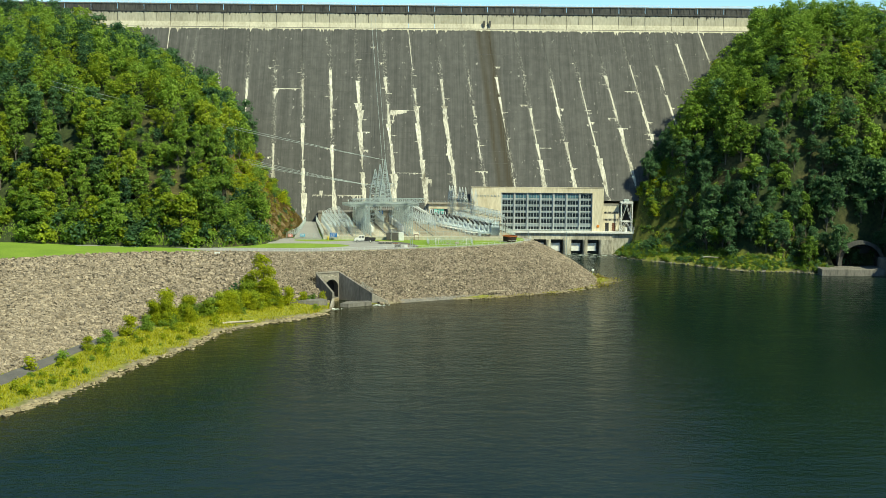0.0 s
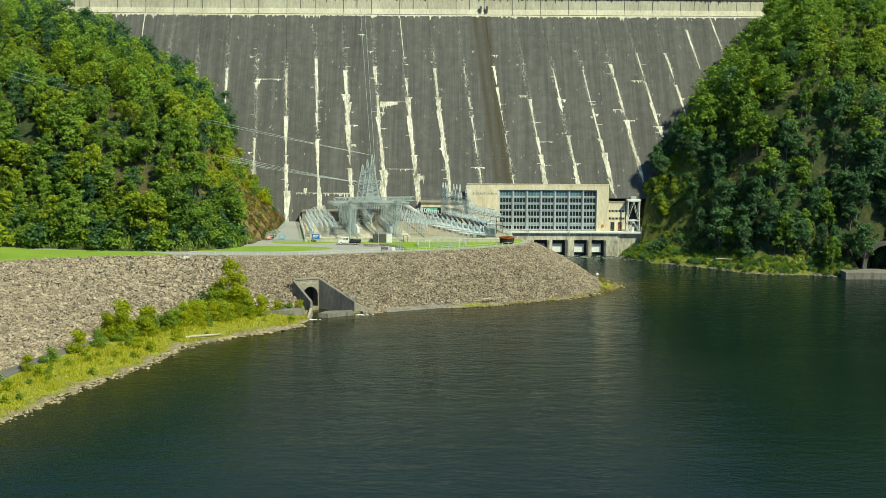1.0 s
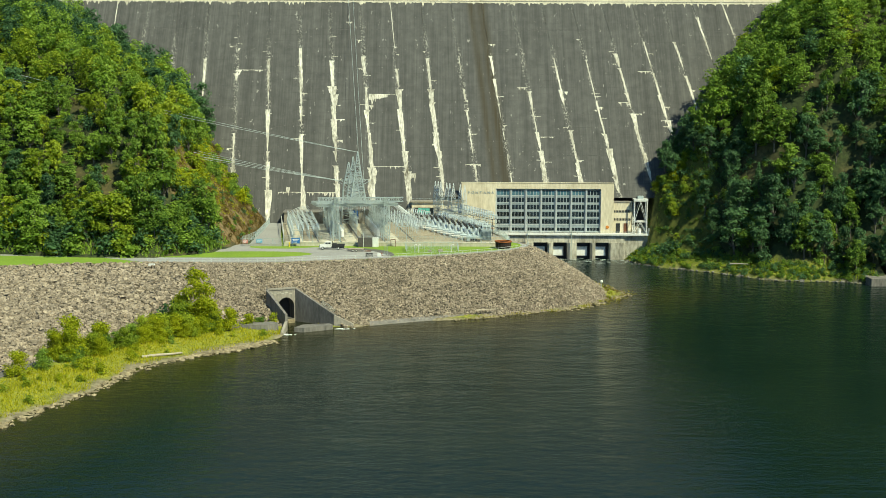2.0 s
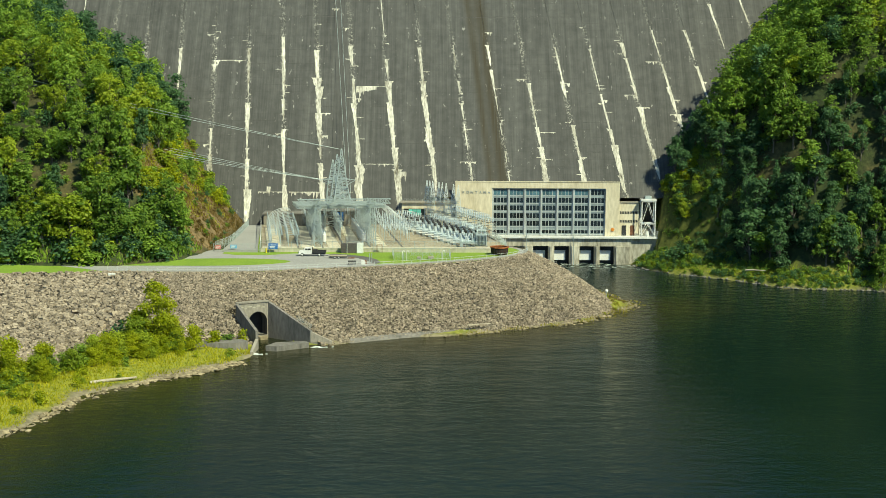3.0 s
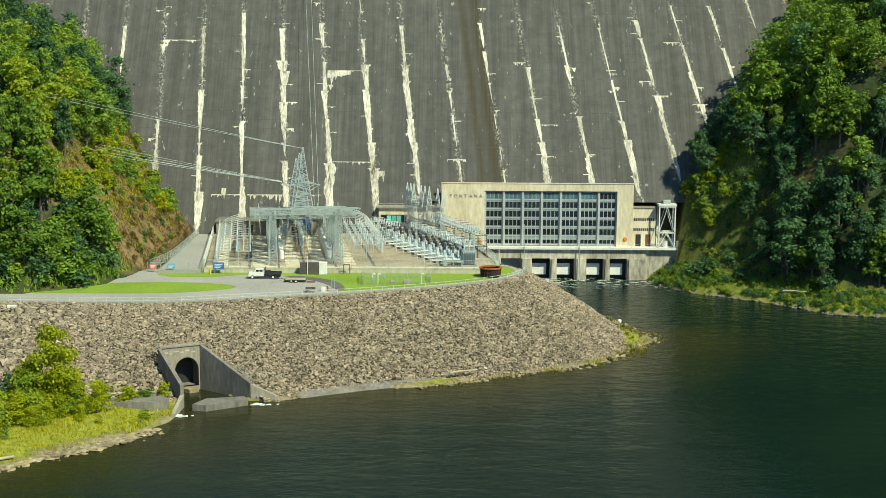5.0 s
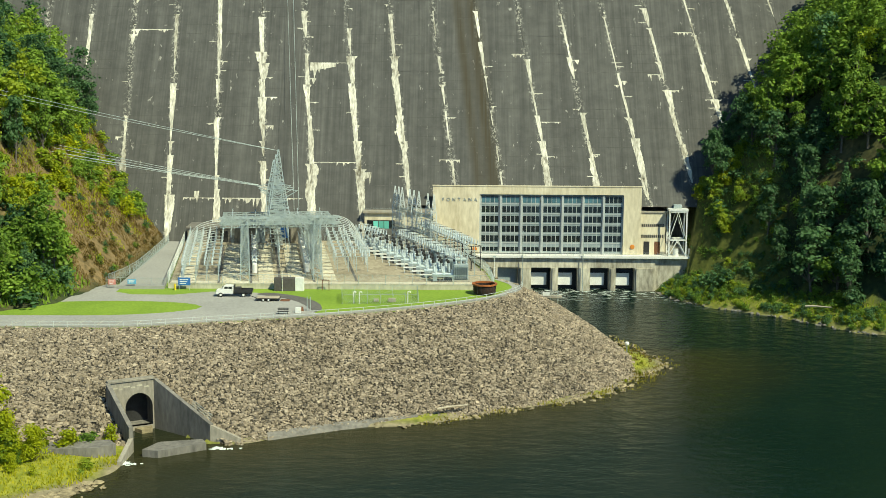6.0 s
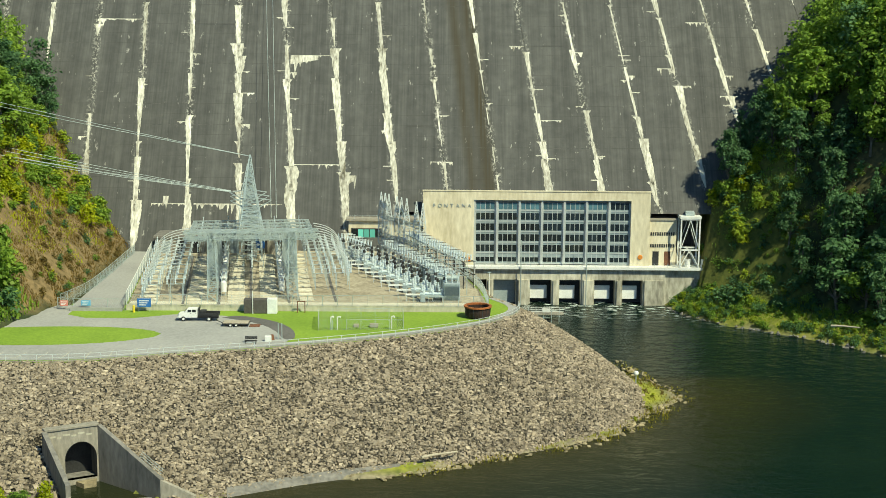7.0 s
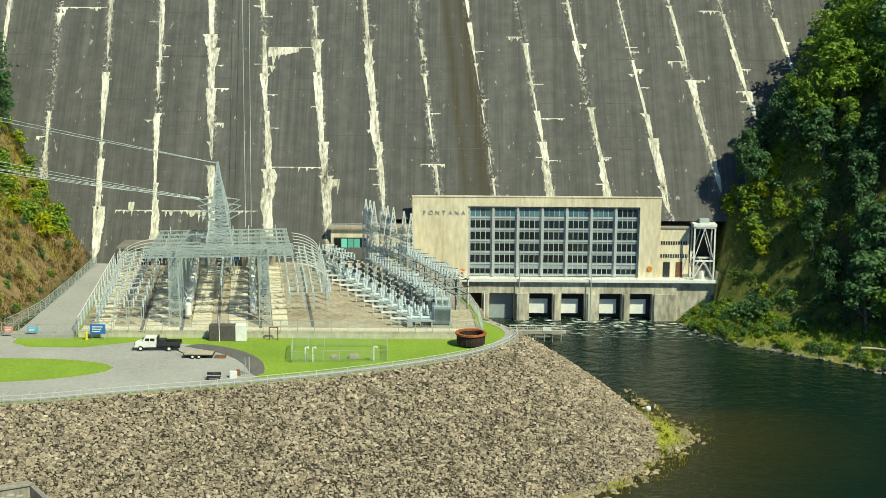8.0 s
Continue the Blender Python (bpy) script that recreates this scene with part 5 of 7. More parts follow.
def transformer():
    t = thing("power_transformer", (0, 0, 0), "blue-grey power transformer with cooling fins and bushings", "transformer", "transformers beside the powerhouse")
    part("tank", boxed(-2.0, 2.0, -1.5, 1.5, 0.4, 4.6, 0.15), PANEL, t)
    for s in (-1, 1):
        fins = bmesh.new()
        for k in range(8):
            box(fins, -1.8 + k * 0.5, -1.68 + k * 0.5, 1.5 * s, 2.3 * s, 0.8, 4.2) if s > 0 else box(fins, -1.8 + k * 0.5, -1.68 + k * 0.5, -2.3, -1.5, 0.8, 4.2)
        part("radiator", fins, PANEL, t)
    part("conservator", rod(bmesh.new(), (-1.6, 0.8, 5.6), (1.6, 0.8, 5.6), 0.55, seg=12), STEEL, t)
    part("plinth", boxed(-2.4, 2.4, -2.4, 2.4, 0, 0.4), CONC, t)
    for x in (-1.3, 0, 1.3):
        part("bushing", insulator(bmesh.new(), (x, -0.6, 4.6), (x * 1.3, -1.1, 7.2), 0.24), PORCELAIN, t)
    return t


first = transformer()
pts = [(33.2, 625), (30.4, 633), (28.0, 641), (26.2, 650)]
first.matrix_basis = pose(*pts[0], YARD)
for x, y in pts[1:]:
    copy_thing(first, pose(x, y, YARD, 0, 0, 8))


def rack(a, b, z, low, mat):
    """An open frame of posts, rails and insulators along the line from a to b."""
    a, b = Vector((*a, 0)), Vector((*b, 0))
    r = thing("steel_rack", (*((a + b) / 2)[:2], YARD), "open steel switch rack with insulators on top", "switch rack", "steel racks beside the powerhouse")
    n = max(3, round((b - a).length / 6.0))
    side = (b - a).normalized().cross(Vector((0, 0, 1))) * 1.5
    for k in range(n + 1):
        p = a.lerp(b, k / n)
        for s in (-1, 1):
            part("post", bar(bmesh.new(), p + side * s + Vector((0, 0, YARD - 1)), p + side * s + Vector((0, 0, z)), 0.14), mat, r)
        for zz in (z, (z + low) / 2, low):
            part("crossbar", bar(bmesh.new(), p - side * 1.3 + Vector((0, 0, zz)), p + side * 1.3 + Vector((0, 0, zz)), 0.11), mat, r)
    for zz in (z, low):
        for s in (-1, 1):
            part("rail", bar(bmesh.new(), a + side * s + Vector((0, 0, zz)), b + side * s + Vector((0, 0, zz)), 0.12), mat, r)
    m = n * 3
    for k in range(m):
        p = a.lerp(b, (k + 0.5) / m)
        for s in (-0.7, 0.7):
            part("insulator", insulator(bmesh.new(), p + side * s + Vector((0, 0, z + 0.1)), p + side * s + Vector((0, 0, z + 1.5)), 0.26, 4), PORCELAIN, r)
        part("switch_blade", bar(bmesh.new(), p - side + Vector((0, 0, z + 1.6)), p + side + Vector((0, 0, z + 1.9)), 0.07), BLACK if k % 3 == 0 else PALE_STEEL, r)
        if k % 2:
            part("dropper", bar(bmesh.new(), p + Vector((0, 0, low)), p + Vector((0.3, 0.2, YARD + 1.2)), 0.07), PALE_STEEL, r)


rack((20.5, 677), (37.6, 640), 24.0, 20.5, BLACK)
rack((22.5, 668), (35.6, 631), 26.2, 22.2, STEEL)
rack((15.5, 672), (33.0, 626), 22.6, 19.4, PALE_STEEL)
rack((2.4, 684), (10.5, 668), 22.5, 19.8, PALE_STEEL)


def control_house():
    """Built a little nearer, then set back against the dam."""
    c = thing("control_building", (14, 690, YARD), "cream control building with green-tinted window band", "building")
    part("wall", boxed(3.6, 24.6, 688, 704, YARD, 27.2), STUCCO, c)
    part("roof", boxed(3.0, 25.1, 687.2, 704, 27.2, 27.75), CONC, c, "flat overhanging concrete roof")
    part("window_frame", boxed(4.4, 13.2, 687.85, 688.1, 21.7, 24.9), BLACK, c, "dark window band frame")
    for i in range(5):
        part("pane", boxed(4.7 + i * 1.7, 6.2 + i * 1.7, 687.78, 687.9, 22.0, 24.6), GLASS_GREEN if 0 < i < 4 else GLASS, c)
    rail = bmesh.new()
    for x in np.arange(3.2, 25, 2.2):
        bar(rail, (x, 687.4, 27.75), (x, 687.4, 28.8), 0.05)
    bar(rail, (3.2, 687.4, 28.8), (25, 687.4, 28.8), 0.05)
    part("roof_railing", rail, STEEL, c)


PLACE = Matrix.Translation((32.7, 332, 90.6)) @ Matrix.Scale(1.026, 4) @ Matrix.Translation((-32.7, -332, -90.6))
control_house()
PLACE = None
for x0, x1, z1, mat, lab in ((-53.0, -36, 21.5, CONC, "low concrete toe building against the dam"), (-33, -12, 22.5, CONC, "low concrete gallery building at the dam toe")):
    b = thing("toe_building", ((x0 + x1) / 2, 691, YARD), lab, "building")
    part("wall", boxed(x0, x1, 688, 699, YARD, z1), mat, b)
    part("roof", boxed(x0 - 0.4, x1 + 0.4, 687.5, 699, z1, z1 + 0.5), CONC_DARK, b)
    for i in range(3):
        part("door", boxed(x0 + 2 + i * 4.2, x0 + 4.4 + i * 4.2, 687.9, 688.1, YARD, z1 - 0.9), BLACK if i else PANEL, b)
p = tagged(part("blue_panel", boxed(-22.8, -20.2, 682, 682.3, YARD + 2.6, YARD + 6.2), BLUE), "plain blue panel board standing in the yard", "sign board")
bm = bmesh.new()
for x in (-22.6, -20.4):
    bar(bm, (x, 682.2, YARD), (x, 682.2, YARD + 2.6), 0.1)
part("post", bm, STEEL, p)
# rows of concrete pads and trench covers over the gravel
before_pads = set(scene.objects)
for x0, x1, gap, deep in ((-43.2, -38.4, 4.2, 2.4), (-31.4, -26.6, 3.6, 2.2), (-21.6, -17.4, 3.1, 1.9), (-13.6, -9.4, 3.1, 1.9), (-4.0, -0.6, 5.6, 3.4)):
    for y in np.arange(621, 684, gap):
        t = part("concrete_pad", boxed(x0, x1, y, y + deep, YARD + 0.004, YARD + 0.3, 0.04), PAD)
        tagged(t, "pale worn concrete pad on the yard gravel", "concrete pad", "concrete pads of the yard")
for x in (-42.5, -32.6, -24.0, -16.2, -7.0, 4.4):
    t = part("cable_trench", boxed(x, x + 0.7, 619.5, 686, YARD + 0.004, YARD + 0.06), ASPHALT_DARK)
    tagged(t, "narrow dark cable trench across the gravel", "trench", "cable trenches of the yard")
turn_yard(before_pads)
apron = part("yard_apron", boxed(-45, 41.5, 618.6, 621.6, YARD + 0.004, YARD + 0.05), PAD)
tagged(apron, "pale concrete apron strip behind the yard wall", "apron", kind="structure")

# ---- fences, rails ----
def straight(line, gap):
    """Points along straight runs, corners kept."""
    out = [line[0]]
    for a, b in zip(line[:-1], line[1:]):
        n = max(1, round(math.dist(a, b) / gap))
        out += [(a[0] + (b[0] - a[0]) * k / n, a[1] + (b[1] - a[1]) * k / n) for k in range(1, n + 1)]
    return np.array(out)


def fence(name, line, z, h, gap, label, mesh_wires=True, post_mat=STEEL, rails=(1.0,), r=0.07, group="", square=False):
    line = straight(line, gap) if square else smooth_line(line, gap)
    f = thing(name, (*line[0][:2], z), label, "fence", group)
    post = bpy.data.meshes.new("post")
    b = rod(bmesh.new(), (0, 0, 0), (0, 0, h), r, seg=6)
    b.to_mesh(post)
    b.free()
    post.materials.append(post_mat)
    for x, y in line[:, :2]:
        o = new("post", post)
        o.parent = f
        o.location = (x - line[0][0], y - line[0][1], 0)
    for k in rails:
        part("rail", tube(bmesh.new(), [(p[0], p[1], z + h * k) for p in line], r * 0.8), post_mat, f)
    if mesh_wires:
        bm = bmesh.new()
        for p, q in zip(line[:-1], line[1:]):
            n = 7
            for k in range(n):
                a, b = Vector((*p[:2], z)), Vector((*q[:2], z))
                bar(bm, a.lerp(b, k / n), a.lerp(b, min(1, (k + 3) / n)) + Vector((0, 0, h * min(1, (n - k) / 3.0 if k > n - 3 else 1))), 0.018)
                bar(bm, a.lerp(b, (k + 1) / n), a.lerp(b, max(0, (k - 2) / n)) + Vector((0, 0, h)), 0.018)
        part("chain_link", bm, STEEL, f, "grey chain-link mesh")


rim = [(x, y + 0.7) for x, y in EDGE if x > -92 and y < 626]
fence("guard_railing", rim, TOP, 1.45, 3.1, "white tubular guard railing along the terrace edge", False, PALE_STEEL, (0.5, 1.0), 0.07)
kerb = bmesh.new()
rs = smooth_line(rim, 3.0)
tube(kerb, [(p[0], p[1] - 0.5, TOP + 0.08) for p in rs], 0.22)
tagged(part("kerb", kerb, CONC), "low pale concrete kerb under the railing", "kerb", kind="structure")
fence("yard_fence", [(-62, 618), (-56.8, 616.6), (-45.5, 616.8)], TOP, 2.9, 3.0, "grey chain-link gate fence across the ramp road")
fence("yard_fence", [(-45.2, 617), (-20, 617), (10, 617.4), (42, 617.6)], TOP + 1.4, 2.6, 3.4, "grey chain-link fence along the yard wall")
fence("yard_fence", [(-45.4, 618), (-48, 640), (-54.3, 690)], YARD, 3.0, 4.2, "chain-link fence with tall white posts beside the ramp", True, WHITE, (1.0,), 0.12)
fence("yard_fence", [(-61.5, 619), (-58.6, 632), (-58.4, 650), (-59.4, 690)], TOP + 0.9, 2.6, 3.2, "grey chain-link fence along the foot of the hill")
fence("yard_fence", [(42, 618), (41.2, 640), (36.5, 662), (34.2, 690)], YARD - 0.5, 2.6, 3.0, "grey chain-link fence above the tailrace")
fence("lawn_enclosure", [(2.7, 598), (22, 599.6), (21.6, 611), (1.8, 609.6), (2.7, 598)], TOP, 2.4, 3.2, "low wire mesh enclosure standing on the lawn", square=True)


# ---- small things on the terrace ----
def board(name, x, y, w, h, z, mat, label, posts=True):
    b = thing(name, (x, y, TOP), label, "sign")
    part("panel", boxed(x - w / 2, x + w / 2, y - 0.06, y + 0.06, z, z + h, 0.03), mat, b)
    for k in range(3):
        part("text_bar", boxed(x - w * 0.36, x + w * (0.34 - 0.1 * k), y - 0.09, y - 0.062, z + h * (0.68 - 0.24 * k), z + h * (0.78 - 0.24 * k)), WHITE, b, "pale bar of unreadable writing")
    if posts:
        for s in (-0.4, 0.4):
            part("post", rod(bmesh.new(), (x + s * w, y + 0.1, TOP), (x + s * w, y + 0.1, z + h * 0.9), 0.08), STEEL, b)


PINK = surf("faded_red_paint", (0.50, 0.16, 0.13), (0.62, 0.26, 0.22), 3.0, 0.4, 0.6, bump=0.0)
BLUE_PALE = surf("light_blue_paint", (0.10, 0.32, 0.55), (0.16, 0.40, 0.62), 3.0, 0.4, 0.6, bump=0.0)
board("information_sign", -40.6, 615.6, 3.3, 2.1, TOP + 1.2, BLUE, "blue information sign on posts before the yard wall")
board("notice_sign", -54.6, 615.8, 2.3, 1.3, TOP + 1.4, BLUE_PALE, "light blue notice sign on the gate fence", False)
board("notice_sign", -60.2, 617.0, 2.0, 1.4, TOP + 1.0, PINK, "faded red notice sign on the gate fence", False)
YELLOW = surf("yellow_paint", (0.60, 0.45, 0.03), (0.75, 0.58, 0.05), 3.0, 0.5, 0.6, bump=0.0)
b = thing("bollard", (-43.0, 615.2, TOP), "yellow steel bollard by the information sign", "bollard")
part("tube", rod(bmesh.new(), (-43, 615.2, TOP), (-43, 615.2, TOP + 1.6), 0.3, seg=10), YELLOW, b)
part("cap", rod(bmesh.new(), (-43, 615.2, TOP + 1.6), (-43, 615.2, TOP + 1.75), 0.3, 0.1, 10), YELLOW, b)
g = thing("control_cabinet", (-14, 615.4, TOP), "dark brown metal cabinet with a white end", "cabinet")
part("body", boxed(-16.6, -11.1, 614.6, 616.4, TOP, TOP + 3.5, 0.08), surf("brown_metal", (0.06, 0.05, 0.045), (0.11, 0.10, 0.09), 2.0, 0.3, 0.6, bump=0.0), g)
part("end_box", boxed(-11.0, -8.7, 614.5, 616.4, TOP, TOP + 3.6, 0.08), WHITE, g)
part("pole", rod(bmesh.new(), (-14.4, 614.4, TOP), (-14.4, 614.4, TOP + 5.6), 0.1), WHITE, g)
fr = bmesh.new()
for x in (-3.9, -2.1):
    bar(fr, (x, 616, TOP), (x, 616, TOP + 2.8), 0.14)
bar(fr, (-3.9, 616, TOP + 2.8), (-2.1, 616, TOP + 2.8), 0.14)
tagged(part("pipe_frame", fr, RUST), "small rusty pipe frame by the yard wall", "frame")
for x, y in ((5.5, 598.9), (7.0, 598.9), (19.3, 599.8)):
    bm = bmesh.new()
    rod(bm, (x, y, TOP), (x, y, TOP + 2.9), 0.15)
    rod(bm, (x, y, TOP + 2.9), (x + 0.6, y, TOP + 3.1), 0.15)
    rod(bm, (x + 0.6, y, TOP + 3.1), (x + 0.65, y, TOP + 2.7), 0.15)
    tagged(part("vent_pipe", bm, WHITE), "white hooked vent pipe rising from the lawn", "pipe", "vent pipes on the lawn")
for x0, x1, z in ((10.5, 11.8, 0.7), (14.2, 16.2, 0.9)):
    tagged(part("valve_box", boxed(x0, x1, 601, 602.2, TOP, TOP + z, 0.1), CONC), "small pale concrete valve box on the lawn", "box")
for x in (-5.3, -4.5):
    tagged(part("tall_post", rod(bmesh.new(), (x, 589.2, TOP), (x, 589.2, TOP + 3.6), 0.11), STEEL), "tall grey steel post at the path end", "post")
tagged(part("hydrant", rod(bmesh.new(), (-6.6, 588.6, TOP), (-6.6, 588.6, TOP + 1.2), 0.55, 0.35, 8), RUST), "rust red hydrant at the path end", "hydrant")
tagged(part("utility_box", boxed(-8.0, -6.6, 586.6, 587.6, TOP, TOP + 1.3, 0.06), WHITE), "small white utility box by the railing", "box")
be = thing("bench", (-10.8, 585.6, TOP), "black slatted bench facing the river", "bench")
for k in range(4):
    part("slat", boxed(-12.2, -9.5, 585.0 + k * 0.22, 585.17 + k * 0.22, TOP + 0.62, TOP + 0.70), BLACK, be)
for k in range(3):
    part("back_slat", boxed(-12.2, -9.5, 585.95, 586.03, TOP + 0.85 + k * 0.22, TOP + 1.02 + k * 0.22), BLACK, be)
for x in (-12.0, -9.8):
    part("leg", boxed(x, x + 0.14, 585.0, 586.05, TOP, TOP + 0.62), BLACK, be)


RUST_ORANGE = surf("rusty_orange_paint", (0.20, 0.055, 0.018), (0.42, 0.14, 0.035), 1.5, 0.4, 0.8, bump=0.2)
DARK_RUST = surf("dark_rusted_iron", (0.010, 0.006, 0.005), (0.045, 0.022, 0.015), 1.5, 0.4, 0.9, bump=0.3)


def tub():
    c = Vector((39.3, 612.6, TOP))
    t = thing("iron_tub", c, "rusty round iron tub with an orange rim on the lawn", "tub")

    def turned(profile):
        bm, n = bmesh.new(), 22
        rings = [[bm.verts.new(c + Vector((r * math.cos(6.2832 * k / n), r * math.sin(6.2832 * k / n), z))) for k in range(n)] for r, z in profile]
        for p, q in zip(rings[:-1], rings[1:]):
            for k in range(n):
                bm.faces.new((p[k], p[(k + 1) % n], q[(k + 1) % n], q[k]))
        return bm

    part("shell", turned([(2.3, 0), (2.9, 0.5), (3.05, 1.4), (3.0, 2.5), (2.8, 2.5), (2.8, 1.6), (0.05, 1.6)]), DARK_RUST, t)
    part("rim", turned([(3.0, 2.5), (3.35, 2.55), (3.35, 2.9), (2.75, 2.9), (2.75, 2.5)]), RUST_ORANGE, t, "orange rim band")
    for k in range(18):
        a = 2 * math.pi * (k + 0.5) / 18
        u = Vector((math.cos(a), math.sin(a), 0))
        part("rib", bar(bmesh.new(), c + u * 2.9 + Vector((0, 0, 0.4)), c + u * 3.05 + Vector((0, 0, 2.45)), 0.1), BLACK, t)


tub()


# worn white bay lines beside the railing
lane = smooth_line([(x, y + 2.4) for x, y in EDGE if -92 < x < 10], 4.6)
for p, q in zip(lane[1:-1], lane[2:]):
    bm = bmesh.new()
    d = Vector((q[0] - p[0], q[1] - p[1], 0)).normalized()
    w = Vector((-d.y, d.x, 0))
    o = Vector((p[0], p[1], TOP + 0.07))
    bm.faces.new([bm.verts.new(o + v) for v in (-d * 0.09, d * 0.09, d * 1.5 + w * 5.4, d * 1.32 + w * 5.4)])
    tagged(part("bay_line", bm, CREST_WALL), "worn white parking bay line on asphalt", "road marking", "parking bay lines")


def wheel(parent, x, y, z, r, w):
    ty = part("wheel", rod(bmesh.new(), (x, y - w / 2, z), (x, y + w / 2, z), r, seg=18), RUBBER, parent)
    part("rim", rod(bmesh.new(), (x, y - w / 2 - 0.03, z), (x, y + w / 2 + 0.03, z), r * 0.55, seg=12), WHITE, ty)


def truck():
    x0, y0, z = -30.9, 607.0, TOP + 0.06
    t = thing("flatbed_truck", (x0 + 5, y0, z), "white crew cab truck with a dark flatbed, parked on asphalt", "truck")
    prof = [(0, 1.0), (0.1, 1.9), (1.6, 2.15), (2.3, 3.05), (4.6, 3.1), (4.75, 2.1), (4.75, 0.85), (0, 0.75)]
    bm = bmesh.new()
    l = [bm.verts.new((x0 + a, y0 - 1.15, z + b)) for a, b in prof]
    r = [bm.verts.new((x0 + a, y0 + 1.15, z + b)) for a, b in prof]
    for i in range(len(prof)):
        j = (i + 1) % len(prof)
        bm.faces.new((l[i], l[j], r[j], r[i]))
    bm.faces.new(l[::-1]), bm.faces.new(r)
    bmesh.ops.recalc_face_normals(bm, faces=bm.faces)
    bmesh.ops.bevel(bm, geom=bm.edges[:], offset=0.09, segments=2, affect="EDGES")
    cab = part("cab", bm, WHITE, t)
    part("windscreen", prism([(x0 + 1.72, y0 - 1.0), (x0 + 1.76, y0 - 1.0), (x0 + 1.76, y0 + 1.0), (x0 + 1.72, y0 + 1.0)], z + 2.15, z + 2.75), GLASS, cab)
    for a, b in ((2.35, 3.3), (3.45, 4.45)):
        for s in (-1, 1):
            part("side_window", boxed(x0 + a, x0 + b, y0 + 1.13 * s - 0.04, y0 + 1.13 * s + 0.04, z + 2.2, z + 2.85, 0.03), GLASS, cab)
            part("door_handle", boxed(x0 + b - 0.25, x0 + b - 0.05, y0 + 1.17 * s - 0.03, y0 + 1.17 * s + 0.03, z + 1.85, z + 1.93), BLACK, cab)
    part("grille", boxed(x0 - 0.06, x0 + 0.1, y0 - 0.9, y0 + 0.9, z + 1.15, z + 1.75, 0.03), BLACK, t)
    part("bumper", boxed(x0 - 0.25, x0 + 0.15, y0 - 1.15, y0 + 1.15, z + 0.7, z + 1.05, 0.05), STEEL, t)
    for s in (-1, 1):
        part("headlight", boxed(x0 - 0.07, x0 + 0.12, y0 + 0.95 * s - 0.18, y0 + 0.95 * s + 0.18, z + 1.4, z + 1.75, 0.04), GLASS_BLUE, t)
    part("bed", boxed(x0 + 4.95, x0 + 10.0, y0 - 1.3, y0 + 1.3, z + 1.25, z + 1.5, 0.03), BLACK, t)
    for s in (-1, 1):
        part("bed_side", boxed(x0 + 5.0, x0 + 10.0, y0 + 1.28 * s - 0.06, y0 + 1.28 * s + 0.06, z + 1.5, z + 2.1, 0.02), BLACK, t)
    rack_bm = bmesh.new()
    for y in np.linspace(-1.1, 1.1, 5):
        bar(rack_bm, (x0 + 5.05, y0 + y, z + 1.5), (x0 + 5.05, y0 + y, z + 3.2), 0.07)
    bar(rack_bm, (x0 + 5.05, y0 - 1.15, z + 3.2), (x0 + 5.05, y0 + 1.15, z + 3.2), 0.08)
    part("headboard", rack_bm, BLACK, t)
    part("tool_chest", boxed(x0 + 5.3, x0 + 6.8, y0 - 1.1, y0 + 1.1, z + 1.5, z + 2.5, 0.06), BLACK, t)
    part("chassis", boxed(x0 + 0.6, x0 + 9.8, y0 - 0.5, y0 + 0.5, z + 0.6, z + 1.2), BLACK, t)
    for x in (1.3, 7.6):
        for s in (-1, 1):
            wheel(t, x0 + x, y0 + 1.0 * s, z + 0.58, 0.58, 0.4)
    t.scale = (0.94, 0.96, 0.96)
    tr = thing("flat_trailer", (-15, 602, z), "empty flat two-axle trailer behind the truck", "trailer")
    part("deck", boxed(-19.4, -13.6, 600.6, 603.2, z + 0.75, z + 0.95, 0.03), WOOD, tr)
    part("frame", boxed(-19.6, -13.4, 600.5, 603.3, z + 0.55, z + 0.75), BLACK, tr)
    part("tongue", bar(bmesh.new(), (-19.6, 601.9, z + 0.65), (-21.4, 604.2, z + 0.7), 0.1), BLACK, tr)
    rb = prism([(-13.4, 600.7), (-11.0, 600.7), (-11.0, 603.1), (-13.4, 603.1)], z + 0.02, z + 0.12)
    part("ramp", rb, RUST, tr)
    for x in (-17.6, -16.3):
        for y in (600.4, 603.4):
            wheel(tr, x, y, z + 0.42, 0.42, 0.28)


truck()


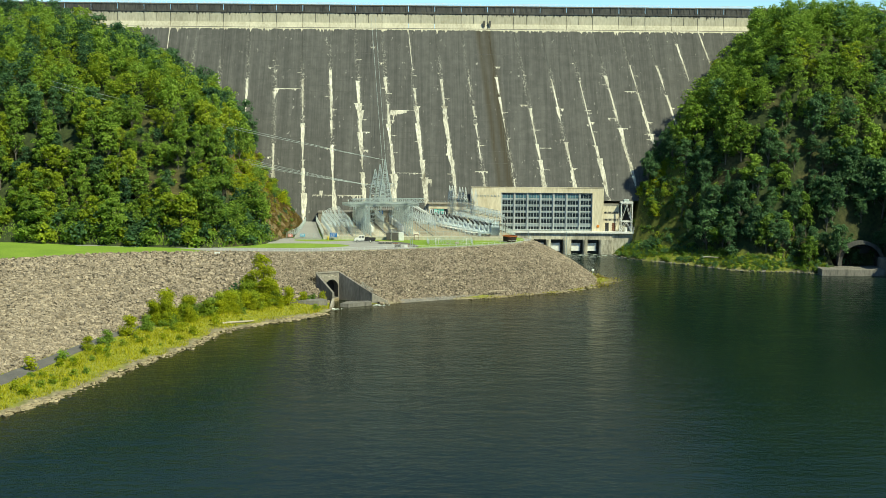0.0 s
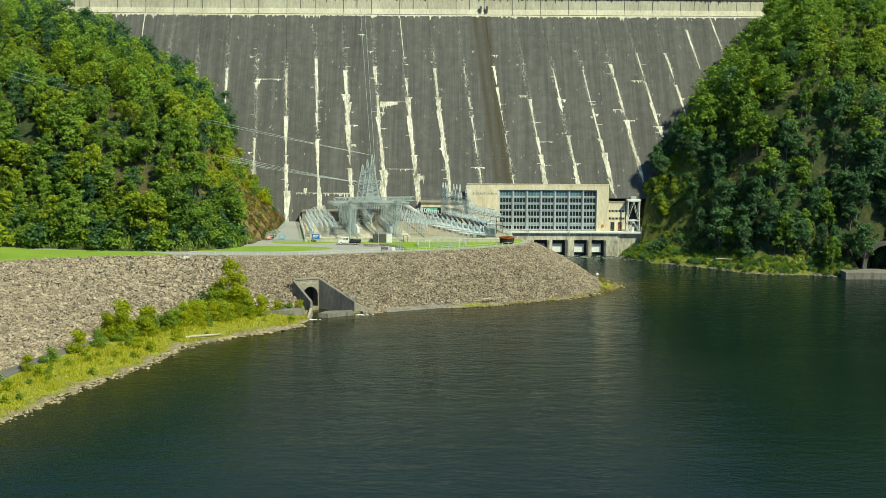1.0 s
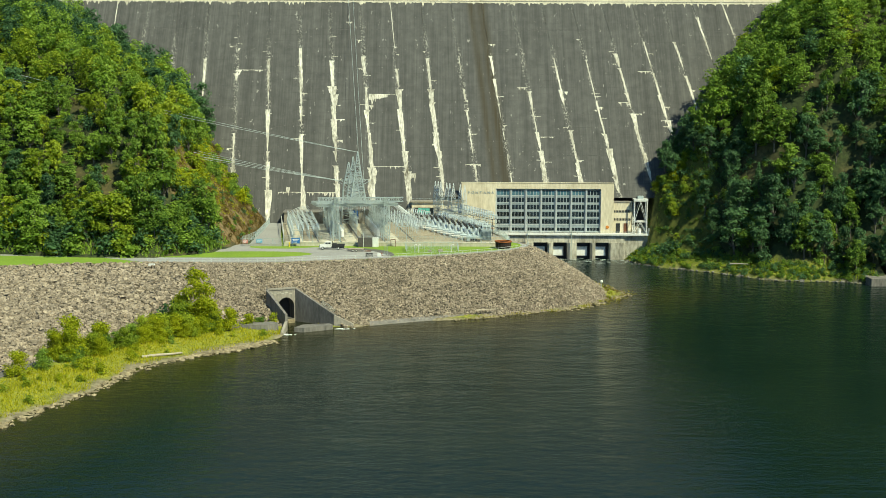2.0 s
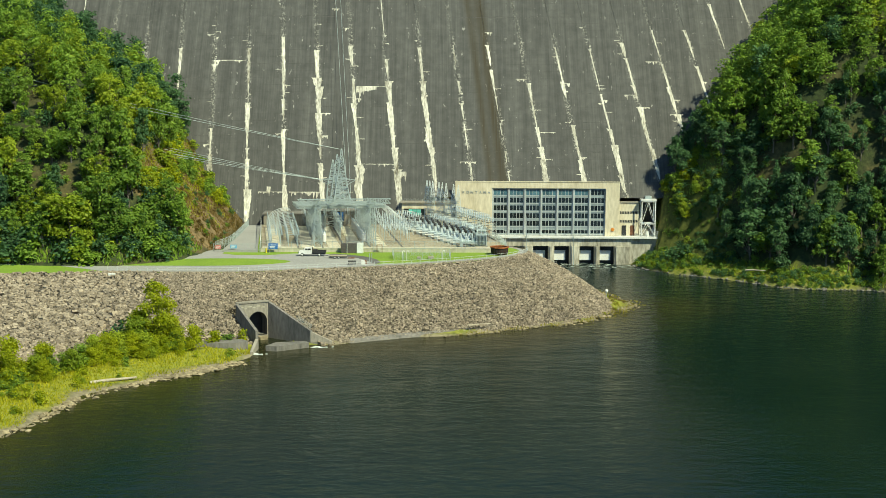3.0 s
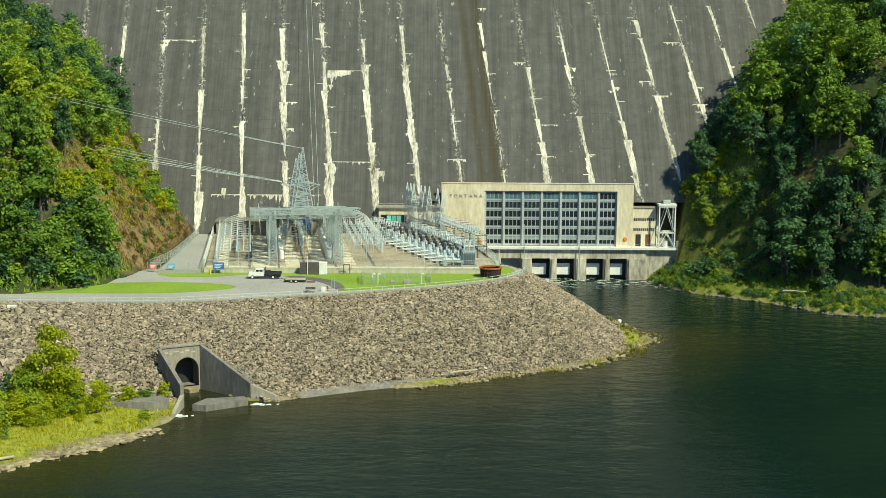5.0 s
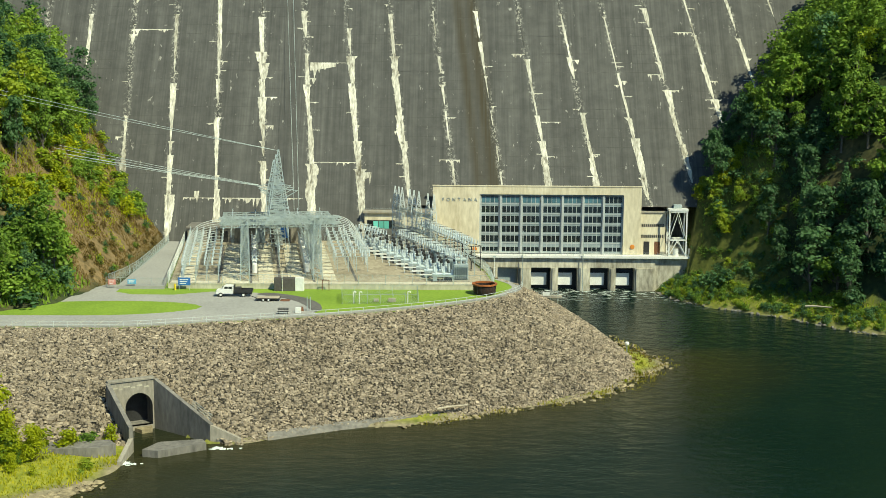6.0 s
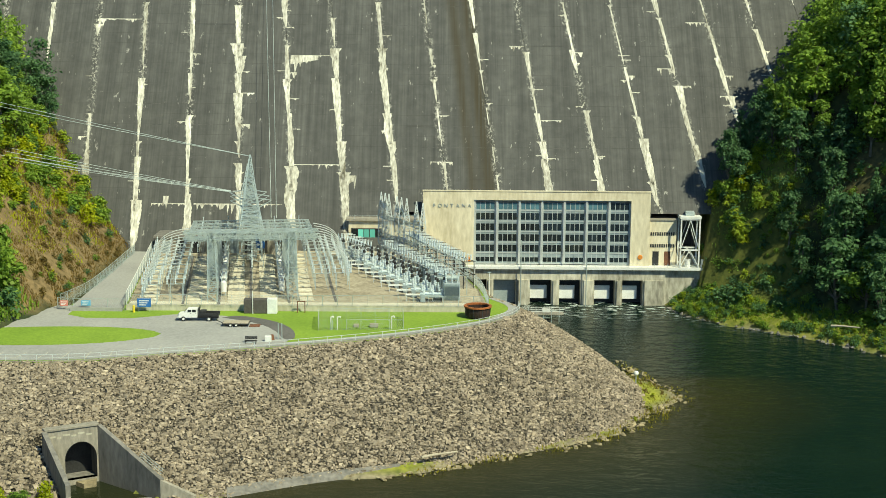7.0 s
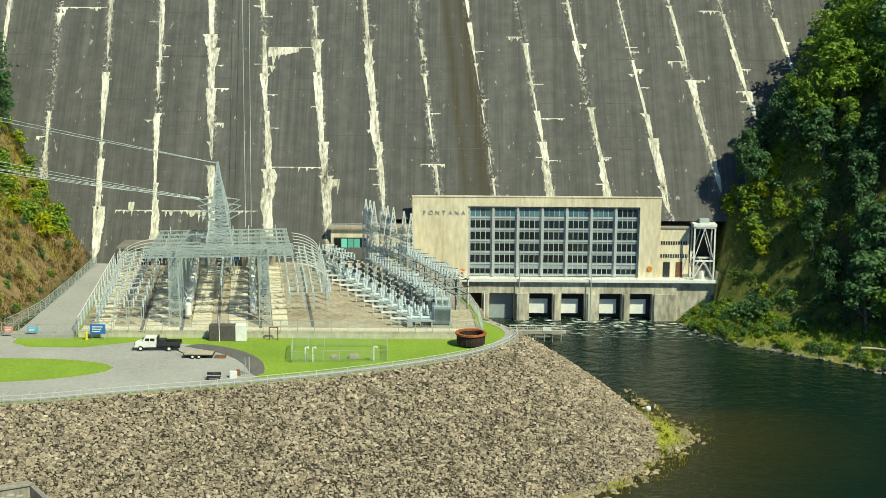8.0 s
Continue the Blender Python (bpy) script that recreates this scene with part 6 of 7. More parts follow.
# ---- outfall in the bank ----
def outfall():
    o = thing("outfall_structure", (-36, 536, 0), "weathered concrete outfall headwall with arched pipe mouth and wing walls", "outfall")
    base = Matrix.Translation((-41.6, 536.5, 0)) @ Matrix.Rotation(math.atan2(4.5, 8.2), 4, "Z")
    length, top, cu, r = 9.35, 10.9, 6.1, 2.95
    bm = bmesh.new()
    hole = [(cu + r, 1.0)] + [(cu + r * math.cos(a), 5.0 + 3.2 * math.sin(a)) for a in np.linspace(0, math.pi, 15)] + [(cu - r, 1.0)]
    e = []
    for pts in ([(0, -1.5), (length, -1.5), (length, top), (0, top)], hole):
        vs = [bm.verts.new((a, 0, b)) for a, b in pts]
        e += [bm.edges.new((vs[i], vs[(i + 1) % len(vs)])) for i in range(len(vs))]
    bmesh.ops.triangle_fill(bm, edges=e, use_beauty=True)
    ext = bmesh.ops.extrude_face_region(bm, geom=bm.faces[:])
    bmesh.ops.translate(bm, verts=[g for g in ext["geom"] if isinstance(g, bmesh.types.BMVert)], vec=(0, 1.2, 0))
    bmesh.ops.recalc_face_normals(bm, faces=bm.faces)
    bm.transform(base)
    part("headwall", bm, CONC, o, "pale streaked concrete headwall")
    cop = boxed(-0.4, length + 0.3, -0.25, 1.5, top + 0.003, top + 0.45, 0.05)
    cop.transform(base)
    part("coping", cop, CONC, o)
    tube = bmesh.new()
    prev = None
    for yy in (0.05, 4.4):
        ring = [tube.verts.new((a, yy, b)) for a, b in hole]
        if prev:
            for i in range(len(ring)):
                k = (i + 1) % len(ring)
                tube.faces.new((prev[i], prev[k], ring[k], ring[i]))
        prev = ring
    tube.faces.new(prev)
    tube.transform(base)
    part("pipe", tube, CONC_DARK, o, "dark arched pipe mouth")
    # black plate closes the short pipe and stands in for its dark depth
    dark_plate = boxed(cu - r, cu + r, 4.1, 4.3, 0.9, 8.3)
    dark_plate.transform(base)
    part("bore", dark_plate, BLACK, o, "black plate standing for the unlit depth of the pipe")

    def wing(a, b, za, zb, t):
        bm = bmesh.new()
        d = Vector((b[0] - a[0], b[1] - a[1], 0)).normalized()
        n = Vector((-d.y, d.x, 0)) * t
        v = []
        for p, zz in ((a, za), (b, zb)):
            for s in (0, 1):
                v.append([bm.verts.new((p[0] + n.x * s, p[1] + n.y * s, -1.5)), bm.verts.new((p[0] + n.x * s, p[1] + n.y * s, zz))])
        (al, ah), (bl, bh), (cl, ch), (dl, dh) = v
        for f in ((al, cl, ch, ah), (bl, bh, dh, dl), (ah, ch, dh, bh), (al, ah, bh, bl), (cl, dl, dh, ch)):
            bm.faces.new(f)
        bmesh.ops.recalc_face_normals(bm, faces=bm.faces)
        return bm

    # darker concrete than the headwall: shade of the turned-away faces put into colour
    part("wing_wall", wing((-33.4, 541.0), (-19.8, 530.8), 11.0, 4.0, 0.9), CONC_DARK, o, "streaked wing wall coloured dark for its shade")
    part("wing_wall", wing((-41.6, 536.5), (-34.2, 524.5), 11.1, 5.2, -0.9), CONC_DARK, o)
    part("wing_end", wing((-19.8, 530.8), (-13.5, 530.6), 3.9, 1.0, 0.9), CONC, o)
    part("wing_end", wing((-34.2, 524.5), (-34.6, 515.5), 3.0, 0.9, -0.9), CONC, o)
    part("baffle", prism([(-31.8, 521.4), (-28.5, 520.6), (-19.8, 526.2), (-21.0, 528.8), (-29.5, 526.6)], -0.5, 1.5), CONC_DARK, o, "low concrete baffle sill")
    part("invert", prism([(-41, 537.2), (-33.8, 541.0), (-20.5, 530.5), (-34.0, 522)], -0.9, -0.35), CONC_DARK, o)
    sand = prism([(-37.0, 538.2), (-33.7, 540.2), (-33.2, 538.0), (-35.2, 536.8)], -0.3, 0.9)
    part("sand", sand, LEDGE, o, "heap of tan silt in the pipe mouth")
    for k, (a, w, up) in enumerate(((0.6, 1.0, 9.6), (1.9, 0.7, 9.3), (2.9, 1.3, 9.7), (4.5, 0.9, 9.4), (5.7, 1.2, 9.7), (7.2, 1.1, 9.3))):
        mark = boxed(a, a + w, -0.03, -0.004, up, up + 0.32)
        mark.transform(base)
        part("painted_mark", mark, CREST_WALL, o, "pale bar of unreadable painted writing")
    for k in range(4):
        part("rail_bar", bar(bmesh.new(), (-24.5 + 0.2 * k, 535.2, 6.6 + 0.4 * k), (-20.0 + 0.2 * k, 532.0, 4.3 + 0.4 * k), 0.06), STEEL, o)


outfall()
FOAM = surf("white_water", (0.55, 0.62, 0.58), (0.85, 0.88, 0.85), 3.0, 0.6, 0.6, bump=0.3)
for cx, cy, a, b in ((-34.2, 517.0, 1.6, 1.0), (-17.6, 527.2, 2.3, 0.8)):
    v, f = stones(np.stack([cx + np.random.default_rng(3).normal(0, a * 0.6, 30), cy + np.random.default_rng(4).normal(0, b * 0.5, 30), np.full(30, 0.02)], 1), np.full(30, 0.45), 9, 0.3)
    tagged(raw("white_water", v, f, FOAM), "white water spilling from the outfall", "foam", kind="stuff")
slab = prism([(-53.5, 515.5), (-39.5, 517.0), (-36.6, 519.6), (-38.5, 522.5), (-52, 520.5)], 0.2, 3.2)
tagged(part("concrete_slab", slab, CONC_DARK), "old grey concrete slab at the waterline", "slab")

# dock over the tailrace
d = thing("dock", (58, 677, 0), "grey steel dock walkway with railing over the tailrace", "dock")
part("deck", boxed(50.5, 65.5, 675.0, 678.0, 2.2, 2.6), CONC, d)
for x in np.arange(51, 66, 2.2):
    part("post", rod(bmesh.new(), (x, 675.1, -2), (x, 675.1, 4.4), 0.09), STEEL, d)
rb = bmesh.new()
for z in (3.2, 3.8, 4.4):
    bar(rb, (50.6, 675.1, z), (65.4, 675.1, z), 0.07)
part("rail", rb, WHITE, d)
part("sign", boxed(59.4, 61.6, 674.95, 675.05, 3.0, 4.1), WHITE, d)
for x, y, h in ((39.4, 650, 9.5), (43.0, 642, 8.0)):
    lp = thing("light_pole", (x, y, TOP), "slim grey light pole by the tailrace fence", "lamp post", "light poles by the tailrace")
    part("pole", rod(bmesh.new(), (x, y, TOP - 3), (x, y, TOP + h - 3), 0.16, 0.11), WHITE, lp)
    part("lamp", boxed(x - 0.5, x + 0.5, y - 0.2, y + 0.2, TOP + h - 3, TOP + h - 2.75, 0.05), STEEL, lp)
bu = thing("marker_post", (81.2, 606, 0), "white ball marker on a short post at the point", "marker")
part("post", rod(bmesh.new(), (76.5, 606.5, 0.5), (76.5, 606.5, 3.4), 0.14), STEEL, bu)
ball = bmesh.new()
bmesh.ops.create_icosphere(ball, subdivisions=2, radius=0.62, matrix=Matrix.Translation((76.5, 606.5, 3.9)))
part("ball", ball, WHITE, bu)
bx = part("white_box", boxed(-86.6, -84.4, 563.6, 564.6, TOP - 1.4, TOP + 0.2, 0.05), WHITE)
tagged(bx, "small white box among the stones of the bank", "box")


# ---- tunnel portal on the far bank ----
def portal():
    p = thing("tunnel_portal", (200, 632, 0), "concrete tunnel portal coloured dark for shade, with a low pale apron", "tunnel portal")
    bm = bmesh.new()
    cx, r = 206.5, 9.2
    hole = [(cx + r, 2.2)] + [(cx + r * math.cos(a), 5.0 + 8.4 * math.sin(a)) for a in np.linspace(0, math.pi, 17)] + [(cx - r, 2.2)]
    out = [(cx + r + 1.8, 2.2)] + [(cx + (r + 1.8) * math.cos(a), 5.0 + 10 * math.sin(a)) for a in np.linspace(0, math.pi, 17)] + [(cx - r - 1.8, 2.2)]
    e = []
    for pts in (out, hole):
        vs = [bm.verts.new((a, 634.0, b)) for a, b in pts]
        e += [bm.edges.new((vs[i], vs[(i + 1) % len(vs)])) for i in range(len(vs))]
    bmesh.ops.triangle_fill(bm, edges=e, use_beauty=True)
    ext = bmesh.ops.extrude_face_region(bm, geom=bm.faces[:])
    bmesh.ops.translate(bm, verts=[g for g in ext["geom"] if isinstance(g, bmesh.types.BMVert)], vec=(0, 3, 0))
    # near-black concrete here puts the shade of the bank into the headwall colour
    part("headwall", bm, PARAPET, p)
    tube = bmesh.new()
    prev = None
    for yy in (634.2, 645.0):
        ring = [tube.verts.new((a, yy, b)) for a, b in hole]
        if prev:
            for i in range(len(ring)):
                tube.faces.new((prev[i], prev[(i + 1) % len(ring)], ring[(i + 1) % len(ring)], ring[i]))
        prev = ring
    tube.faces.new(prev)
    # short capped bore, coloured black in place of a deep dark tunnel
    part("bore", tube, BLACK, p, "tunnel bore coloured black for its unlit depth")
    part("apron", boxed(184.5, 214, 622.0, 634, -2, 3.0, 0.15), CONC_DARK, p, "pale concrete apron wall")
    part("pier", boxed(214, 219, 620.5, 634, -2, 7.5, 0.4), CONC_DARK, p)


portal()


# ---- bushes, grass, shore ----
def bush_mesh(seed, mat, leaves, tall=1.0, size=0.28, n=9):
    rng = np.random.default_rng(seed)
    t = rng.uniform(0, 6.28, n)
    r = rng.uniform(0, 1.5, n)
    h = np.sort(rng.uniform(0.3, 2.5, n))
    r *= np.clip(1.25 - h / 2.6, 0.15, 1)
    c = np.stack([np.cos(t) * r, np.sin(t) * r, h * tall], 1)
    v, f = leaf_cloud(c, rng.uniform(0.5, 1.2, n) * (9 / n) ** 0.4, leaves, size, rng)
    me = bpy.data.meshes.new("foliage")
    me.from_pydata(v.tolist(), [], f.tolist())
    me.materials.append(mat)
    st = bmesh.new()
    for k in range(5):
        rod(st, (0, 0, 0), tuple(c[k] * 0.9), 0.05, 0.02, 4)
    sm = bpy.data.meshes.new("stem")
    st.to_mesh(sm)
    st.free()
    sm.materials.append(BARK)
    return me, sm


DRY = leaf_material("dry_leaves", (0.11, 0.085, 0.025), (0.30, 0.22, 0.07))
BUSH = [bush_mesh(1, LEAF_SHORE, 320, 1.2), bush_mesh(2, LEAF[1], 320), bush_mesh(3, LEAF[0], 320), bush_mesh(4, LEAF[2], 320), bush_mesh(5, DRY, 300), bush_mesh(6, LEAF_SHORE, 2600, 1.25, 0.115, 20), bush_mesh(7, LEAF[1], 2400, 1.1, 0.115, 18), bush_mesh(8, LEAF[0], 2200, 1.0, 0.115, 16)]
WORDS = ["yellow-green shrub on the grassy shore", "light green leafy shrub on the slope", "green leafy shrub on the bank", "dark green shrub on the shaded bank", "dry brown shrub on the bare slope", "tall yellow-green shrub on the grassy shore", "spreading light green shrub on the shore", "dense green shrub on the shore"]


def bush(x, y, z, s, k, group, turn=0.0, tall=1.0):
    e = thing("shrub", (x, y, z), WORDS[k], "shrub", group)
    e.scale, e.rotation_euler = (s, s, s * tall), (0, 0, turn)
    for name, me in zip(("foliage", "stem"), BUSH[k]):
        o = new(name, me)
        o.parent = e


def shore_tree():
    tr, cr = tree_meshes("broad", 91, 4200, 0.30)
    cr.materials.append(LEAF_SHORE)
    e = thing("small_tree", (-60.5, 513.5, 1.2), "small yellow-green leafy tree on the grassy shore", "tree")
    e.scale = (1.2, 1.2, 1.36)
    for name, me in (("trunk", tr), ("crown", cr)):
        o = new(name, me)
        o.parent = e


shore_tree()
rng = np.random.default_rng(77)
# the small tree and shrubs on the near shore
for x, y, s, k, tall in ((-65, 512, 3.0, 0, 1.1), (-57, 512, 3.0, 0, 1.0), (-59, 510, 3.0, 0, 1.1), (-66, 508, 3.2, 1, 1.0), (-55, 511.5, 2.4, 0, 0.9), (-70, 502, 2.6, 1, 0.9), (-60, 503, 2.0, 0, 0.8), (-77, 492, 2.4, 2, 0.8),
                         (-83, 478, 2.4, 0, 1.0), (-89, 468, 2.9, 0, 1.15), (-93, 456, 2.2, 2, 0.9), (-97, 446, 2.6, 0, 0.8), (-101, 432, 2.2, 2, 0.8), (-104, 420, 1.9, 0, 0.8), (-108, 403, 1.7, 2, 0.8),
                         (-113, 388, 1.7, 0, 0.8), (-70, 512, 2.2, 3, 1.2), (-51, 517, 1.7, 0, 0.8), (-46, 519, 1.4, 0, 0.8), (-42, 522, 1.5, 2, 0.7), (-38.8, 525, 1.2, 0, 1.0)):
    k = {0: 5, 1: 6, 2: 7}.get(k, k) if s > 1.8 else k
    bush(x, y, float(ground_height(np.array([x]), np.array([y]))[0][0]) - 0.2, s * rng.uniform(0.85, 1.1), k, "shrubs on the near shore", rng.uniform(0, 6.28), tall)
# the thicket between them
line = smooth_line([(-92, 464), (-84, 480), (-76, 494), (-66, 506), (-56, 513.5)], 1.0)
for n in range(64):
    x, y = line[rng.integers(0, len(line))] + rng.normal(0, 2.6, 2) + (1.4, -1.4)
    bush(x, y, float(ground_height(np.array([x]), np.array([y]))[0][0]) - 0.2, rng.uniform(0.8, 2.3), int(rng.choice((5, 5, 6, 7, 5))), "shrubs on the near shore", rng.uniform(0, 6.28), rng.uniform(0.7, 1.3))
# along the foot of the wooded hill, on the bare slope, and on the far bank
def scatter(n, x0, x1, y0, y1, keep, kinds, group, size, joined=""):
    x, y = rng.uniform(x0, x1, n * 14), rng.uniform(y0, y1, n * 14)
    z, wet, flat, hill, d = ground_height(x, y)
    ok = np.flatnonzero(keep(x, y, z, wet, flat, hill, d))[:n]
    if joined:
        for k in sorted(set(kinds)):
            me, verts, base = BUSH[k][0], [], 0
            v = np.empty(len(me.vertices) * 3)
            me.vertices.foreach_get("co", v)
            v = v.reshape(-1, 3)[:900]
            for i in ok[rng.random(len(ok)) < kinds.count(k) / len(kinds)]:
                a, s = rng.uniform(0, 6.28), rng.uniform(*size)
                c, q = math.cos(a) * s, math.sin(a) * s
                verts.append(np.stack([v[:, 0] * c - v[:, 1] * q + x[i], v[:, 0] * q + v[:, 1] * c + y[i], v[:, 2] * s * rng.uniform(0.6, 1.1) + z[i] - 0.3], 1))
            if verts:
                verts = np.vstack(verts)
                tagged(raw("undergrowth", verts, np.arange(len(verts)).reshape(-1, 4), me.materials[0]), joined, "undergrowth", kind="stuff")
        return
    for i in ok:
        bush(x[i], y[i], z[i] - 0.3, rng.uniform(*size), int(rng.choice(kinds)), group, rng.uniform(0, 6.28), rng.uniform(0.6, 1.1))


scatter(130, -190, -58, 574, 616, lambda x, y, z, w, f, h, d: h & (away(HILL_LEFT, x, y) < 15), (1, 2, 2, 3), "shrubs along the foot of the hill", (1.6, 3.0))
scatter(240, 110, 185, 640, 712, lambda x, y, z, w, f, h, d: ~w & (z > 24) & (z < 95) & (d > 12) & (y < face_y(np.minimum(z, SHOULDER)) - 3), (2, 3, 3, 2), "", (0.9, 1.9), "dense green undergrowth between the trees of the far slope")
scatter(170, -190, -74, 584, 680, lambda x, y, z, w, f, h, d: h & (away(HILL_LEFT, x, y) > 6) & (away(HILL_LEFT, x, y) < 60) & ((x < -104) | (y < 613)), (2, 3, 2, 1), "", (0.9, 1.9), "dense green undergrowth between the trees of the near slope")
scatter(190, 99, 140, 645, 700, lambda x, y, z, w, f, h, d: ~w & (d > 9) & (z < 40) & (x < 136), (2, 2, 3, 3, 1), "", (0.4, 1.1), "low green undergrowth on the mossy slope")
scatter(260, -100, -57, 611, 712, lambda x, y, z, w, f, h, d: h & (away(HILL_LEFT, x, y) < 30) & (y < face_y(z) - 3), (4, 4, 4, 2, 3), "", (0.3, 0.85), "low dry and green undergrowth on the bare slope")
scatter(110, -102, -60, 614, 714, lambda x, y, z, w, f, h, d: h & (away(HILL_LEFT, x, y) > np.where(y > 672, 9, 19)) & (away(HILL_LEFT, x, y) < 33) & (y < face_y(z) - 2), (1, 2, 0, 2), "shrubs above the bare slope", (1.0, 2.1))
scatter(620, 97, 190, 628, 705, lambda x, y, z, w, f, h, d: ~w & (d > 0.3) & (d < 10) & (x > 98), (2, 2, 2, 1, 3, 3), "", (0.35, 0.9), "yellow-green undergrowth along the far bank")
# yellow-green leaf kinds put the sunlight on these shrubs into their colour
scatter(46, 110, 124, 690, 704, lambda x, y, z, w, f, h, d: ~w & (z > 20) & (y < face_y(z) - 1), (2, 1, 1, 0), "sunlit shrubs beside the dam", (0.8, 1.7))
scatter(25, 97, 225, 630, 710, lambda x, y, z, w, f, h, d: ~w & (d >= 8) & (d < 16) & (x > 99) & ((np.abs(x - 206) > 12) | (y > 650)), (2, 3, 3), "shrubs under the far trees", (1.2, 2.2))

BENCH = [p for p in LEFT_SHORE if 270 < p[1] < 520 and p[0] < -30] + [(x, y) for x, y, z in FOOT[:7]][::-1]


def tufts(n, x0, x1, y0, y1, keep, mat, name, label, tall, lift=None):
    x, y = rng.uniform(x0, x1, n), rng.uniform(y0, y1, n)
    ok = keep(x, y)
    x, y = x[ok], y[ok]
    z = ground_height(x, y)[0] if lift is None else lift(x, y)
    m = len(x)
    a = rng.uniform(0, 6.28, m)
    patch = 0.75 + 0.35 * np.sin(x * 0.31 + 2 * np.sin(y * 0.17)) * np.sin(y * 0.23 + x * 0.11)
    h = tall * rng.uniform(0.35, 1.35, m) * patch
    w = 0.22 * tall
    lx, ly = rng.normal(0, 0.3, m) * h, rng.normal(0, 0.3, m) * h
    b0 = np.stack([x - np.cos(a) * w, y - np.sin(a) * w, z - 0.1], 1)
    b1 = np.stack([x + np.cos(a) * w, y + np.sin(a) * w, z - 0.1], 1)
    t = np.stack([x + lx, y + ly, z + h], 1)
    ob = raw(name, np.stack([b0, b1, t], 1).reshape(-1, 3), np.arange(3 * m).reshape(-1, 3), mat)
    tagged(ob, label, "grass", kind="stuff")


scatter(130, -125, -33, 335, 524, lambda x, y, z, w, f, h, d: inside(BENCH, x, y) & (away(LEFT_SHORE, x, y) > 4) & (away(toe, x, y) > 4.5), (0, 0, 1, 2), "", (0.35, 1.0), "low yellow-green undergrowth on the near shore")
tufts(75000, -130, -33, 330, 526, lambda x, y: inside(BENCH, x, y) & (away(LEFT_SHORE, x, y) > 2.2 + 1.3 * np.sin(x * 0.4) * np.sin(y * 0.27)) & (away(toe, x, y) > 4.2), GRASS_TALL, "shore_grass", "tall yellow-green grass on the shore bench", 0.85)
tufts(24000, 97, 190, 625, 700, lambda x, y: ~inside(RIVER, x, y) & (x > 98) & (away(RIVER, x, y, True) > 1.5) & (away(RIVER, x, y, True) < 12), LEAF[1], "bank_grass", "yellow-green weeds on the far bank", 1.0)
MOSS = leaf_material("bright_moss", (0.20, 0.20, 0.015), (0.50, 0.42, 0.04))
tufts(16000, 10, 92, 535, 640, lambda x, y: (away([(26, 546), (40, 555.5), (54, 562), (67, 571), (76, 585), (84, 599), (80, 612), (75, 628)], x, y) < 3.0 + 2.2 * (x > 62) * (np.abs(y - 592) < 22)) & (np.sin(x * 0.5) + np.sin(y * 0.7 + x * 0.2) > -0.5), MOSS, "waterline_moss", "bright yellow-green growth along the waterline", 0.6, lambda x, y: np.full(len(x), 0.45))


def shore_stones(line, n, width, size, seed, mat, name, label, squash, z):
    r = np.random.default_rng(seed)
    s = smooth_line(line, 1.0)
    i = r.integers(0, len(s), n)
    p = np.stack([s[i, 0] + r.normal(0, width, n), s[i, 1] + r.normal(0, width, n), z + r.uniform(-0.15, 0.15, n)], 1)
    v, f = stones(p, r.uniform(*size, n), seed + 1, squash)
    tagged(raw(name, v, f, mat), label, "stones", kind="stuff")


shore_stones([(-108, 343), (-95, 374), (-87, 407), (-75, 438), (-70.5, 466), (-55, 485), (-37.5, 503.5)], 520, 1.3, (0.35, 1.1), 31, LEDGE, "shore_rocks", "flat tan bedrock ledges along the near shore", 0.5, -0.02)
shore_stones([(-62, 481), (-55, 486), (-46, 494), (-38.5, 504)], 420, 1.2, (0.4, 1.4), 37, LEDGE, "shore_rocks", "broad flat tan ledges below the shrubs", 0.4, 0.05)
shore_stones([(-112, 340), (-104, 352), (-99, 366)], 140, 1.2, (0.5, 1.5), 39, LEDGE, "shore_rocks", "broad flat tan ledge at the water", 0.4, 0.02)
shore_stones([(12, 543), (26, 545.5), (40, 555), (54, 561), (67, 570), (76, 585), (86, 598), (81, 612), (75, 632)], 210, 1.2, (0.35, 1.0), 33, LEDGE, "waterline_rocks", "dark tan rocks along the waterline", 0.6, 0.05)
shore_stones([(98, 694), (102, 685), (112, 671.5), (127, 660.5), (140, 647.5), (147, 636.5), (160, 634.5), (176, 633.5), (186, 626)], 150, 0.6, (0.3, 0.8), 35, CONC_DARK, "bank_rocks", "dark grey rocks along the far bank", 0.7, 0.2)


def log_of(a, b, r, label):
    bm = bmesh.new()
    a, b = Vector(a), Vector(b)
    for k in range(5):
        rod(bm, a.lerp(b, k / 5) + Vector((0, 0, 0.1 * math.sin(k))), a.lerp(b, (k + 1) / 5) + Vector((0, 0, 0.1 * math.sin(k + 1))), r * (1 - 0.1 * k), r * (0.9 - 0.1 * k), 8)
    tagged(part("driftwood_log", bm, WOOD), label, "log")


log_of((-70.5, 475.5, 1.2), (-60.2, 482.2, 1.3), 0.5, "bleached driftwood log on the near shore")
log_of((136, 655.5, 4.2), (143, 652.5, 4.6), 0.35, "bleached fallen trunk on the far bank")
log_of((27, 549.5, 2.2), (34, 553, 2.4), 0.3, "pale driftwood on the stones of the bank")

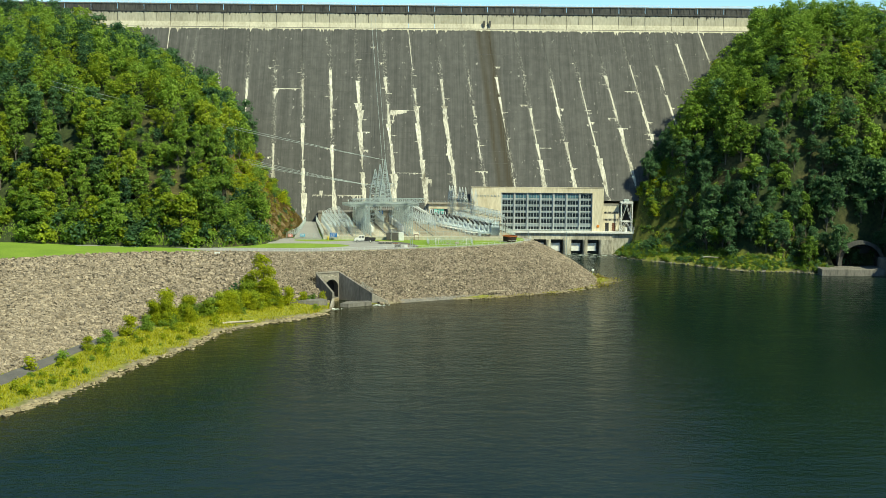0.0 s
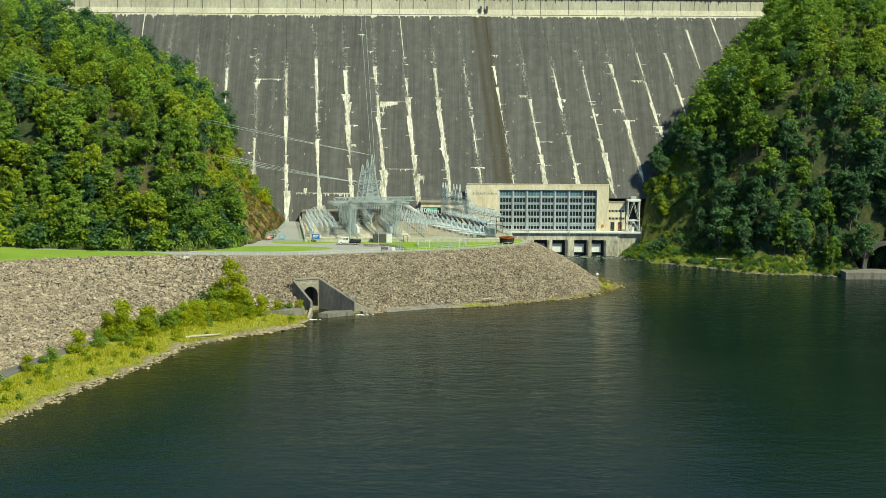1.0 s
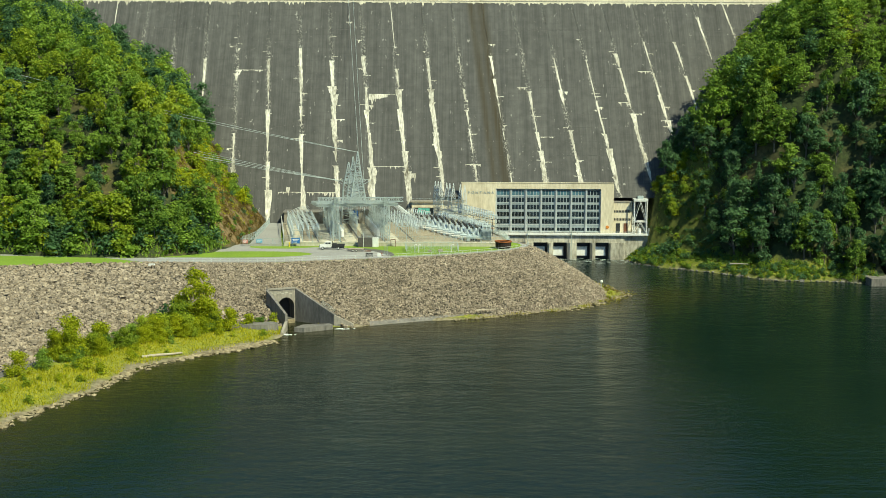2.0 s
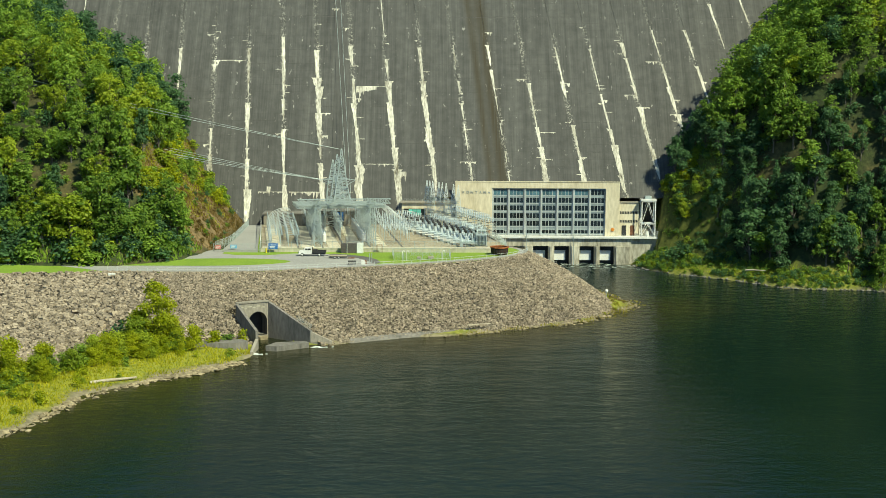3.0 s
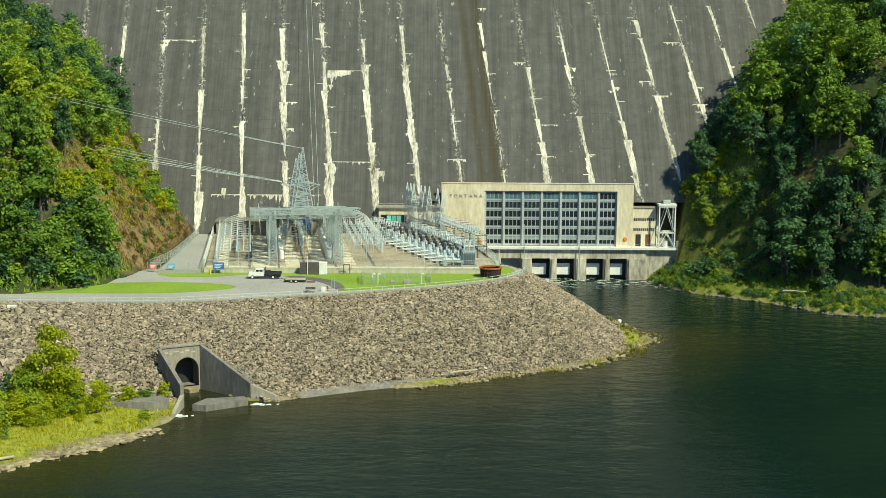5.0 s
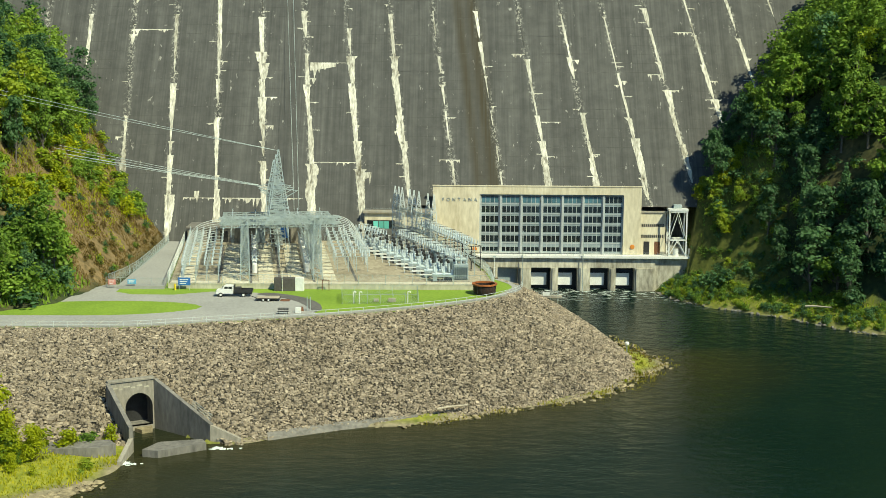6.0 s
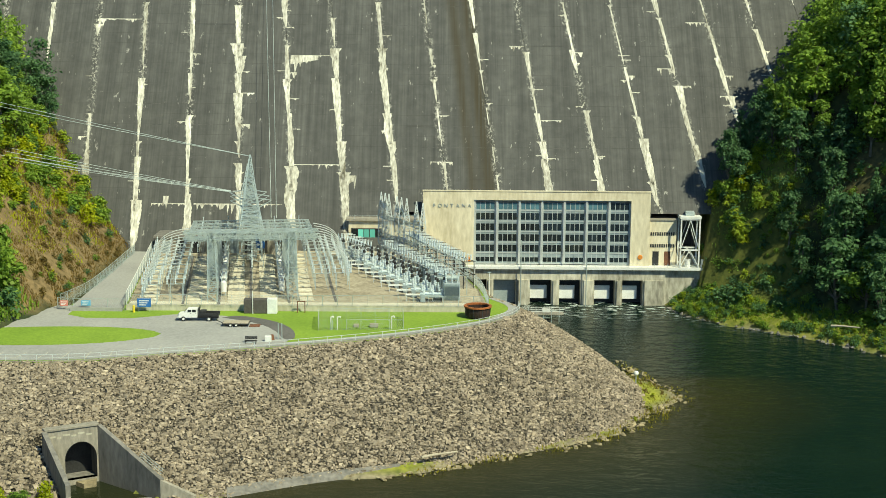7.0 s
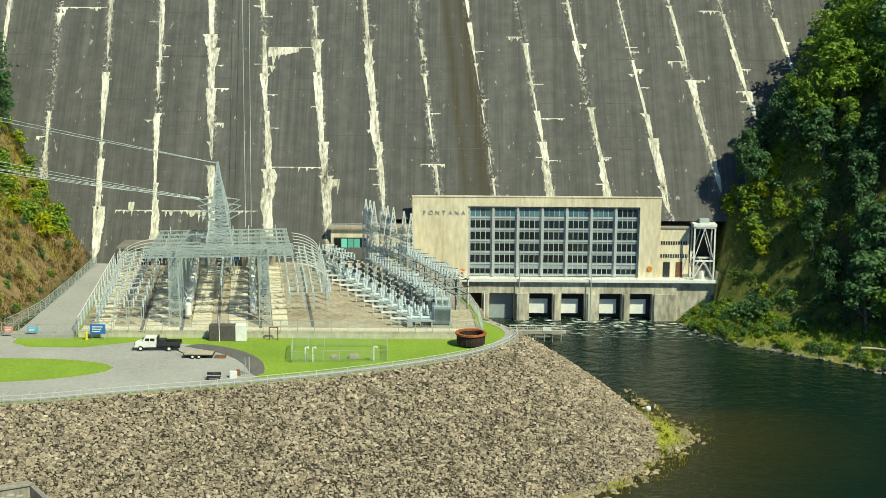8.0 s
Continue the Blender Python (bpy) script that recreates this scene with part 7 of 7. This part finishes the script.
# dry and green grass on the bare slope, and on the mossy slope of the far bank
SLOPE_GRASS = leaf_material("slope_grass", (0.12, 0.085, 0.025), (0.37, 0.255, 0.085))
tufts(30000, -102, -56, 611, 712, lambda x, y: inside(HILL_LEFT, x, y) & (away(HILL_LEFT, x, y) < 30) & (np.sin(x * 0.5 + 1) + np.sin(y * 0.4) > -0.9), SLOPE_GRASS, "slope_grass", "dry brown grass on the bare slope", 0.8)
tufts(16000, -102, -56, 611, 712, lambda x, y: inside(HILL_LEFT, x, y) & (away(HILL_LEFT, x, y) > 10 + 6 * np.sin(y * 0.3) * np.sin(x * 0.4)) & (away(HILL_LEFT, x, y) < 30), LEAF_SHORE, "slope_weeds", "bright green weeds on the upper slope", 0.9)
tufts(14000, 97, 140, 640, 712, lambda x, y: ~inside(RIVER, x, y) & (away(RIVER, x, y, True) > 5) & (away(RIVER, x, y, True) < 34) & (np.sin(x * 0.35 + y * 0.2) + np.sin(y * 0.31) > -0.3), LEAF[0], "slope_weeds", "green weeds on the mossy slope", 0.8)
tufts(2600, 60, 92, 572, 634, lambda x, y: ~inside(RIVER, x, y) & (away(FOOT, x, y) < 9) & (x > 66) & (away(LEFT_SHORE, x, y) > 0.4), SLOPE_GRASS, "point_grass", "brown and yellow grass on the point", 0.5)
tufts(8000, 60, 92, 572, 634, lambda x, y: ~inside(RIVER, x, y) & (away(FOOT, x, y) < 7) & (x > 66) & (np.sin(x * 0.6) + np.sin(y * 0.5) > -0.2), MOSS, "point_moss", "bright yellow growth on the point", 0.4)
scatter(26, 66, 90, 576, 630, lambda x, y, z, w, f, h, d: ~w & (away(FOOT, x, y) < 6), (4, 4, 0), "", (0.2, 0.4), "brown and green undergrowth on the point")
tufts(14000, -200, -58, 574, 616, lambda x, y: inside(HILL_LEFT, x, y) & (away(HILL_LEFT, x, y) > 0.6) & (away(HILL_LEFT, x, y) < 16), LEAF[0], "hill_foot_weeds", "green weeds along the foot of the wooded hill", 2.0)


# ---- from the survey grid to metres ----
for me in bpy.data.meshes:
    me.transform(Matrix.Scale(K, 4))
for cu in bpy.data.curves:
    cu.transform(Matrix.Scale(K, 4))
for ob in scene.objects:
    if ob.type not in ("CAMERA", "LIGHT"):
        ob.location = ob.location * K
